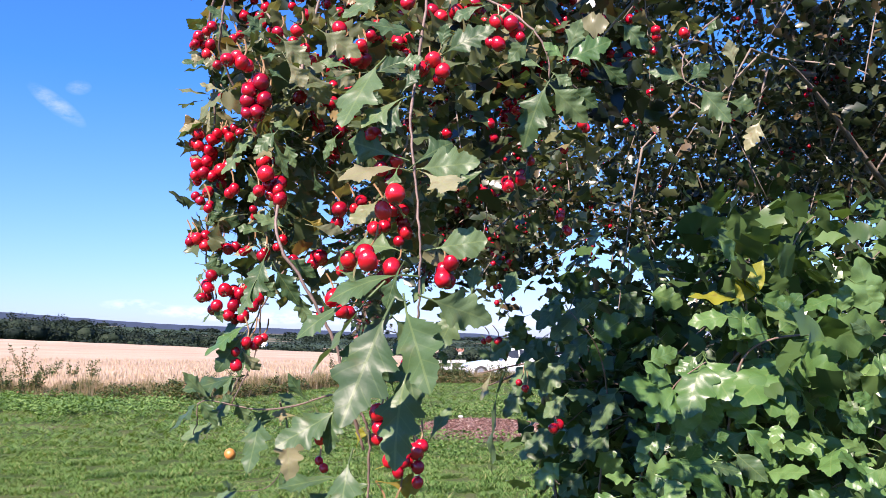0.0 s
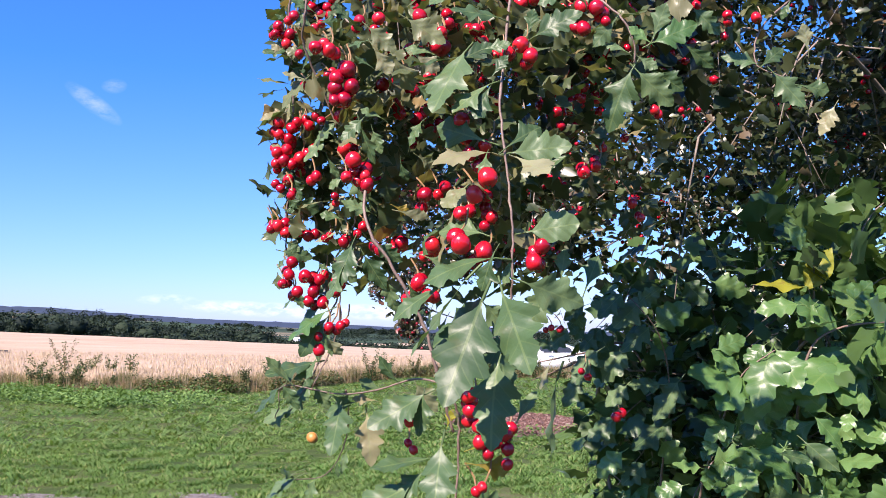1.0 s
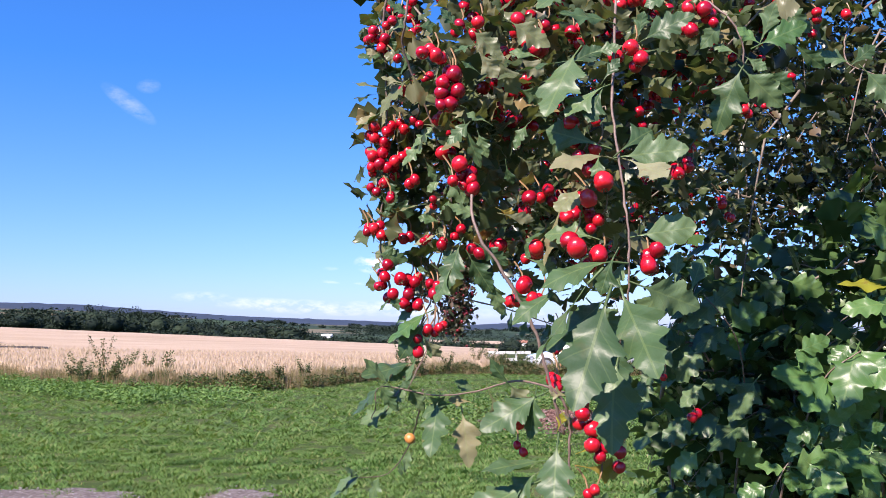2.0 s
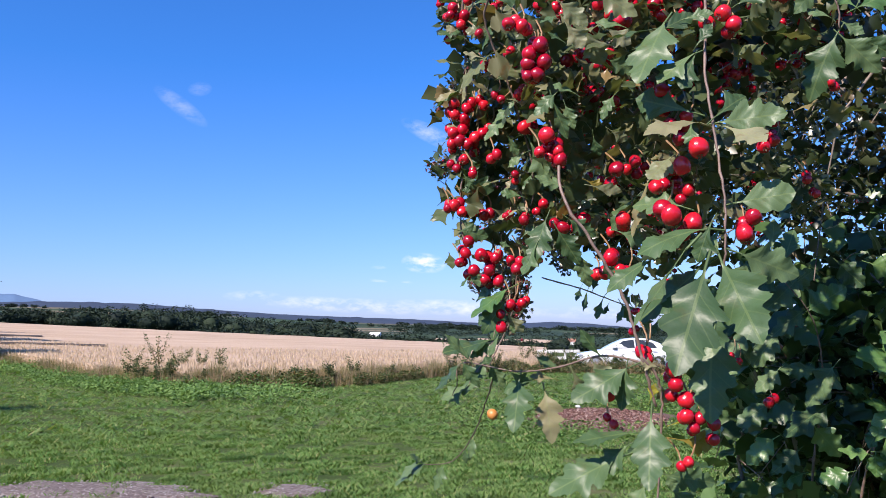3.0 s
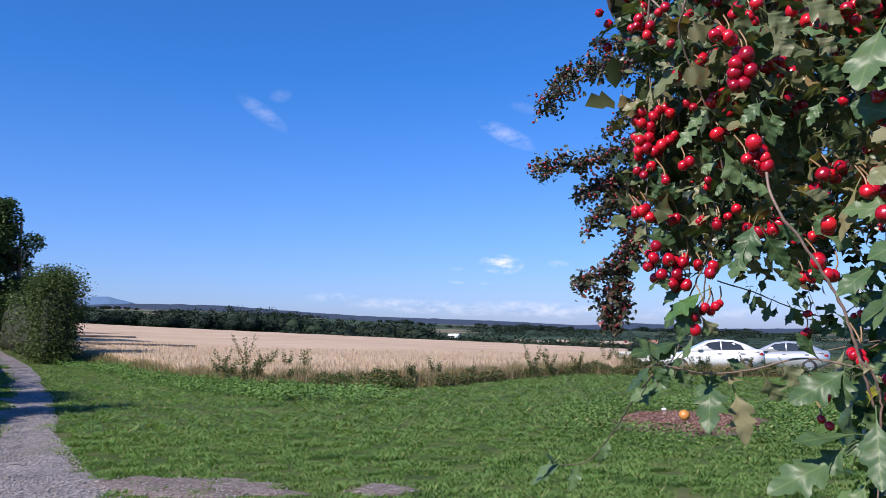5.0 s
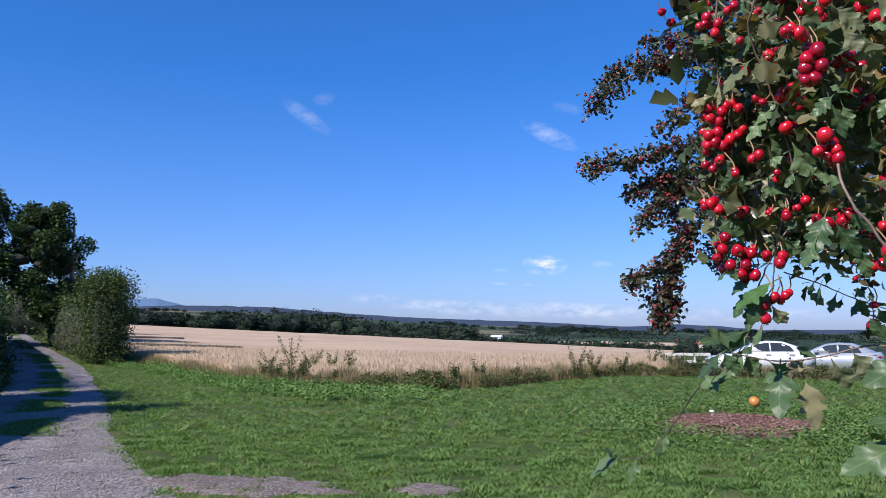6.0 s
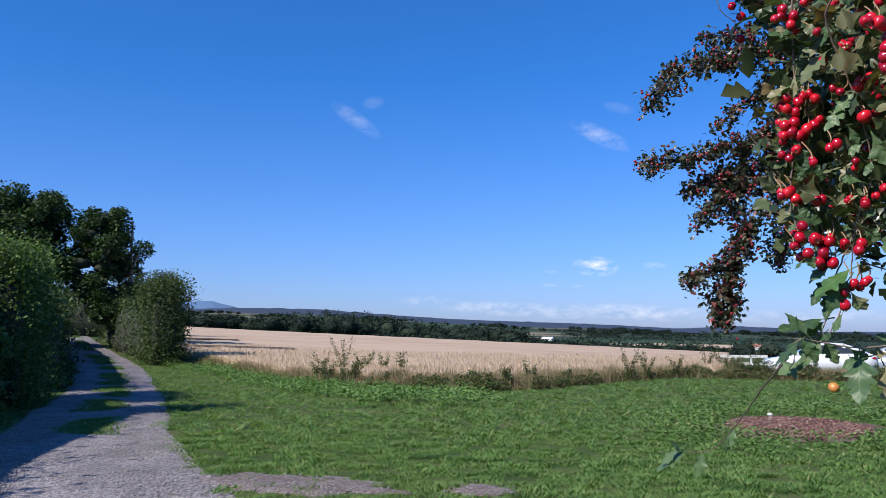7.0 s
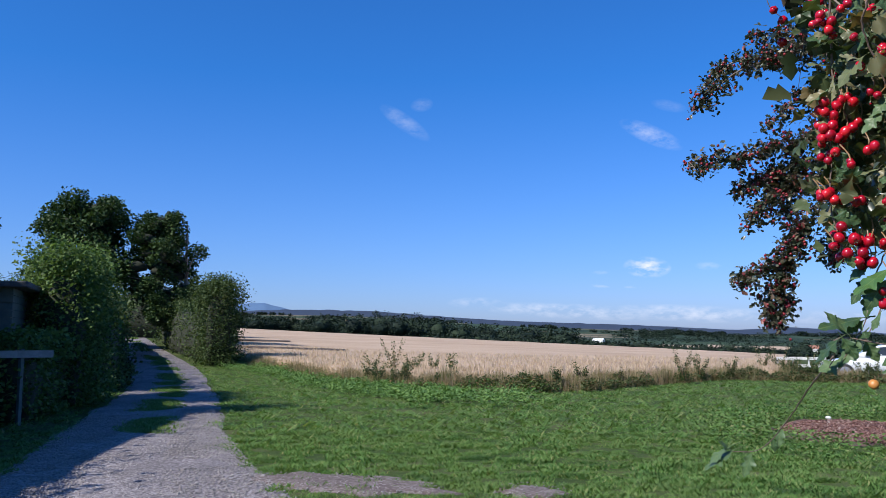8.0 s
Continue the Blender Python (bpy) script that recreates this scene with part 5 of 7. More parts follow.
LOBE_V = np.array([(0, 0, 0), (0.34, 0.30, 0.09), (0.48, 0.17, 0.04), (0.72, 0.26, 0.06), (1, 0, -0.12), (0.72, -0.26, 0.06), (0.48, -0.17, 0.04), (0.34, -0.30, 0.09)])
LOBE_F = [(0, 1, 2), (0, 2, 6), (0, 6, 7), (2, 3, 4), (2, 4, 6), (6, 4, 5)]
BALL_V = np.array([(0, 0, 1), (0.9, 0, 0.3), (0.28, 0.86, 0.3), (-0.73, 0.53, 0.3), (-0.73, -0.53, 0.3), (0.28, -0.86, 0.3), (0.73, 0.53, -0.4), (-0.28, 0.86, -0.4), (-0.9, 0, -0.4), (-0.28, -0.86, -0.4), (0.73, -0.53, -0.4), (0, 0, -1)])
BALL_F = [(0, 1, 2), (0, 2, 3), (0, 3, 4), (0, 4, 5), (0, 5, 1), (1, 6, 2), (2, 7, 3), (3, 8, 4), (4, 9, 5), (5, 10, 1), (6, 7, 2), (7, 8, 3), (8, 9, 4), (9, 10, 5), (10, 6, 1), (11, 7, 6), (11, 8, 7), (11, 9, 8), (11, 10, 9), (11, 6, 10)]


def twig_net(rng, thing, starts, ends, per, spread, size, mat, name, leaf_gap=0.02, berries=0, rad=0.006, shoots=6, droop=0.12, shape=None):
    """Branches from starts to ends, each with side shoots, leaves in tufts along the shoots and a few berries."""
    at, red, sv, sf = [], [], [], []
    for s, e in zip(starts, ends):
        s, e = Vector(s), Vector(e)
        mid = (s + e) / 2 + Vector(rng.normal(0, 0.06, 3)) + Vector((0, 0, 0.08))
        line = smooth_line([s, mid, e], 12)
        v, f = tube_data(line, [rad * (1 - 0.07 * i) for i in range(12)], 6)
        k = len(sv)
        sv += v
        sf += [tuple(i + k for i in q) for q in f]
        for j in range(shoots):
            p = line[2 + int((j + rng.uniform(0, 0.9)) / shoots * 10)]
            d = Vector(rng.normal(0, 1, 3)).normalized() * spread * rng.uniform(0.5, 1.2) + Vector((0, 0, -droop * rng.uniform(0.2, 1)))
            side = smooth_line([p, p + d * 0.5 + Vector((0, 0, 0.02)), p + d], 7)
            v, f = tube_data(side, [rad * 0.3 * (1 - 0.1 * i) for i in range(7)], 4)
            k = len(sv)
            sv += v
            sf += [tuple(i + k for i in q) for q in f]
            for q in side[1:]:
                at += [q + Vector(rng.normal(0, leaf_gap, 3)) for _ in range(per)]
                if rng.uniform() < berries:
                    red += [q + Vector(rng.normal(0, 0.010, 3)) for _ in range(int(rng.integers(2, 6)))]
    tagged(keep(mesh_object("branchwork", sv, sf, M_BARK, smooth=True), thing), kind="stuff")
    at = np.array(at)
    n = len(at)
    tv, tf = shape or (LOBE_V, LOBE_F)
    ob = mass(name, tv, tf, placed(turns(rng, n, 0.25), size * rng.uniform(0.6, 1.25, n), at), mat)
    keep(ob, thing)
    if red:
        ob = mass("fruit", BALL_V, BALL_F, placed(turns(rng, len(red)), rng.uniform(0.0042, 0.0056, len(red)), red), M_BERRY)
        keep(ob, thing)


def build_tree_body():
    x, y, z = TREE_AT
    v, f = tube_data(smooth_line([(x, y, -0.1), (x - 0.05, y - 0.05, 0.8), (x - 0.2, y - 0.15, 1.8), (x - 0.1, y, 3.2)], 12), [0.11 - 0.005 * i for i in range(12)], 10)
    keep(mesh_object("trunk", v, f, M_BARK, smooth=True), hawthorn)
    r = np.random.default_rng(31)
    for end in ((0.9, 1.5, 2.6), (0.5, 1.9, 2.9), (0.75, 1.3, 2.0), (1.3, 1.2, 2.4), (1.7, 1.6, 2.5), (0.35, 1.2, 2.55)):
        s = Vector((x - 0.15, y - 0.12, 1.2 + r.uniform(0, 1.0)))
        v, f = tube_data(smooth_line([s, (s + Vector(end)) / 2 + Vector((0, 0, 0.15)), end], 10), [0.035 - 0.0028 * i for i in range(10)], 8)
        keep(mesh_object("limb", v, f, M_BARK, smooth=True), hawthorn)
    # the dense crown behind the near shoots
    starts, ends = [], []
    for k in range(185):
        az, d = radians(r.uniform(8, 46) if k % 2 else r.uniform(6, 32)), r.uniform(1.05, 2.7)
        low = 1.62 + d * (0.10 if az > 0.28 else 0.16)
        e = Vector((d * math.sin(az), d * math.cos(az), r.uniform(low, low + 1.1 * d * 0.62)))
        ends.append(e)
        starts.append(e + Vector((r.uniform(0.1, 0.45), r.uniform(0.1, 0.4), r.uniform(-0.15, 0.3))))
    # overhead twigs, out of view, added to keep sun off the crown
    for _ in range(48):
        e = Vector((r.uniform(0.2, 1.7), r.uniform(0.45, 2.2), r.uniform(2.7, 3.3)))
        ends.append(e)
        starts.append(e + Vector((r.uniform(0.1, 0.4), r.uniform(0.1, 0.4), r.uniform(-0.2, 0.2))))
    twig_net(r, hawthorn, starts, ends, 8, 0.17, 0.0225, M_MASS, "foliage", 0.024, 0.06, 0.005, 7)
    # farther shoots hanging on the outside, with small leaves and dull berries
    starts, ends = [], []
    base = Vector((0.72, 2.75, 2.45))
    for az, el, d in OUTER:
        e = Vector((d * math.sin(radians(az)) - 0.18, d * math.cos(radians(az)) - 0.12, 1.585 + d * math.tan(radians(el))))
        ends.append(e)
        starts.append(e + (base - e) * 0.30)
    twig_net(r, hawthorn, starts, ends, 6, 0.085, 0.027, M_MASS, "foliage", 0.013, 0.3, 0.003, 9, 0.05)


OUTER = [(2.4, 9.0, 2.7), (3.2, 7.4, 2.7), (3.6, 11.0, 2.7), (3.0, 14.0, 2.7), (2.0, 16.5, 2.7), (4.5, 6.2, 2.6), (5.5, 8.5, 2.6), (6.5, 5.4, 2.6), (4.6, 17.0, 2.7), (6.0, 13.0, 2.7), (8.0, 9.0, 2.6), (3.4, 19.0, 2.7), (1.2, 20.5, 2.7), (7.5, 7.0, 2.5), (9.0, 12.0, 2.6), (3.5, 7.4, 1.7), (5.0, 6.9, 1.7), (6.5, 6.6, 1.6), (8.0, 6.2, 1.6), (9.5, 5.6, 1.5), (10.8, 4.8, 1.5), (4.4, 6.0, 1.8), (7.2, 5.4, 1.7), (9.0, 7.6, 1.6), (6.0, 8.4, 1.7)]
build_tree_body()


ARM = np.random.default_rng(53)


def arm(points, spurs, spread):
    """A far shoot along points: short spurs with small leaves and a few dull berries."""
    line = smooth_line(points, 30)
    sv, sf = tube_data(line, [0.0045 - 0.0001 * i for i in range(30)], 5)
    at, red = [], []
    for _ in range(int(spurs * 1.0)):
        s = ARM.uniform(0.03, 1.0)
        p = line[min(29, int(s * 29))]
        d = Vector(ARM.normal(0, 1, 3)).normalized() * spread * ARM.uniform(0.25, 0.95) * (1.1 - 0.55 * s)
        v, f = tube_data([p, p + d * 0.6 + Vector((0, 0, 0.006)), p + d], [0.0014, 0.0011, 0.0007], 4)
        k = len(sv)
        sv += v
        sf += [tuple(i + k for i in q) for q in f]
        for q in (0.45, 0.8, 1.0):
            at += [p + d * q + Vector(ARM.normal(0, 0.011, 3)) for _ in range(4)]
        if ARM.uniform() < 0.44:
            red += [p + d * 0.9 + Vector(ARM.normal(0, 0.011, 3)) for _ in range(int(ARM.integers(2, 5)))]
    tagged(keep(mesh_object("branchwork", sv, sf, M_BARK, smooth=True), hawthorn), kind="stuff")
    n = len(at)
    keep(mass("foliage", LOBE_V, LOBE_F, placed(turns(ARM, n, 0.2), ARM.uniform(0.011, 0.023, n), np.array(at)), M_ARM), hawthorn)
    if red:
        keep(mass("fruit", BALL_V, BALL_F, placed(turns(ARM, len(red)), ARM.uniform(0.0042, 0.0058, len(red)), np.array(red)), M_BERRY_DULL), hawthorn)


def build_shrub_body():
    r = np.random.default_rng(37)
    x, y, z = SHRUB_AT
    for k in range(7):
        a = r.uniform(0, 6.28)
        top = (x + 0.25 * math.cos(a) + 0.1, y + 0.2 * math.sin(a) + 0.1, r.uniform(1.2, 1.7))
        v, f = tube_data(smooth_line([(x + 0.05 * math.cos(a), y + 0.05 * math.sin(a), -0.05), (x + 0.12 * math.cos(a), y + 0.1 * math.sin(a), 0.7), top], 10), [0.012 - 0.0008 * i for i in range(10)], 7)
        keep(mesh_object("stem", v, f, M_BARK, smooth=True), shrub)
    starts, ends = [], []
    for k in range(90):
        az, d = radians(r.uniform(11, 46) if k % 3 else r.uniform(12.5, 17)), r.uniform(0.9, 1.5)
        e = Vector((d * math.sin(az), d * math.cos(az), 1.62 + d * math.tan(radians(r.uniform(-15, 4.5) if k % 3 else r.uniform(-8, -1)))))
        ends.append(e)
        starts.append(e + Vector((r.uniform(-0.1, 0.25), r.uniform(0.05, 0.3), r.uniform(-0.35, -0.05))))
    twig_net(r, shrub, starts, ends, 3, 0.15, 0.037, M_SHRUB_MASS, "foliage", 0.026, 0.0, 0.004, 6, 0.0, shape=leaf_template("plain", M_SHRUB_MASS, 2))


build_shrub_body()
# loose leaf and fruit tufts filling the inside of the near cluster
FILL = np.random.default_rng(41)

# the near hanging shoot with its big leaves
shoot = stem(hawthorn, [(-0.005, 0.475, 1.877), (-0.010, 0.434, 1.791), (-0.016, 0.410, 1.734), (-0.013, 0.404, 1.695), (-0.011, 0.398, 1.661), (-0.012, 0.401, 1.632), (-0.014, 0.414, 1.610)], 0.0018, 0.0010)
shoot_upper = stem(hawthorn, [(-0.015, 0.478, 1.843), (0.036, 0.443, 1.801), (0.054, 0.435, 1.779), (0.058, 0.437, 1.760)], 0.0018, 0.0009)
shoot_back = stem(hawthorn, [(0.218, 0.636, 1.875), (0.189, 0.619, 1.846), (0.182, 0.612, 1.817), (0.200, 0.604, 1.803)], 0.0018, 0.0008)
leaf(shoot, (-0.004, 0.408, 1.665), (0.021, 0.397, 1.668), 15, "round", M_LEAF)
leaf(shoot, (-0.011, 0.403, 1.704), (0.018, 0.393, 1.705), 20, "lobed", M_LEAF)
leaf(shoot, (-0.009, 0.403, 1.702), (0.006, 0.385, 1.689), -15, "fan", M_LEAF_PALE)
leaf(shoot, (-0.013, 0.403, 1.707), (0.006, 0.411, 1.723), 15, "fan", M_LEAF)
leaf(shoot, (-0.020, 0.403, 1.704), (-0.048, 0.383, 1.702), 35, "narrow", M_LEAF_PALE)
leaf(shoot, (-0.023, 0.412, 1.712), (-0.050, 0.421, 1.723), -20, "fan", M_LEAF)
leaf(shoot, (-0.023, 0.413, 1.706), (-0.026, 0.404, 1.693), 10, "small", M_LEAF)
leaf(shoot, (-0.033, 0.415, 1.690), (-0.045, 0.406, 1.677), 10, "round", M_LEAF_PALE)
leaf(shoot, (-0.036, 0.417, 1.758), (-0.064, 0.418, 1.754), 40, "narrow", M_LEAF)
leaf(shoot, (-0.034, 0.417, 1.761), (-0.051, 0.401, 1.726), 10, "lobed", M_LEAF)
leaf(shoot, (-0.038, 0.418, 1.756), (-0.018, 0.417, 1.766), 25, "narrow", M_LEAF)
leaf(shoot, (-0.024, 0.417, 1.762), (-0.010, 0.417, 1.765), 0, "small", M_LEAF)
leaf(shoot, (-0.016, 0.425, 1.782), (-0.041, 0.415, 1.784), 15, "lobed", M_LEAF)
leaf(shoot, (-0.035, 0.432, 1.805), (-0.053, 0.424, 1.789), 10, "lobed", M_LEAF)
leaf(shoot, (0.002, 0.416, 1.768), (0.024, 0.405, 1.778), 20, "lobed", M_LEAF)
leaf(shoot, (-0.001, 0.416, 1.770), (0.002, 0.415, 1.783), 20, "small", M_LEAF)
leaf(shoot, (-0.021, 0.409, 1.741), (-0.041, 0.401, 1.727), 15, "fan", M_LEAF)
leaf(shoot, (-0.021, 0.409, 1.740), (-0.029, 0.401, 1.722), -10, "fan", M_LEAF)
leaf(shoot, (-0.020, 0.409, 1.745), (-0.012, 0.408, 1.756), 10, "small", M_LEAF)
leaf(shoot, (0.024, 0.452, 1.714), (0.005, 0.453, 1.705), 10, "narrow", M_LEAF)
leaf(shoot, (-0.025, 0.437, 1.668), (-0.050, 0.447, 1.675), 20, "lobed", M_LEAF)
leaf(shoot, (-0.046, 0.466, 1.678), (-0.062, 0.468, 1.662), 10, "fan", M_LEAF)
leaf(shoot, (-0.057, 0.459, 1.658), (-0.042, 0.459, 1.652), 10, "fan", M_LEAF)
leaf(shoot, (-0.007, 0.429, 1.656), (-0.016, 0.430, 1.641), 30, "fan", M_LEAF)
leaf(shoot, (-0.026, 0.370, 1.630), (-0.043, 0.349, 1.585), -8, "lobed", M_LEAF)
leaf(shoot, (-0.017, 0.380, 1.634), (-0.005, 0.360, 1.597), 22, "lobed", M_LEAF)
leaf(shoot, (-0.018, 0.399, 1.602), (-0.026, 0.382, 1.565), 10, "lobed", M_LEAF)
leaf(shoot, (-0.019, 0.417, 1.615), (-0.013, 0.411, 1.586), -25, "lobed", M_LEAF)
leaf(shoot, (-0.023, 0.395, 1.633), (-0.049, 0.417, 1.607), 40, "lobed", M_LEAF)
leaf(shoot, (-0.033, 0.374, 1.640), (-0.057, 0.366, 1.604), 62, "narrow", M_LEAF)
leaf(shoot, (-0.020, 0.383, 1.653), (-0.028, 0.385, 1.635), 15, "fan", M_LEAF)
leaf(shoot, (-0.005, 0.396, 1.639), (0.024, 0.408, 1.629), 20, "lobed", M_LEAF)
leaf(shoot, (0.014, 0.416, 1.642), (0.016, 0.415, 1.658), 10, "small", M_LEAF)
leaf(shoot, (-0.019, 0.394, 1.651), (-0.053, 0.382, 1.647), 35, "fan", M_LEAF)
leaf(shoot, (-0.045, 0.394, 1.637), (-0.069, 0.384, 1.626), 30, "narrow", M_LEAF)
leaf(shoot, (0.009, 0.437, 1.639), (-0.003, 0.438, 1.615), -20, "lobed", M_LEAF)
leaf(shoot, (0.033, 0.468, 1.640), (0.042, 0.477, 1.660), 10, "small", M_LEAF)
leaf(shoot, (-0.008, 0.453, 1.566), (0.004, 0.462, 1.584), -30, "narrow", M_LEAF)
leaf(shoot_upper, (0.056, 0.438, 1.757), (0.040, 0.441, 1.726), 10, "lobed", M_LEAF)
leaf(shoot_upper, (0.054, 0.437, 1.766), (0.043, 0.436, 1.773), 20, "fan", M_LEAF)
leaf(shoot_upper, (0.059, 0.437, 1.764), (0.070, 0.438, 1.757), 20, "small", M_LEAF)
leaf(shoot_upper, (0.067, 0.436, 1.771), (0.091, 0.435, 1.781), 15, "lobed", M_LEAF_GLOSS)
leaf(shoot_upper, (0.067, 0.436, 1.773), (0.075, 0.434, 1.793), 20, "small", M_LEAF)
leaf(shoot_upper, (0.066, 0.436, 1.771), (0.054, 0.435, 1.780), 10, "small", M_LEAF_GLOSS)
leaf(shoot_upper, (0.084, 0.436, 1.770), (0.100, 0.438, 1.757), 35, "narrow", M_LEAF)
leaf(shoot_upper, (0.059, 0.438, 1.756), (0.078, 0.440, 1.737), 25, "lobed", M_LEAF)
leaf(shoot_upper, (0.035, 0.433, 1.797), (0.023, 0.435, 1.785), 10, "small", M_LEAF)
leaf(shoot_upper, (0.023, 0.433, 1.800), (0.005, 0.434, 1.794), 10, "fan", M_LEAF)
leaf(shoot_upper, (0.048, 0.435, 1.785), (0.035, 0.436, 1.769), -30, "small", M_LEAF)
leaf(shoot_upper, (0.066, 0.438, 1.757), (0.084, 0.439, 1.745), 40, "small", M_LEAF)
leaf(shoot_back, (0.180, 0.603, 1.813), (0.156, 0.601, 1.823), 10, "lobed", M_LEAF)
leaf(shoot_back, (0.182, 0.603, 1.811), (0.199, 0.601, 1.825), 20, "small", M_LEAF)
leaf(shoot_back, (0.192, 0.603, 1.806), (0.214, 0.606, 1.781), 10, "lobed", M_LEAF)
leaf(shoot_back, (0.236, 0.606, 1.782), (0.225, 0.608, 1.760), 15, "lobed", M_LEAF_PALE)
leaf(shoot_back, (0.133, 0.598, 1.855), (0.153, 0.600, 1.835), 10, "lobed", M_LEAF)
leaf(shoot_back, (0.211, 0.604, 1.797), (0.232, 0.605, 1.793), 20, "fan", M_LEAF)
leaf(shoot_back, (0.204, 0.597, 1.859), (0.196, 0.599, 1.847), 20, "small", M_LEAF)
leaf(shoot_back, (0.217, 0.602, 1.822), (0.213, 0.599, 1.843), 10, "small", M_LEAF_PALE)
berry(shoot, (-0.005, 0.417, 1.764), 0.0044)
berry(shoot, (0.000, 0.417, 1.758), 0.0041)
berry(shoot, (-0.023, 0.395, 1.690), 0.0050)
berry(shoot, (-0.036, 0.421, 1.725), 0.0046)
berry(shoot, (-0.032, 0.423, 1.708), 0.0041)
berry(shoot, (-0.036, 0.398, 1.658), 0.0050)
berry(shoot, (-0.025, 0.404, 1.655), 0.0048)
berry(shoot, (0.004, 0.408, 1.658), 0.0042)
berry(shoot, (-0.000, 0.409, 1.650), 0.0044)
berry(shoot, (-0.061, 0.460, 1.643), 0.0044)
berry(shoot, (-0.064, 0.461, 1.635), 0.0041)
berry(shoot, (-0.056, 0.461, 1.636), 0.0038)
berry(shoot, (-0.057, 0.455, 1.692), 0.0044)
berry(shoot, (-0.037, 0.446, 1.680), 0.0040)
berry(shoot, (-0.074, 0.498, 1.670), 0.0045)
berry(shoot, (-0.078, 0.498, 1.666), 0.0039)
berry(shoot, (-0.024, 0.422, 1.712), 0.0036)
berry(shoot, (-0.046, 0.464, 1.698), 0.0036)
berry(shoot, (-0.020, 0.446, 1.678), 0.0035)
berry(shoot, (-0.086, 0.498, 1.665), 0.0039)
berry(shoot_upper, (0.037, 0.434, 1.790), 0.0043)
berry(shoot_upper, (0.030, 0.435, 1.779), 0.0040)
berry(shoot_upper, (0.042, 0.435, 1.783), 0.0027)
berry(shoot_upper, (0.029, 0.434, 1.791), 0.0038)
berry(shoot_upper, (-0.056, 0.484, 1.792), 0.0045)
berry(shoot_upper, (-0.049, 0.484, 1.796), 0.0039)
berry(shoot_upper, (-0.062, 0.483, 1.806), 0.0045)
berry(shoot_upper, (-0.052, 0.485, 1.788), 0.0045)
berry(shoot_upper, (-0.045, 0.502, 1.809), 0.0040)
berry(shoot_upper, (0.009, 0.481, 1.816), 0.0045)
berry(shoot_upper, (-0.001, 0.482, 1.813), 0.0042)
berry(shoot_upper, (0.019, 0.481, 1.820), 0.0045)
berry(shoot_upper, (0.027, 0.501, 1.817), 0.0040)
berry(shoot_upper, (-0.020, 0.452, 1.809), 0.0039)
berry(shoot_upper, (0.084, 0.579, 1.844), 0.0043)
berry(shoot_upper, (0.182, 0.608, 1.851), 0.0038)
berry(shoot_upper, (0.161, 0.608, 1.853), 0.0038)
berry(shoot_upper, (0.162, 0.620, 1.841), 0.0031)
berry(shoot_upper, (0.100, 0.587, 1.775), 0.0036)
berry(shoot_upper, (0.043, 0.542, 1.721), 0.0046)
berry(shoot_upper, (0.052, 0.552, 1.727), 0.0040)
berry(shoot_upper, (0.061, 0.589, 1.751), 0.0036)
berry(shoot_upper, (0.075, 0.644, 1.709), 0.0031)
berry(shoot_upper, (0.084, 0.594, 1.708), 0.0036)
berry(shoot_upper, (0.090, 0.595, 1.698), 0.0032)
# the cluster of fruiting shoots on the outside
fruit_shoot = stem(hawthorn, [(-0.123, 0.463, 1.844), (-0.128, 0.466, 1.804), (-0.131, 0.478, 1.787), (-0.119, 0.493, 1.756), (-0.104, 0.513, 1.698), (-0.114, 0.525, 1.659), (-0.119, 0.538, 1.616), (-0.135, 0.539, 1.580)], 0.0017, 0.0009)
fruit_shoot_outer = stem(hawthorn, [(-0.138, 0.500, 1.856), (-0.149, 0.512, 1.816), (-0.148, 0.526, 1.778), (-0.151, 0.532, 1.714), (-0.153, 0.535, 1.676), (-0.144, 0.531, 1.638)], 0.0020, 0.0009)
fruit_shoot_inner = stem(hawthorn, [(-0.074, 0.532, 1.873), (-0.086, 0.506, 1.801), (-0.086, 0.471, 1.740), (-0.088, 0.436, 1.679), (-0.072, 0.432, 1.649), (-0.056, 0.433, 1.619), (-0.048, 0.433, 1.590), (-0.041, 0.437, 1.564)], 0.0020, 0.0017)
berry(fruit_shoot_outer, (-0.155, 0.511, 1.812), 0.0036)
berry(fruit_shoot_outer, (-0.148, 0.513, 1.807), 0.0036)
berry(fruit_shoot_outer, (-0.157, 0.511, 1.807), 0.0030)
berry(fruit_shoot_outer, (-0.150, 0.513, 1.801), 0.0033)
berry(fruit_shoot_outer, (-0.155, 0.517, 1.750), 0.0039)
berry(fruit_shoot_outer, (-0.147, 0.519, 1.747), 0.0036)
berry(fruit_shoot_outer, (-0.155, 0.518, 1.743), 0.0036)
berry(fruit_shoot_outer, (-0.144, 0.520, 1.751), 0.0033)
berry(fruit_shoot_outer, (-0.136, 0.521, 1.749), 0.0036)
berry(fruit_shoot_outer, (-0.149, 0.520, 1.740), 0.0036)
berry(fruit_shoot_outer, (-0.156, 0.519, 1.731), 0.0039)
berry(fruit_shoot_outer, (-0.150, 0.520, 1.733), 0.0039)
berry(fruit_shoot_outer, (-0.142, 0.522, 1.728), 0.0039)
berry(fruit_shoot_outer, (-0.152, 0.520, 1.726), 0.0039)
berry(fruit_shoot_outer, (-0.137, 0.523, 1.731), 0.0036)
berry(fruit_shoot_outer, (-0.147, 0.522, 1.724), 0.0039)
berry(fruit_shoot_outer, (-0.157, 0.520, 1.724), 0.0033)
berry(fruit_shoot_outer, (-0.149, 0.522, 1.714), 0.0036)
berry(fruit_shoot_outer, (-0.154, 0.522, 1.708), 0.0030)
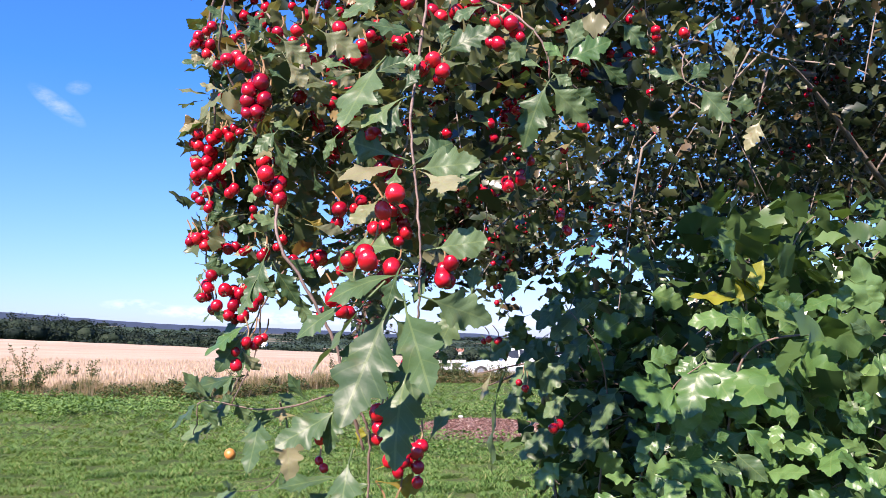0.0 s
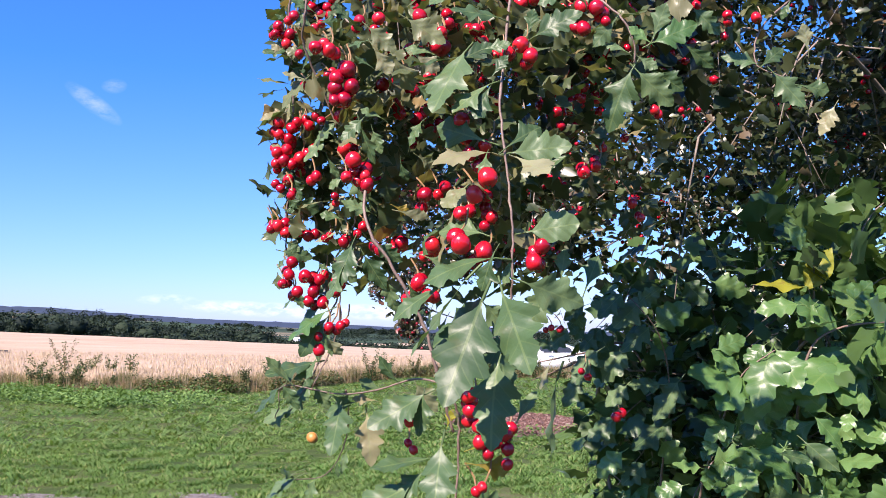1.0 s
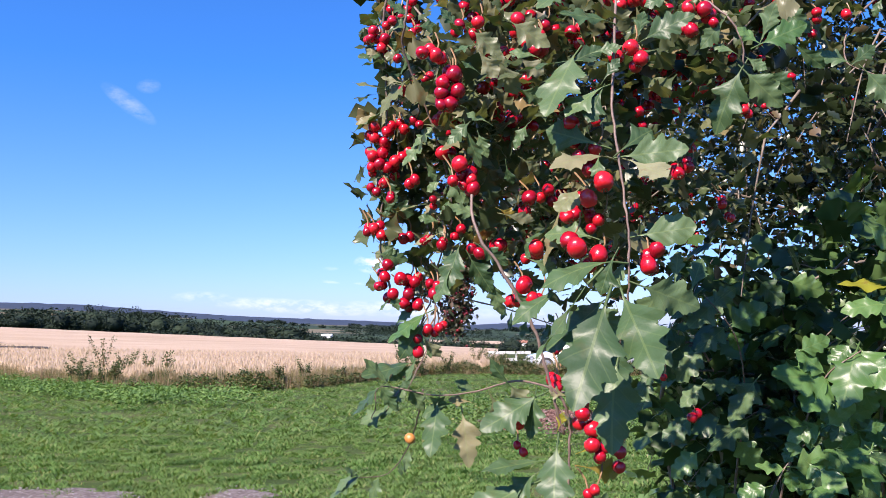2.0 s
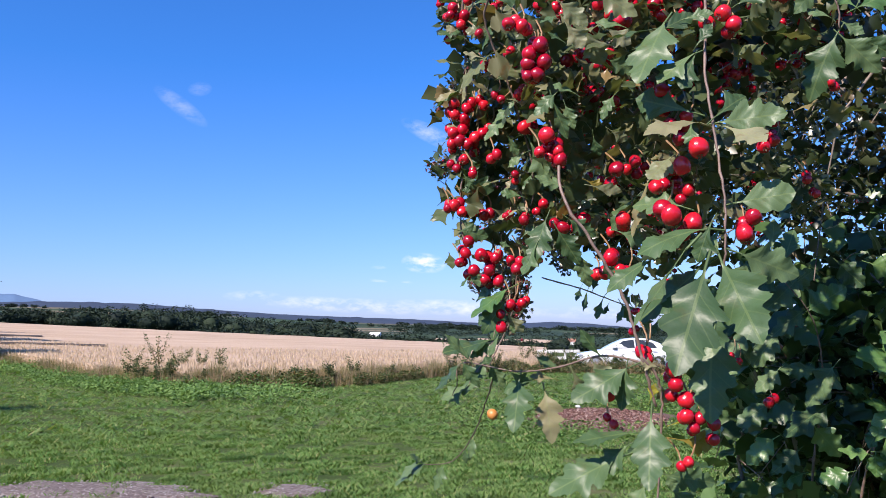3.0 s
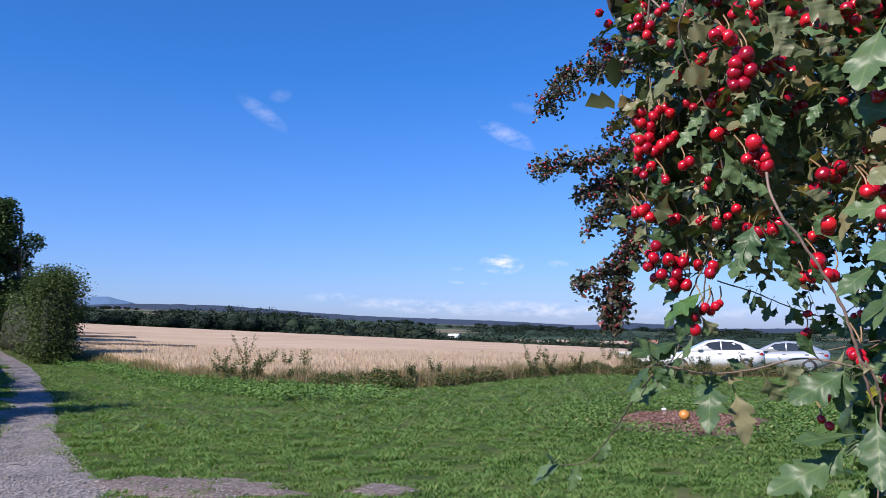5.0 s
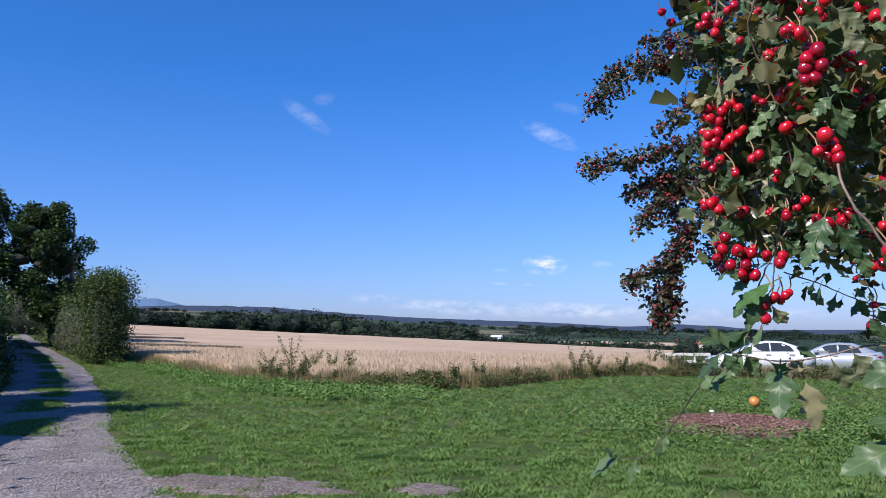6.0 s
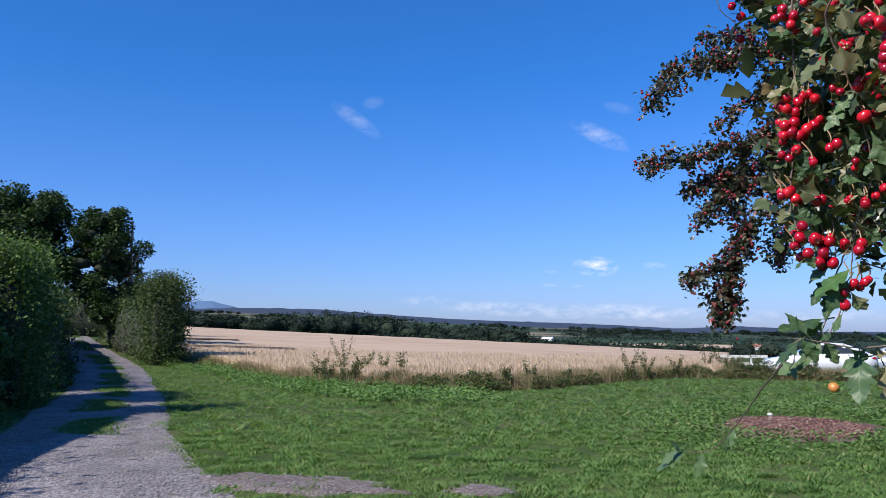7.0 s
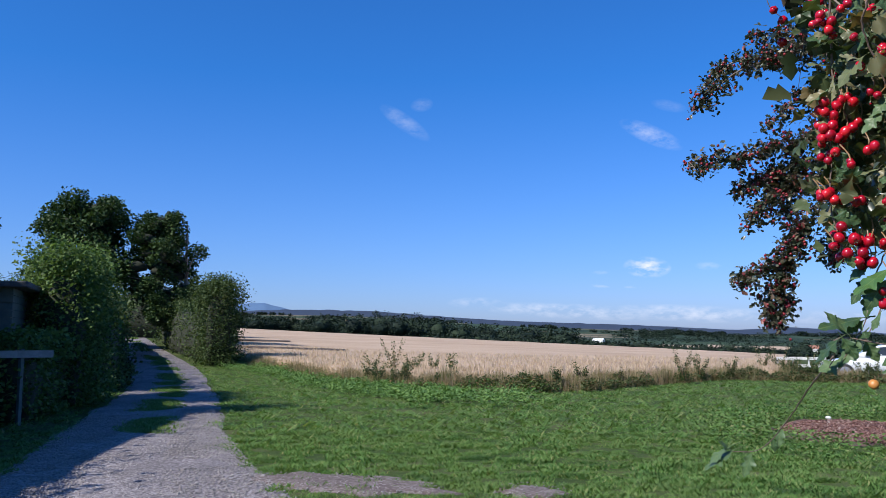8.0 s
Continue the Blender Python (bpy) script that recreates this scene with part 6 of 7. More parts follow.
berry(fruit_shoot_outer, (-0.156, 0.524, 1.684), 0.0039)
berry(fruit_shoot_outer, (-0.151, 0.525, 1.680), 0.0036)
berry(fruit_shoot_outer, (-0.160, 0.523, 1.682), 0.0030)
berry(fruit_shoot_outer, (-0.143, 0.527, 1.681), 0.0036)
berry(fruit_shoot_outer, (-0.137, 0.528, 1.678), 0.0036)
berry(fruit_shoot_outer, (-0.147, 0.528, 1.661), 0.0039)
berry(fruit_shoot_outer, (-0.149, 0.528, 1.653), 0.0036)
berry(fruit_shoot_outer, (-0.139, 0.531, 1.652), 0.0046)
berry(fruit_shoot_outer, (-0.130, 0.533, 1.650), 0.0039)
berry(fruit_shoot_outer, (-0.134, 0.533, 1.642), 0.0039)
berry(fruit_shoot_outer, (-0.144, 0.531, 1.642), 0.0039)
berry(fruit_shoot_outer, (-0.137, 0.533, 1.636), 0.0039)
berry(fruit_shoot_outer, (-0.128, 0.535, 1.635), 0.0039)
berry(fruit_shoot_outer, (-0.120, 0.535, 1.649), 0.0033)
berry(fruit_shoot_outer, (-0.153, 0.528, 1.647), 0.0033)
berry(fruit_shoot, (-0.109, 0.498, 1.728), 0.0047)
berry(fruit_shoot, (-0.126, 0.497, 1.711), 0.0034)
berry(fruit_shoot, (-0.115, 0.500, 1.699), 0.0025)
berry(fruit_shoot, (-0.110, 0.504, 1.671), 0.0034)
berry(fruit_shoot, (-0.115, 0.506, 1.641), 0.0037)
berry(fruit_shoot, (-0.112, 0.509, 1.620), 0.0031)
berry(fruit_shoot, (-0.119, 0.507, 1.619), 0.0031)
berry(fruit_shoot, (-0.125, 0.507, 1.613), 0.0031)
berry(fruit_shoot, (-0.125, 0.508, 1.605), 0.0037)
berry(fruit_shoot, (-0.098, 0.505, 1.681), 0.0034)
berry(fruit_shoot, (-0.136, 0.487, 1.785), 0.0028)
berry(fruit_shoot, (-0.119, 0.492, 1.773), 0.0031)
berry(fruit_shoot, (-0.115, 0.493, 1.768), 0.0028)
berry(fruit_shoot, (-0.104, 0.497, 1.754), 0.0037)
berry(fruit_shoot, (-0.112, 0.496, 1.748), 0.0037)
berry(fruit_shoot, (-0.123, 0.494, 1.745), 0.0028)
berry(fruit_shoot, (-0.133, 0.490, 1.766), 0.0028)
berry(fruit_shoot, (-0.127, 0.487, 1.801), 0.0028)
berry(fruit_shoot, (-0.139, 0.484, 1.808), 0.0031)
berry(fruit_shoot, (-0.102, 0.497, 1.750), 0.0028)
berry(fruit_shoot, (-0.141, 0.495, 1.699), 0.0028)
berry(fruit_shoot, (-0.121, 0.501, 1.673), 0.0025)
berry(fruit_shoot_inner, (-0.115, 0.431, 1.769), 0.0038)
berry(fruit_shoot_inner, (-0.108, 0.433, 1.768), 0.0038)
berry(fruit_shoot_inner, (-0.098, 0.436, 1.758), 0.0047)
berry(fruit_shoot_inner, (-0.104, 0.435, 1.753), 0.0041)
berry(fruit_shoot_inner, (-0.105, 0.436, 1.748), 0.0038)
berry(fruit_shoot_inner, (-0.096, 0.437, 1.749), 0.0044)
berry(fruit_shoot_inner, (-0.100, 0.437, 1.742), 0.0041)
berry(fruit_shoot_inner, (-0.105, 0.436, 1.741), 0.0033)
berry(fruit_shoot_inner, (-0.073, 0.481, 1.767), 0.0045)
berry(fruit_shoot_inner, (-0.066, 0.483, 1.760), 0.0045)
berry(fruit_shoot_inner, (-0.075, 0.482, 1.752), 0.0045)
berry(fruit_shoot_inner, (-0.057, 0.504, 1.775), 0.0043)
berry(fruit_shoot_inner, (-0.083, 0.470, 1.760), 0.0041)
berry(fruit_shoot_inner, (-0.095, 0.441, 1.709), 0.0047)
berry(fruit_shoot_inner, (-0.099, 0.442, 1.700), 0.0033)
berry(fruit_shoot_inner, (-0.088, 0.444, 1.696), 0.0038)
berry(fruit_shoot_inner, (-0.066, 0.515, 1.751), 0.0044)
berry(fruit_shoot_inner, (-0.058, 0.528, 1.747), 0.0042)
berry(fruit_shoot_inner, (-0.068, 0.526, 1.743), 0.0042)
berry(fruit_shoot_inner, (-0.048, 0.538, 1.764), 0.0046)
berry(fruit_shoot_inner, (-0.042, 0.495, 1.696), 0.0036)
berry(fruit_shoot_inner, (-0.028, 0.457, 1.692), 0.0041)
berry(fruit_shoot_inner, (-0.029, 0.467, 1.689), 0.0034)
berry(fruit_shoot_inner, (-0.023, 0.469, 1.687), 0.0036)
berry(fruit_shoot_inner, (-0.020, 0.460, 1.679), 0.0033)
berry(fruit_shoot_inner, (-0.053, 0.465, 1.665), 0.0045)
berry(fruit_shoot_inner, (-0.054, 0.475, 1.661), 0.0034)
berry(fruit_shoot_inner, (-0.089, 0.444, 1.701), 0.0033)
berry(fruit_shoot_inner, (-0.097, 0.473, 1.800), 0.0036)
berry(fruit_shoot_inner, (-0.086, 0.475, 1.802), 0.0039)
berry(fruit_shoot_inner, (-0.047, 0.533, 1.816), 0.0039)
berry(fruit_shoot_inner, (-0.028, 0.507, 1.806), 0.0043)
berry(fruit_shoot_inner, (-0.023, 0.509, 1.799), 0.0037)
berry(fruit_shoot_inner, (-0.015, 0.541, 1.801), 0.0039)
berry(fruit_shoot_inner, (-0.085, 0.496, 1.798), 0.0037)
berry(fruit_shoot_inner, (-0.071, 0.520, 1.798), 0.0042)
berry(fruit_shoot_inner, (-0.104, 0.478, 1.736), 0.0036)
leaf(fruit_shoot, (-0.127, 0.488, 1.798), (-0.118, 0.490, 1.787), 20, "fan", M_LEAF)
leaf(fruit_shoot, (-0.129, 0.488, 1.791), (-0.134, 0.488, 1.775), 30, "lobed", M_LEAF)
leaf(fruit_shoot, (-0.132, 0.488, 1.785), (-0.144, 0.485, 1.787), -20, "fan", M_LEAF_PALE)
leaf(fruit_shoot, (-0.133, 0.489, 1.770), (-0.146, 0.486, 1.773), 20, "fan", M_LEAF_PALE)
leaf(fruit_shoot, (-0.129, 0.490, 1.773), (-0.150, 0.487, 1.756), 30, "lobed", M_LEAF_PALE)
leaf(fruit_shoot, (-0.123, 0.492, 1.759), (-0.105, 0.495, 1.770), 20, "lobed", M_LEAF_PALE)
leaf(fruit_shoot, (-0.119, 0.494, 1.745), (-0.102, 0.498, 1.745), 30, "fan", M_LEAF_PALE)
leaf(fruit_shoot, (-0.114, 0.496, 1.745), (-0.127, 0.494, 1.731), 10, "lobed", M_LEAF)
leaf(fruit_shoot, (-0.120, 0.495, 1.736), (-0.134, 0.494, 1.720), 10, "lobed", M_LEAF)
leaf(fruit_shoot, (-0.104, 0.499, 1.734), (-0.097, 0.499, 1.745), 20, "lobed", M_LEAF)
leaf(fruit_shoot, (-0.106, 0.500, 1.720), (-0.094, 0.505, 1.696), 20, "fan", M_LEAF)
leaf(fruit_shoot, (-0.108, 0.500, 1.713), (-0.120, 0.498, 1.706), 10, "fan", M_LEAF)
leaf(fruit_shoot, (-0.105, 0.502, 1.699), (-0.110, 0.502, 1.689), 20, "lobed", M_LEAF)
leaf(fruit_shoot, (-0.110, 0.502, 1.685), (-0.124, 0.499, 1.689), 20, "fan", M_LEAF)
leaf(fruit_shoot, (-0.112, 0.503, 1.678), (-0.128, 0.500, 1.671), 30, "narrow", M_LEAF_PALE)
leaf(fruit_shoot, (-0.114, 0.504, 1.657), (-0.102, 0.508, 1.647), 20, "fan", M_LEAF)
leaf(fruit_shoot, (-0.118, 0.504, 1.654), (-0.125, 0.502, 1.657), 20, "fan", M_LEAF)
leaf(fruit_shoot, (-0.120, 0.506, 1.629), (-0.144, 0.503, 1.612), 30, "lobed", M_LEAF_GLOSS)
leaf(fruit_shoot, (-0.122, 0.506, 1.622), (-0.136, 0.506, 1.601), -20, "lobed", M_LEAF)
leaf(fruit_shoot, (-0.122, 0.507, 1.615), (-0.112, 0.511, 1.601), 30, "fan", M_LEAF_PALE)
leaf(fruit_shoot, (-0.120, 0.508, 1.608), (-0.117, 0.509, 1.601), 20, "small", M_LEAF)
leaf(fruit_shoot, (-0.126, 0.508, 1.601), (-0.133, 0.508, 1.587), 20, "narrow", M_LEAF)
leaf(fruit_shoot, (-0.127, 0.487, 1.801), (-0.139, 0.484, 1.810), 20, "fan", M_LEAF)
leaf(fruit_shoot, (-0.125, 0.487, 1.805), (-0.111, 0.490, 1.808), 20, "fan", M_LEAF)
leaf(fruit_shoot, (-0.128, 0.486, 1.812), (-0.142, 0.482, 1.819), 30, "lobed", M_LEAF)
leaf(fruit_shoot, (-0.103, 0.503, 1.696), (-0.093, 0.505, 1.691), 20, "small", M_LEAF)
leaf(fruit_shoot, (-0.122, 0.492, 1.763), (-0.136, 0.490, 1.759), 20, "narrow", M_LEAF_PALE)
leaf(fruit_shoot, (-0.120, 0.496, 1.724), (-0.113, 0.499, 1.710), 30, "narrow", M_LEAF)
leaf(fruit_shoot, (-0.111, 0.505, 1.661), (-0.104, 0.505, 1.668), 20, "small", M_LEAF)
leaf(fruit_shoot, (-0.122, 0.499, 1.696), (-0.138, 0.496, 1.692), 40, "narrow", M_LEAF_PALE)
leaf(fruit_shoot_outer, (-0.148, 0.514, 1.798), (-0.165, 0.511, 1.794), 20, "lobed", M_LEAF)
leaf(fruit_shoot_outer, (-0.147, 0.515, 1.792), (-0.159, 0.511, 1.801), 20, "fan", M_LEAF_PALE)
leaf(fruit_shoot_outer, (-0.147, 0.516, 1.775), (-0.169, 0.512, 1.779), 40, "narrow", M_LEAF_PALE)
leaf(fruit_shoot_outer, (-0.148, 0.517, 1.768), (-0.151, 0.518, 1.749), 20, "narrow", M_LEAF_PALE)
leaf(fruit_shoot_outer, (-0.149, 0.518, 1.757), (-0.167, 0.514, 1.755), 20, "lobed", M_LEAF_PALE)
leaf(fruit_shoot_outer, (-0.150, 0.517, 1.760), (-0.169, 0.515, 1.747), 50, "lobed", M_LEAF)
leaf(fruit_shoot_outer, (-0.148, 0.522, 1.716), (-0.141, 0.525, 1.701), 20, "lobed", M_LEAF)
leaf(fruit_shoot_outer, (-0.150, 0.523, 1.705), (-0.143, 0.525, 1.695), 10, "fan", M_LEAF)
leaf(fruit_shoot_outer, (-0.148, 0.524, 1.701), (-0.130, 0.528, 1.694), 20, "fan", M_LEAF)
leaf(fruit_shoot_outer, (-0.152, 0.524, 1.694), (-0.145, 0.525, 1.694), 20, "small", M_LEAF)
leaf(fruit_shoot_outer, (-0.152, 0.526, 1.675), (-0.142, 0.528, 1.668), 20, "fan", M_LEAF)
leaf(fruit_shoot_outer, (-0.153, 0.526, 1.668), (-0.134, 0.530, 1.664), 20, "lobed", M_LEAF)
leaf(fruit_shoot_outer, (-0.151, 0.527, 1.664), (-0.156, 0.527, 1.657), 20, "small", M_LEAF)
leaf(fruit_shoot_outer, (-0.146, 0.530, 1.645), (-0.140, 0.532, 1.631), 20, "small", M_LEAF)
leaf(fruit_shoot_outer, (-0.149, 0.512, 1.816), (-0.157, 0.510, 1.820), 20, "small", M_LEAF)
leaf(fruit_shoot_outer, (-0.148, 0.513, 1.809), (-0.139, 0.516, 1.798), 20, "lobed", M_LEAF)
leaf(fruit_shoot_outer, (-0.147, 0.515, 1.786), (-0.136, 0.518, 1.779), 10, "lobed", M_LEAF)
leaf(fruit_shoot_outer, (-0.151, 0.520, 1.734), (-0.160, 0.518, 1.736), 20, "small", M_LEAF_PALE)
leaf(fruit_shoot_outer, (-0.152, 0.521, 1.720), (-0.146, 0.523, 1.716), 20, "small", M_LEAF)
leaf(fruit_shoot_outer, (-0.147, 0.530, 1.638), (-0.153, 0.530, 1.631), 30, "small", M_LEAF)
leaf(fruit_shoot_inner, (-0.086, 0.437, 1.775), (-0.098, 0.434, 1.772), 30, "fan", M_LEAF)
leaf(fruit_shoot_inner, (-0.087, 0.436, 1.782), (-0.072, 0.440, 1.769), 10, "lobed", M_LEAF_PALE)
leaf(fruit_shoot_inner, (-0.085, 0.437, 1.772), (-0.074, 0.441, 1.757), 30, "fan", M_LEAF_PALE)
leaf(fruit_shoot_inner, (-0.075, 0.439, 1.769), (-0.064, 0.444, 1.748), 10, "fan", M_LEAF_PALE)
leaf(fruit_shoot_inner, (-0.066, 0.440, 1.788), (-0.045, 0.445, 1.775), 10, "lobed", M_LEAF_PALE)
leaf(fruit_shoot_inner, (-0.063, 0.442, 1.769), (-0.048, 0.446, 1.760), 20, "fan", M_LEAF_PALE)
leaf(fruit_shoot_inner, (-0.090, 0.440, 1.732), (-0.102, 0.439, 1.720), -20, "lobed", M_LEAF)
leaf(fruit_shoot_inner, (-0.085, 0.442, 1.726), (-0.080, 0.444, 1.713), 20, "lobed", M_LEAF)
leaf(fruit_shoot_inner, (-0.092, 0.440, 1.729), (-0.084, 0.444, 1.707), 30, "narrow", M_LEAF)
leaf(fruit_shoot_inner, (-0.070, 0.446, 1.710), (-0.068, 0.448, 1.698), 20, "fan", M_LEAF)
leaf(fruit_shoot_inner, (-0.061, 0.448, 1.713), (-0.051, 0.451, 1.707), 20, "fan", M_LEAF_PALE)
leaf(fruit_shoot_inner, (-0.086, 0.446, 1.681), (-0.102, 0.442, 1.687), 20, "lobed", M_LEAF)
leaf(fruit_shoot_inner, (-0.071, 0.449, 1.682), (-0.054, 0.453, 1.679), 30, "narrow", M_LEAF_PALE)
leaf(fruit_shoot_inner, (-0.074, 0.448, 1.685), (-0.065, 0.451, 1.681), 20, "fan", M_LEAF_GOLD)
leaf(fruit_shoot_inner, (-0.040, 0.455, 1.685), (-0.050, 0.456, 1.654), 40, "narrow", M_LEAF_PALE)
leaf(fruit_shoot_inner, (-0.038, 0.457, 1.673), (-0.027, 0.460, 1.664), 20, "fan", M_LEAF)
leaf(fruit_shoot_inner, (-0.096, 0.446, 1.664), (-0.104, 0.447, 1.639), 10, "lobed", M_LEAF)
leaf(fruit_shoot_inner, (-0.090, 0.448, 1.658), (-0.078, 0.452, 1.639), 20, "lobed", M_LEAF)
leaf(fruit_shoot_inner, (-0.084, 0.448, 1.664), (-0.069, 0.452, 1.654), 20, "lobed", M_LEAF)
leaf(fruit_shoot_inner, (-0.101, 0.446, 1.651), (-0.109, 0.446, 1.633), 20, "fan", M_LEAF)
leaf(fruit_shoot_inner, (-0.078, 0.452, 1.645), (-0.075, 0.454, 1.626), 20, "lobed", M_LEAF)
leaf(fruit_shoot_inner, (-0.066, 0.454, 1.642), (-0.060, 0.457, 1.630), 20, "small", M_LEAF)
leaf(fruit_shoot_inner, (-0.094, 0.438, 1.741), (-0.106, 0.436, 1.744), 20, "fan", M_LEAF)
leaf(fruit_shoot_inner, (-0.079, 0.442, 1.732), (-0.091, 0.439, 1.738), 30, "fan", M_LEAF)
leaf(fruit_shoot_inner, (-0.085, 0.438, 1.760), (-0.094, 0.436, 1.766), 30, "small", M_LEAF)
leaf(fruit_shoot_inner, (-0.061, 0.444, 1.751), (-0.045, 0.448, 1.744), 40, "lobed", M_LEAF)
leaf(fruit_shoot_inner, (-0.058, 0.447, 1.732), (-0.067, 0.446, 1.720), 20, "lobed", M_LEAF)
leaf(fruit_shoot_inner, (-0.051, 0.445, 1.769), (-0.066, 0.441, 1.775), 20, "fan", M_LEAF)
leaf(fruit_shoot_inner, (-0.045, 0.447, 1.757), (-0.033, 0.450, 1.751), 20, "lobed", M_LEAF)
leaf(fruit_shoot_inner, (-0.097, 0.434, 1.785), (-0.105, 0.431, 1.794), 20, "lobed", M_LEAF)
# the lower end of the near shoot
low_shoot = stem(hawthorn, [(-0.048, 0.433, 1.590), (-0.039, 0.436, 1.576), (-0.038, 0.438, 1.555), (-0.040, 0.440, 1.526), (-0.042, 0.443, 1.497)], 0.0017, 0.0010)
berry(low_shoot, (-0.033, 0.426, 1.584), 0.0045)
berry(low_shoot, (-0.032, 0.427, 1.576), 0.0040)
berry(low_shoot, (-0.027, 0.429, 1.568), 0.0043)
berry(low_shoot, (-0.027, 0.429, 1.560), 0.0038)
berry(low_shoot, (-0.020, 0.431, 1.559), 0.0033)
berry(low_shoot, (-0.014, 0.432, 1.564), 0.0040)
berry(low_shoot, (-0.013, 0.433, 1.556), 0.0035)
berry(low_shoot, (-0.044, 0.444, 1.588), 0.0034)
berry(low_shoot, (-0.064, 0.442, 1.569), 0.0032)
berry(low_shoot, (-0.026, 0.432, 1.537), 0.0028)
berry(low_shoot, (-0.062, 0.443, 1.554), 0.0024)
berry(low_shoot, (-0.046, 0.453, 1.591), 0.0032)
berry(low_shoot, (-0.023, 0.431, 1.554), 0.0030)
berry(low_shoot, (-0.013, 0.434, 1.548), 0.0030)
leaf(low_shoot, (-0.055, 0.432, 1.584), (-0.084, 0.427, 1.566), 20, "lobed", M_LEAF)
leaf(low_shoot, (-0.056, 0.431, 1.584), (-0.059, 0.433, 1.562), 10, "lobed", M_LEAF)
leaf(low_shoot, (-0.046, 0.415, 1.561), (-0.050, 0.397, 1.529), 5, "lobed", M_LEAF)
leaf(low_shoot, (-0.051, 0.436, 1.551), (-0.084, 0.429, 1.547), 40, "narrow", M_LEAF)
leaf(low_shoot, (-0.056, 0.436, 1.544), (-0.076, 0.433, 1.529), 20, "lobed", M_LEAF)
leaf(low_shoot, (-0.061, 0.435, 1.538), (-0.097, 0.429, 1.521), 20, "lobed", M_LEAF)
leaf(low_shoot, (-0.036, 0.439, 1.547), (-0.056, 0.436, 1.544), 30, "narrow", M_LEAF)
leaf(low_shoot, (-0.030, 0.441, 1.547), (-0.010, 0.445, 1.544), 20, "fan", M_LEAF_GOLD)
leaf(low_shoot, (-0.032, 0.439, 1.555), (-0.018, 0.442, 1.560), 20, "small", M_LEAF_GOLD)
leaf(low_shoot, (-0.042, 0.435, 1.576), (-0.034, 0.438, 1.566), 20, "fan", M_LEAF_PALE)
leaf(low_shoot, (-0.039, 0.435, 1.584), (-0.049, 0.433, 1.587), 20, "fan", M_LEAF_PALE)
leaf(low_shoot, (-0.044, 0.436, 1.567), (-0.041, 0.435, 1.576), 20, "small", M_LEAF_GOLD)
leaf(low_shoot, (-0.036, 0.441, 1.529), (-0.030, 0.443, 1.520), 20, "lobed", M_LEAF)
leaf(low_shoot, (-0.026, 0.436, 1.596), (-0.031, 0.434, 1.613), 20, "lobed", M_LEAF)
leaf(low_shoot, (-0.036, 0.441, 1.529), (-0.010, 0.447, 1.524), 20, "lobed", M_LEAF)
leaf(low_shoot, (-0.047, 0.439, 1.524), (-0.056, 0.439, 1.506), 20, "lobed", M_LEAF)
leaf(low_shoot, (-0.069, 0.428, 1.590), (-0.080, 0.425, 1.602), -30, "small", M_LEAF)
leaf(low_shoot, (-0.025, 0.433, 1.631), (-0.008, 0.438, 1.613), 10, "lobed", M_LEAF)
leaf(low_shoot, (-0.033, 0.443, 1.521), (-0.016, 0.447, 1.506), 20, "lobed", M_LEAF)
# the low twig on the outside, with one unripe berry
low_twig = stem(hawthorn, [(-0.036, 0.466, 1.583), (-0.063, 0.501, 1.588), (-0.092, 0.517, 1.580), (-0.118, 0.532, 1.577), (-0.152, 0.535, 1.582), (-0.156, 0.536, 1.567), (-0.162, 0.546, 1.555)], 0.0014, 0.0006)
hanging_twig = stem(hawthorn, [(-0.101, 0.611, 1.642), (-0.068, 0.660, 1.635), (-0.035, 0.708, 1.625), (0.012, 0.771, 1.614)], 0.0012, 0.0008)
leaf(low_twig, (-0.152, 0.525, 1.582), (-0.169, 0.523, 1.564), 40, "lobed", M_LEAF)
leaf(low_twig, (-0.151, 0.525, 1.583), (-0.141, 0.528, 1.567), 10, "lobed", M_LEAF)
leaf(low_twig, (-0.115, 0.533, 1.572), (-0.118, 0.515, 1.540), 15, "lobed", M_LEAF)
leaf(low_twig, (-0.099, 0.537, 1.564), (-0.094, 0.521, 1.536), -20, "lobed", M_LEAF_PALE)
leaf(low_twig, (-0.104, 0.536, 1.572), (-0.126, 0.532, 1.568), 30, "fan", M_LEAF)
leaf(low_twig, (-0.122, 0.531, 1.577), (-0.109, 0.535, 1.568), 30, "fan", M_LEAF)
leaf(low_twig, (-0.090, 0.538, 1.579), (-0.104, 0.534, 1.586), 20, "small", M_LEAF)
leaf(low_twig, (-0.082, 0.539, 1.579), (-0.072, 0.544, 1.557), 30, "fan", M_LEAF_PALE)
leaf(low_twig, (-0.145, 0.526, 1.583), (-0.161, 0.521, 1.601), 50, "narrow", M_LEAF)
leaf(low_twig, (-0.154, 0.525, 1.579), (-0.162, 0.524, 1.568), 50, "narrow", M_LEAF)
leaf(low_twig, (-0.140, 0.527, 1.581), (-0.132, 0.528, 1.586), 20, "small", M_LEAF)
leaf(low_twig, (-0.093, 0.538, 1.572), (-0.108, 0.535, 1.575), 30, "fan", M_LEAF_PALE)
leaf(low_twig, (-0.068, 0.542, 1.583), (-0.054, 0.547, 1.564), 20, "lobed", M_LEAF_PALE)
berry(low_twig, (-0.132, 0.527, 1.550), 0.0034, M_BERRY_ORANGE, 0)
berry(hanging_twig, (-0.031, 0.671, 1.602), 0.0032)
berry(hanging_twig, (-0.029, 0.670, 1.618), 0.0028)
leaf(hanging_twig, (-0.034, 0.688, 1.624), (-0.042, 0.688, 1.609), 30, "small", M_LEAF)
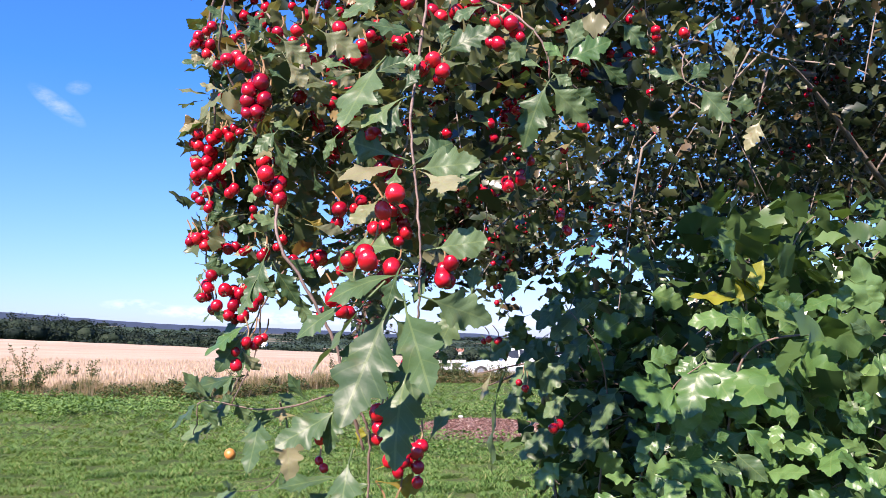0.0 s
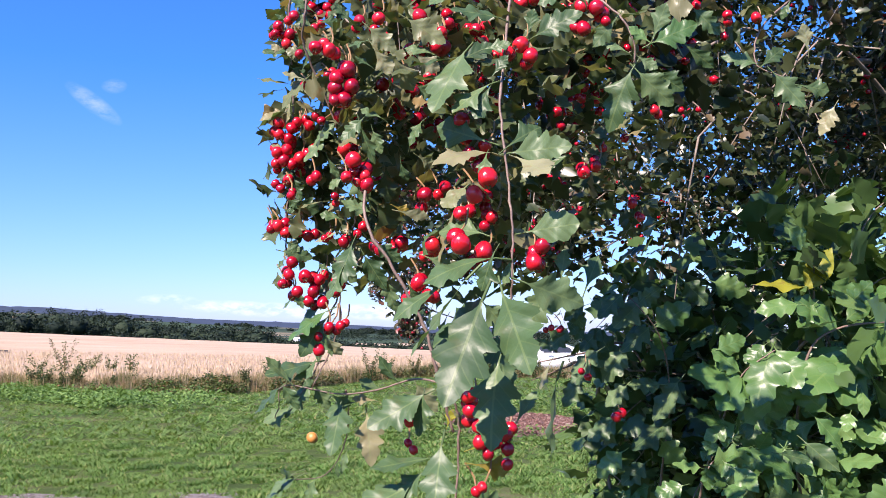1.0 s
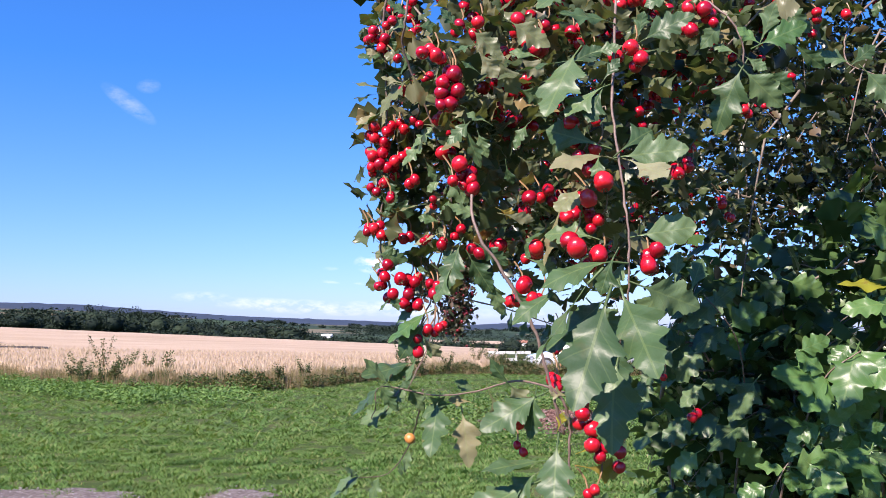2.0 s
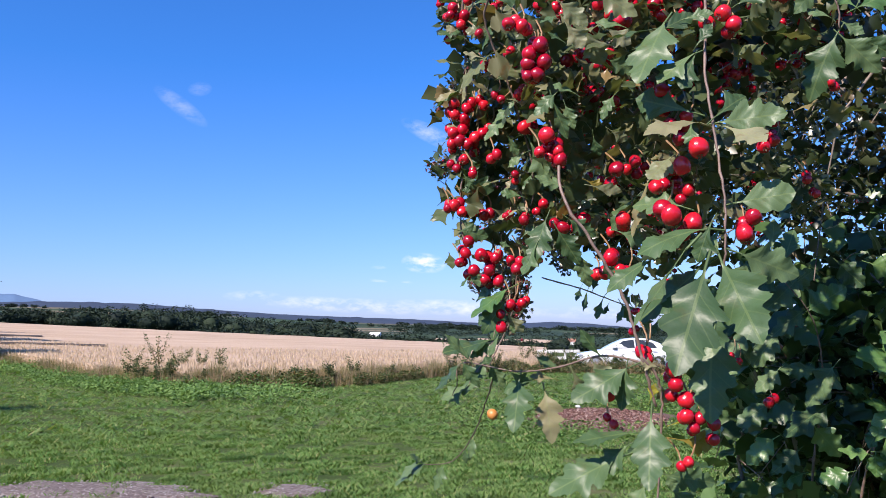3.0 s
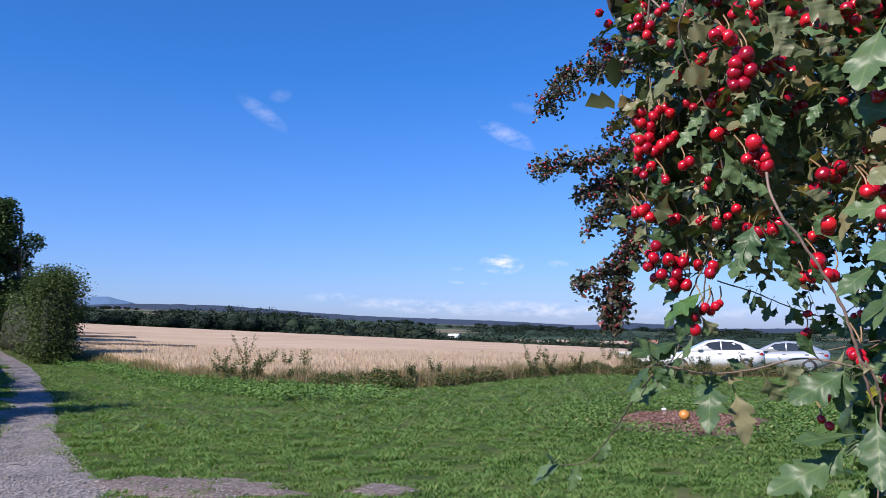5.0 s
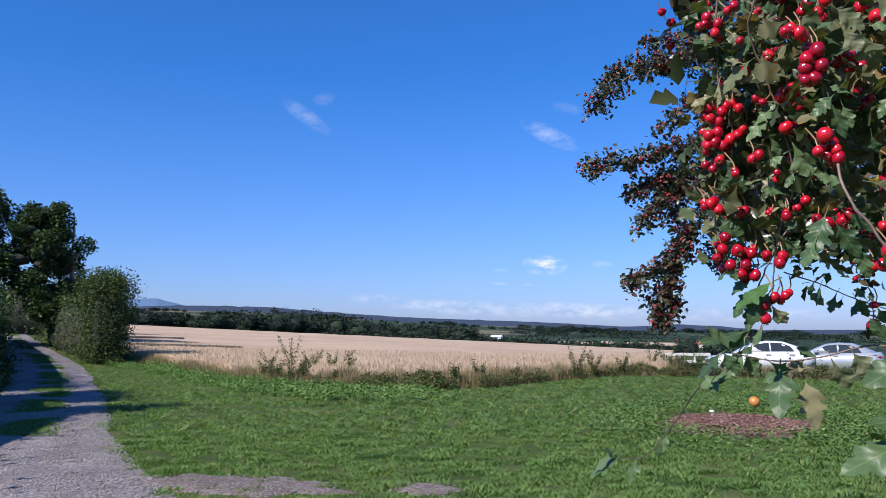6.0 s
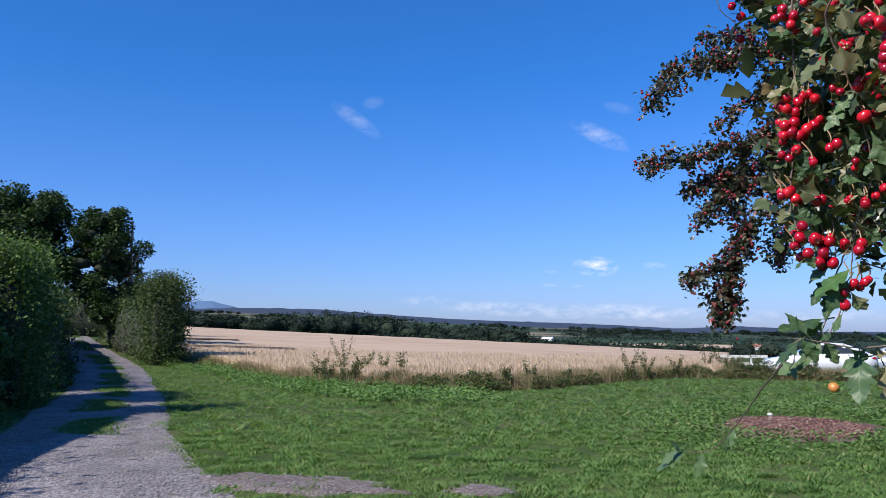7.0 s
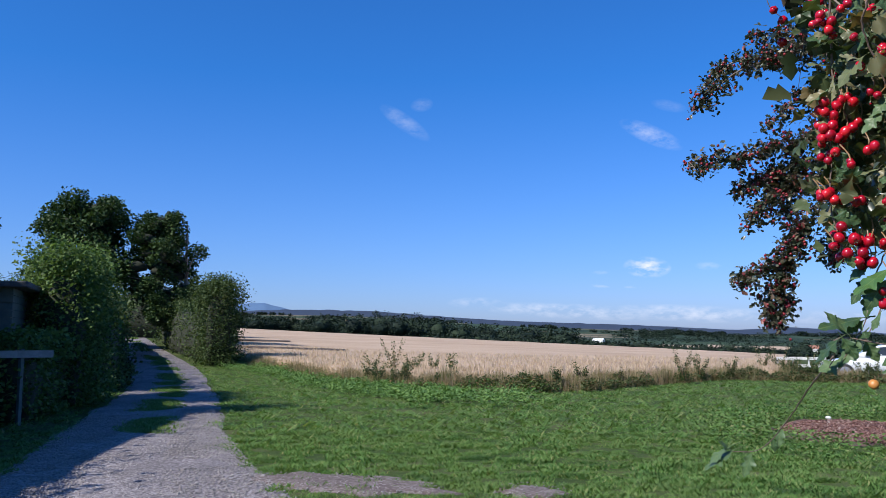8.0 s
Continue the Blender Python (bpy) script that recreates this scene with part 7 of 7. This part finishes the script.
leaf(hanging_twig, (-0.052, 0.684, 1.630), (-0.060, 0.684, 1.613), 30, "fan", M_LEAF)
leaf(hanging_twig, (-0.038, 0.687, 1.625), (-0.028, 0.691, 1.609), 20, "lobed", M_LEAF)
leaf(hanging_twig, (-0.025, 0.691, 1.620), (-0.025, 0.690, 1.630), 20, "small", M_LEAF)
leaf(hanging_twig, (-0.070, 0.680, 1.639), (-0.075, 0.680, 1.627), 20, "small", M_LEAF)
leaf(hanging_twig, (-0.003, 0.696, 1.613), (0.003, 0.698, 1.600), 20, "lobed", M_LEAF)
leaf(hanging_twig, (-0.061, 0.682, 1.635), (-0.058, 0.681, 1.646), 20, "small", M_LEAF)
leaf(hanging_twig, (-0.012, 0.694, 1.616), (-0.002, 0.695, 1.627), 20, "fan", M_LEAF)
leaf(hanging_twig, (-0.048, 0.686, 1.625), (-0.052, 0.685, 1.616), 20, "small", M_LEAF)
leaf(hanging_twig, (-0.021, 0.692, 1.618), (-0.015, 0.694, 1.604), 20, "fan", M_LEAF)
leaf(hanging_twig, (-0.029, 0.689, 1.623), (-0.036, 0.687, 1.632), 10, "small", M_LEAF)
leaf(hanging_twig, (-0.007, 0.695, 1.613), (-0.013, 0.695, 1.600), 20, "fan", M_LEAF)
leaf(hanging_twig, (-0.065, 0.681, 1.636), (-0.069, 0.682, 1.618), 40, "small", M_LEAF)
# long bare twig ends with dark leaves
tip_twig = stem(hawthorn, [(-0.089, 0.556, 1.691), (-0.113, 0.550, 1.654), (-0.127, 0.547, 1.622), (-0.134, 0.548, 1.593), (-0.150, 0.544, 1.565)], 0.0016, 0.0007)
leaf(tip_twig, (-0.121, 0.548, 1.644), (-0.147, 0.537, 1.638), 50, "lobed", M_LEAF)
leaf(tip_twig, (-0.123, 0.547, 1.642), (-0.144, 0.540, 1.622), 30, "narrow", M_LEAF)
leaf(tip_twig, (-0.127, 0.547, 1.626), (-0.145, 0.542, 1.610), 30, "lobed", M_LEAF)
leaf(tip_twig, (-0.127, 0.547, 1.622), (-0.134, 0.547, 1.597), 20, "lobed", M_LEAF)
leaf(tip_twig, (-0.134, 0.547, 1.597), (-0.165, 0.536, 1.587), 40, "lobed", M_LEAF)
leaf(tip_twig, (-0.134, 0.548, 1.595), (-0.148, 0.543, 1.585), 10, "lobed", M_LEAF)
leaf(tip_twig, (-0.136, 0.548, 1.585), (-0.154, 0.543, 1.561), 20, "lobed", M_LEAF)
leaf(tip_twig, (-0.135, 0.549, 1.581), (-0.126, 0.554, 1.565), 10, "lobed", M_LEAF)
leaf(tip_twig, (-0.146, 0.545, 1.569), (-0.166, 0.539, 1.557), 30, "fan", M_LEAF)
low_tip = stem(hawthorn, [(-0.147, 0.764, 1.564), (-0.169, 0.923, 1.523), (-0.196, 1.059, 1.471), (-0.231, 1.126, 1.428), (-0.270, 1.109, 1.425)], 0.0020, 0.0012)
leaf(low_tip, (-0.262, 1.101, 1.430), (-0.303, 1.088, 1.403), 40, "lobed", M_LEAF)
leaf(low_tip, (-0.262, 1.101, 1.437), (-0.300, 1.087, 1.417), 50, "narrow", M_LEAF)
leaf(low_tip, (-0.240, 1.111, 1.426), (-0.253, 1.110, 1.391), 20, "lobed", M_LEAF)
leaf(low_tip, (-0.201, 1.124, 1.461), (-0.209, 1.124, 1.430), 20, "lobed", M_LEAF)
leaf(low_tip, (-0.263, 1.102, 1.426), (-0.283, 1.091, 1.441), 60, "small", M_LEAF)
leaf(low_tip, (-0.212, 1.120, 1.449), (-0.216, 1.121, 1.426), 30, "small", M_LEAF)
# farther arms on the outside of the tree
arm([(0.240, 2.703, 2.711), (0.009, 2.628, 2.513), (-0.154, 2.568, 2.444), (-0.316, 2.507, 2.384), (-0.445, 2.468, 2.255)], 120, 0.085)
arm([(0.118, 2.704, 2.733), (-0.034, 2.656, 2.593), (-0.151, 2.615, 2.522), (-0.265, 2.567, 2.522)], 40, 0.060)
arm([(0.012, 2.683, 2.522), (-0.170, 2.615, 2.452), (-0.317, 2.556, 2.435), (-0.409, 2.525, 2.365)], 70, 0.060)
arm([(0.232, 2.723, 2.504), (0.003, 2.641, 2.384), (-0.127, 2.594, 2.315), (-0.243, 2.558, 2.203)], 70, 0.060)
arm([(0.215, 2.686, 2.284), (0.024, 2.618, 2.183), (-0.134, 2.555, 2.158), (-0.292, 2.492, 2.124), (-0.462, 2.426, 2.085)], 120, 0.075)
arm([(0.025, 2.640, 2.188), (-0.137, 2.583, 2.086), (-0.248, 2.541, 2.052), (-0.353, 2.502, 2.009)], 80, 0.065)
arm([(0.023, 2.619, 2.166), (-0.107, 2.578, 2.048), (-0.219, 2.537, 1.997), (-0.292, 2.516, 1.913)], 90, 0.070)
arm([(0.180, 2.654, 2.245), (-0.015, 2.596, 2.044), (-0.136, 2.560, 1.910), (-0.188, 2.552, 1.793), (-0.219, 2.561, 1.593)], 130, 0.065)
arm([(-0.136, 2.560, 1.910), (-0.194, 2.545, 1.827), (-0.274, 2.519, 1.768), (-0.329, 2.498, 1.746)], 60, 0.055)
arm([(0.028, 2.608, 2.284), (-0.085, 2.570, 2.200), (-0.168, 2.549, 2.082), (-0.190, 2.557, 1.930)], 90, 0.075)
arm([(-0.188, 2.552, 1.793), (-0.229, 2.542, 1.726), (-0.255, 2.539, 1.659), (-0.211, 2.563, 1.609)], 40, 0.050)
arm([(0.237, 2.785, 2.452), (0.060, 2.751, 2.102), (-0.046, 2.731, 1.891), (-0.066, 2.732, 1.803)], 90, 0.080)
arm([(0.186, 2.724, 2.803), (0.045, 2.697, 2.522), (0.002, 2.707, 2.277), (-0.039, 2.714, 2.067)], 120, 0.090)
# thin dark cable, modelled as one more twig of the tree
cable_twig = stem(hawthorn, [(-0.227, 2.251, 2.569), (-0.206, 2.269, 2.489), (-0.174, 2.286, 2.458), (-0.136, 2.305, 2.426), (-0.055, 2.344, 2.383)], 0.0028, 0.0018)
# the glossy shrub
shrub_twig = stem(shrub, [(0.296, 0.843, 1.271), (0.266, 0.784, 1.442), (0.254, 0.753, 1.542), (0.270, 0.735, 1.612), (0.349, 0.744, 1.626), (0.431, 0.764, 1.621)], 0.0035, 0.0012)
shrub_shoot = stem(shrub, [(0.199, 0.843, 1.271), (0.173, 0.784, 1.447), (0.181, 0.745, 1.523), (0.195, 0.719, 1.578), (0.221, 0.706, 1.602)], 0.0030, 0.0010)
shrub_side = stem(shrub, [(0.269, 1.028, 1.420), (0.214, 1.009, 1.595), (0.113, 0.958, 1.596), (0.042, 0.940, 1.584)], 0.0042, 0.0014)
shrub_fork = stem(shrub, [(0.187, 1.013, 1.554), (0.144, 0.987, 1.605), (0.075, 0.960, 1.578), (0.034, 0.942, 1.564)], 0.0036, 0.0012)
leaf(shrub_side, (0.107, 0.905, 1.622), (0.083, 0.908, 1.597), 20, "broad", M_LEAF)
leaf(shrub_side, (0.071, 0.905, 1.622), (0.051, 0.908, 1.597), 20, "broad", M_LEAF)
leaf(shrub_side, (0.059, 0.908, 1.597), (0.037, 0.907, 1.610), 20, "small", M_LEAF)
leaf(shrub_side, (0.089, 0.907, 1.610), (0.071, 0.905, 1.628), 20, "broad", M_LEAF)
leaf(shrub_side, (0.101, 0.909, 1.585), (0.074, 0.912, 1.561), 20, "broad", M_LEAF)
leaf(shrub_side, (0.052, 0.909, 1.585), (0.040, 0.913, 1.555), 30, "narrow", M_LEAF_PALE)
leaf(shrub_side, (0.083, 0.911, 1.567), (0.065, 0.915, 1.537), 20, "broad", M_LEAF)
leaf(shrub_side, (0.114, 0.911, 1.567), (0.095, 0.908, 1.597), 20, "broad", M_LEAF)
leaf(shrub_side, (0.071, 0.903, 1.646), (0.089, 0.905, 1.622), 20, "broad", M_LEAF)
leaf(shrub_side, (0.123, 0.909, 1.585), (0.101, 0.905, 1.622), 20, "broad", M_LEAF)
leaf(shrub_side, (0.046, 0.905, 1.622), (0.071, 0.907, 1.606), 20, "small", M_LEAF)
leaf(shrub_side, (0.089, 0.903, 1.646), (0.065, 0.904, 1.634), 20, "broad", M_LEAF)
leaf(shrub_side, (0.059, 0.911, 1.567), (0.046, 0.921, 1.476), 60, "narrow", M_LEAF)
leaf(shrub_side, (0.126, 0.903, 1.646), (0.095, 0.903, 1.646), 20, "broad", M_LEAF)
shrub_sprig = stem(shrub, [(0.171, 0.896, 1.249), (0.159, 0.874, 1.450), (0.166, 0.854, 1.542), (0.153, 0.826, 1.610), (0.117, 0.801, 1.654)], 0.0030, 0.0010)
leaf(shrub_twig, (0.260, 0.741, 1.651), (0.281, 0.727, 1.689), 10, "oval", M_LEAF_GOLD)
leaf(shrub_twig, (0.262, 0.740, 1.656), (0.218, 0.740, 1.662), 40, "oval", M_LEAF_GOLD)
leaf(shrub_twig, (0.290, 0.745, 1.619), (0.251, 0.741, 1.647), 15, "broad", M_LEAF_GLOSS)
leaf(shrub_twig, (0.244, 0.735, 1.709), (0.268, 0.737, 1.690), 10, "round", M_LEAF_GLOSS)
leaf(shrub_twig, (0.302, 0.746, 1.602), (0.244, 0.710, 1.568), 15, "broad", M_LEAF_GLOSS)
leaf(shrub_twig, (0.302, 0.746, 1.601), (0.273, 0.711, 1.555), -10, "broad", M_LEAF_GLOSS)
leaf(shrub_twig, (0.329, 0.744, 1.621), (0.393, 0.743, 1.629), 35, "broad", M_LEAF_GLOSS)
leaf(shrub_twig, (0.307, 0.747, 1.595), (0.338, 0.708, 1.589), 30, "broad", M_LEAF_GLOSS)
leaf(shrub_twig, (0.309, 0.746, 1.601), (0.354, 0.746, 1.606), 45, "broad", M_LEAF_GLOSS)
leaf(shrub_twig, (0.359, 0.746, 1.604), (0.362, 0.749, 1.574), 20, "broad", M_LEAF)
leaf(shrub_twig, (0.350, 0.740, 1.659), (0.317, 0.741, 1.647), 35, "broad", M_LEAF_GLOSS)
leaf(shrub_twig, (0.354, 0.742, 1.645), (0.358, 0.739, 1.669), 20, "broad", M_LEAF_GLOSS)
leaf(shrub_twig, (0.365, 0.739, 1.671), (0.390, 0.741, 1.649), 10, "broad", M_LEAF_GLOSS)
leaf(shrub_twig, (0.382, 0.742, 1.641), (0.370, 0.736, 1.694), 15, "broad", M_LEAF_GLOSS)
leaf(shrub_twig, (0.299, 0.742, 1.641), (0.319, 0.740, 1.661), 20, "broad", M_LEAF_GLOSS)
leaf(shrub_twig, (0.284, 0.740, 1.661), (0.309, 0.742, 1.641), 20, "broad", M_LEAF_GLOSS)
leaf(shrub_twig, (0.269, 0.742, 1.641), (0.254, 0.744, 1.621), 30, "broad", M_LEAF_GLOSS)
leaf(shrub_twig, (0.334, 0.754, 1.537), (0.290, 0.715, 1.526), 30, "broad", M_LEAF_GLOSS)
leaf(shrub_twig, (0.334, 0.754, 1.537), (0.327, 0.716, 1.510), 10, "broad", M_LEAF_GLOSS)
leaf(shrub_twig, (0.344, 0.753, 1.538), (0.362, 0.756, 1.519), 40, "narrow", M_LEAF_GLOSS)
leaf(shrub_twig, (0.305, 0.757, 1.507), (0.284, 0.759, 1.486), 20, "broad", M_LEAF_GLOSS)
leaf(shrub_twig, (0.274, 0.758, 1.497), (0.282, 0.760, 1.477), 20, "broad", M_LEAF_GLOSS)
leaf(shrub_twig, (0.228, 0.715, 1.520), (0.190, 0.696, 1.515), 25, "oval", M_LEAF_GLOSS)
leaf(shrub_twig, (0.228, 0.715, 1.520), (0.209, 0.698, 1.489), 10, "oval", M_LEAF_GLOSS)
leaf(shrub_twig, (0.228, 0.715, 1.520), (0.244, 0.697, 1.501), 20, "oval", M_LEAF_GLOSS)
leaf(shrub_twig, (0.389, 0.750, 1.571), (0.369, 0.753, 1.542), 20, "broad", M_LEAF_GLOSS)
leaf(shrub_twig, (0.379, 0.748, 1.591), (0.410, 0.746, 1.601), 20, "broad", M_LEAF_GLOSS)
leaf(shrub_twig, (0.349, 0.759, 1.492), (0.374, 0.760, 1.477), 20, "broad", M_LEAF_GLOSS)
leaf(shrub_twig, (0.319, 0.751, 1.562), (0.344, 0.749, 1.576), 30, "broad", M_LEAF)
leaf(shrub_twig, (0.389, 0.756, 1.512), (0.410, 0.759, 1.492), 20, "broad", M_LEAF_GLOSS)
leaf(shrub_shoot, (0.198, 0.719, 1.578), (0.146, 0.698, 1.582), 20, "broad", M_LEAF_GLOSS)
leaf(shrub_shoot, (0.198, 0.719, 1.578), (0.168, 0.691, 1.555), -10, "broad", M_LEAF_GLOSS)
leaf(shrub_shoot, (0.195, 0.718, 1.583), (0.171, 0.716, 1.602), 25, "broad", M_LEAF_GLOSS)
leaf(shrub_shoot, (0.221, 0.716, 1.602), (0.197, 0.690, 1.564), 15, "broad", M_LEAF_GLOSS)
leaf(shrub_shoot, (0.225, 0.716, 1.602), (0.234, 0.689, 1.572), 10, "broad", M_LEAF_GLOSS)
leaf(shrub_shoot, (0.216, 0.716, 1.606), (0.199, 0.718, 1.590), 20, "broad", M_LEAF_GLOSS)
leaf(shrub_shoot, (0.224, 0.719, 1.573), (0.236, 0.722, 1.550), 20, "broad", M_LEAF_GLOSS)
leaf(shrub_shoot, (0.181, 0.723, 1.539), (0.158, 0.722, 1.547), 30, "oval", M_LEAF_GLOSS)
leaf(shrub_shoot, (0.181, 0.723, 1.539), (0.183, 0.725, 1.518), 10, "oval", M_LEAF_GLOSS)
leaf(shrub_shoot, (0.191, 0.723, 1.539), (0.164, 0.724, 1.530), 20, "broad", M_LEAF_GLOSS)
leaf(shrub_shoot, (0.198, 0.723, 1.540), (0.221, 0.721, 1.557), 35, "broad", M_LEAF_GLOSS)
leaf(shrub_shoot, (0.171, 0.727, 1.504), (0.199, 0.696, 1.512), 35, "broad", M_LEAF_GLOSS)
leaf(shrub_shoot, (0.167, 0.727, 1.502), (0.168, 0.729, 1.483), 15, "broad", M_LEAF_GLOSS)
leaf(shrub_shoot, (0.162, 0.727, 1.502), (0.138, 0.727, 1.506), 40, "broad", M_LEAF_GLOSS)
leaf(shrub_shoot, (0.224, 0.724, 1.535), (0.244, 0.723, 1.540), 20, "small", M_LEAF_GLOSS)
leaf(shrub_shoot, (0.244, 0.712, 1.640), (0.210, 0.712, 1.640), 30, "broad", M_LEAF_GLOSS)
leaf(shrub_shoot, (0.176, 0.716, 1.602), (0.200, 0.715, 1.612), 20, "broad", M_LEAF_GLOSS)
leaf(shrub_shoot, (0.147, 0.729, 1.487), (0.123, 0.730, 1.478), 20, "broad", M_LEAF_GLOSS)
leaf(shrub_shoot, (0.215, 0.723, 1.545), (0.200, 0.725, 1.526), 20, "broad", M_LEAF)
leaf(shrub_sprig, (0.143, 0.825, 1.622), (0.113, 0.827, 1.598), 20, "broad", M_LEAF)
leaf(shrub_sprig, (0.148, 0.825, 1.622), (0.182, 0.822, 1.644), 20, "broad", M_LEAF_GLOSS)
leaf(shrub_sprig, (0.148, 0.825, 1.619), (0.155, 0.827, 1.597), 20, "broad", M_LEAF_GLOSS)
leaf(shrub_sprig, (0.116, 0.821, 1.655), (0.091, 0.824, 1.631), 20, "broad", M_LEAF)
leaf(shrub_sprig, (0.138, 0.821, 1.652), (0.108, 0.825, 1.620), 30, "broad", M_LEAF)
leaf(shrub_sprig, (0.170, 0.831, 1.569), (0.145, 0.835, 1.530), 30, "broad", M_LEAF)
leaf(shrub_sprig, (0.165, 0.834, 1.533), (0.123, 0.838, 1.503), 30, "broad", M_LEAF)
leaf(shrub_sprig, (0.153, 0.831, 1.566), (0.120, 0.831, 1.566), 30, "broad", M_LEAF)
leaf(shrub_sprig, (0.120, 0.827, 1.599), (0.092, 0.830, 1.572), 20, "broad", M_LEAF)
leaf(shrub_sprig, (0.153, 0.837, 1.511), (0.176, 0.840, 1.483), 20, "broad", M_LEAF_GLOSS)
leaf(shrub_sprig, (0.137, 0.839, 1.489), (0.115, 0.842, 1.467), 20, "broad", M_LEAF)
leaf(shrub_sprig, (0.131, 0.822, 1.644), (0.153, 0.821, 1.660), 20, "broad", M_LEAF)
leaf(shrub_sprig, (0.092, 0.827, 1.599), (0.065, 0.830, 1.577), 20, "broad", M_LEAF)
leaf(shrub_sprig, (0.109, 0.834, 1.533), (0.081, 0.837, 1.511), 20, "broad", M_LEAF)
leaf(shrub_sprig, (0.115, 0.838, 1.500), (0.087, 0.841, 1.478), 20, "broad", M_LEAF_GLOSS)
leaf(shrub_sprig, (0.204, 0.820, 1.666), (0.237, 0.821, 1.655), 20, "broad", M_LEAF_GLOSS)
leaf(shrub_sprig, (0.176, 0.820, 1.666), (0.198, 0.822, 1.644), 20, "broad", M_LEAF)
leaf(shrub_sprig, (0.120, 0.831, 1.566), (0.098, 0.833, 1.544), 20, "broad", M_LEAF)
leaf(shrub_sprig, (0.142, 0.842, 1.467), (0.115, 0.843, 1.456), 20, "broad", M_LEAF_GLOSS)
berry(shrub_sprig, (0.106, 0.814, 1.536), 0.0053)
berry(shrub_sprig, (0.079, 0.810, 1.574), 0.0038)
berry(shrub_sprig, (0.052, 0.805, 1.619), 0.0033)
berry(shrub_sprig, (0.044, 0.805, 1.621), 0.0033)


def crowd_shrub():
    """The many sunlit leaves between the larger ones of the shrub."""
    r = random.Random(19)
    for k in range(330):
        az, el = r.uniform(13.5, 31), r.uniform(-15.0, 2.0)
        d = 0.87 + 0.012 * el + r.uniform(-0.05, 0.06)
        if el > -2.5 and az < 19:
            continue
        p = Vector((d * math.sin(radians(az)), d * math.cos(radians(az)), 1.62 + d * math.tan(radians(el))))
        q = Vector((r.uniform(-1, 1), r.uniform(-0.9, 0.2), r.uniform(-0.9, 0.7))).normalized() * r.uniform(0.020, 0.037)
        leaf(shrub_twig if az > 21 else shrub_shoot, p, p + q, r.uniform(-45, 55), ("broad", "broad", "lobed", "oval", "fan")[k % 5], M_LEAF_GLOSS if r.random() < 0.75 else M_LEAF)


crowd_shrub()


def build_inner_fill():
    """Shaded leaves and berries behind the near shoots."""
    starts, ends = [], []
    for _ in range(22):
        az, el, d = FILL.uniform(-14, 6), FILL.uniform(10, 26), FILL.uniform(0.56, 0.85)
        if az < -9 and el < 12:
            continue
        e = Vector((d * math.sin(radians(az)), d * math.cos(radians(az)), 1.62 + d * math.tan(radians(el))))
        ends.append(e)
        starts.append(e + Vector((FILL.uniform(0.02, 0.12), FILL.uniform(0.05, 0.2), FILL.uniform(0.05, 0.2))))
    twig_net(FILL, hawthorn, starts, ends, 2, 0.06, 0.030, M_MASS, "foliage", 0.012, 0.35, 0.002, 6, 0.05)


build_inner_fill()


def build_tufts():
    """The many leaves that crowd round the berries."""
    r = np.random.default_rng(43)
    for kind, k in (("fan", 2), ("lobed", 1), ("small", 2)):
        tv, tf = leaf_template(kind, M_TUFT, k)
        at = np.array([f for f in FRUIT if f[2] > 1.665 for _ in range(k)])
        n = len(at)
        at = at + r.normal(0, 1, (n, 3)) * np.array([0.013, 0.009, 0.015]) + np.array([0.012, 0.030, 0.004])
        rot = turns(r, n, 0.2)
        flip = rot[:, 1, 2] > 0
        rot[flip] *= -1.0
        rot[flip, :, 1] *= -1.0
        ob = mass("foliage", tv, tf, placed(rot, r.uniform(0.013, 0.025, n), at), M_TUFT)
        keep(ob, hawthorn)


build_tufts()


def build_bed_stone():
    bm = bmesh.new()
    bmesh.ops.create_icosphere(bm, subdivisions=2, radius=0.055)
    for v in bm.verts:
        v.co *= 1 + 0.25 * noise.noise(v.co * 22)
        v.co.z *= 0.6
    ob = part("stone", bm, M_WHITE_WOOD, None, "", True)
    ob.location = (0.36, 17.2, 0.08)
    tagged(ob, "small pale stone lying on the bark mulch", "stone")


build_bed_stone()
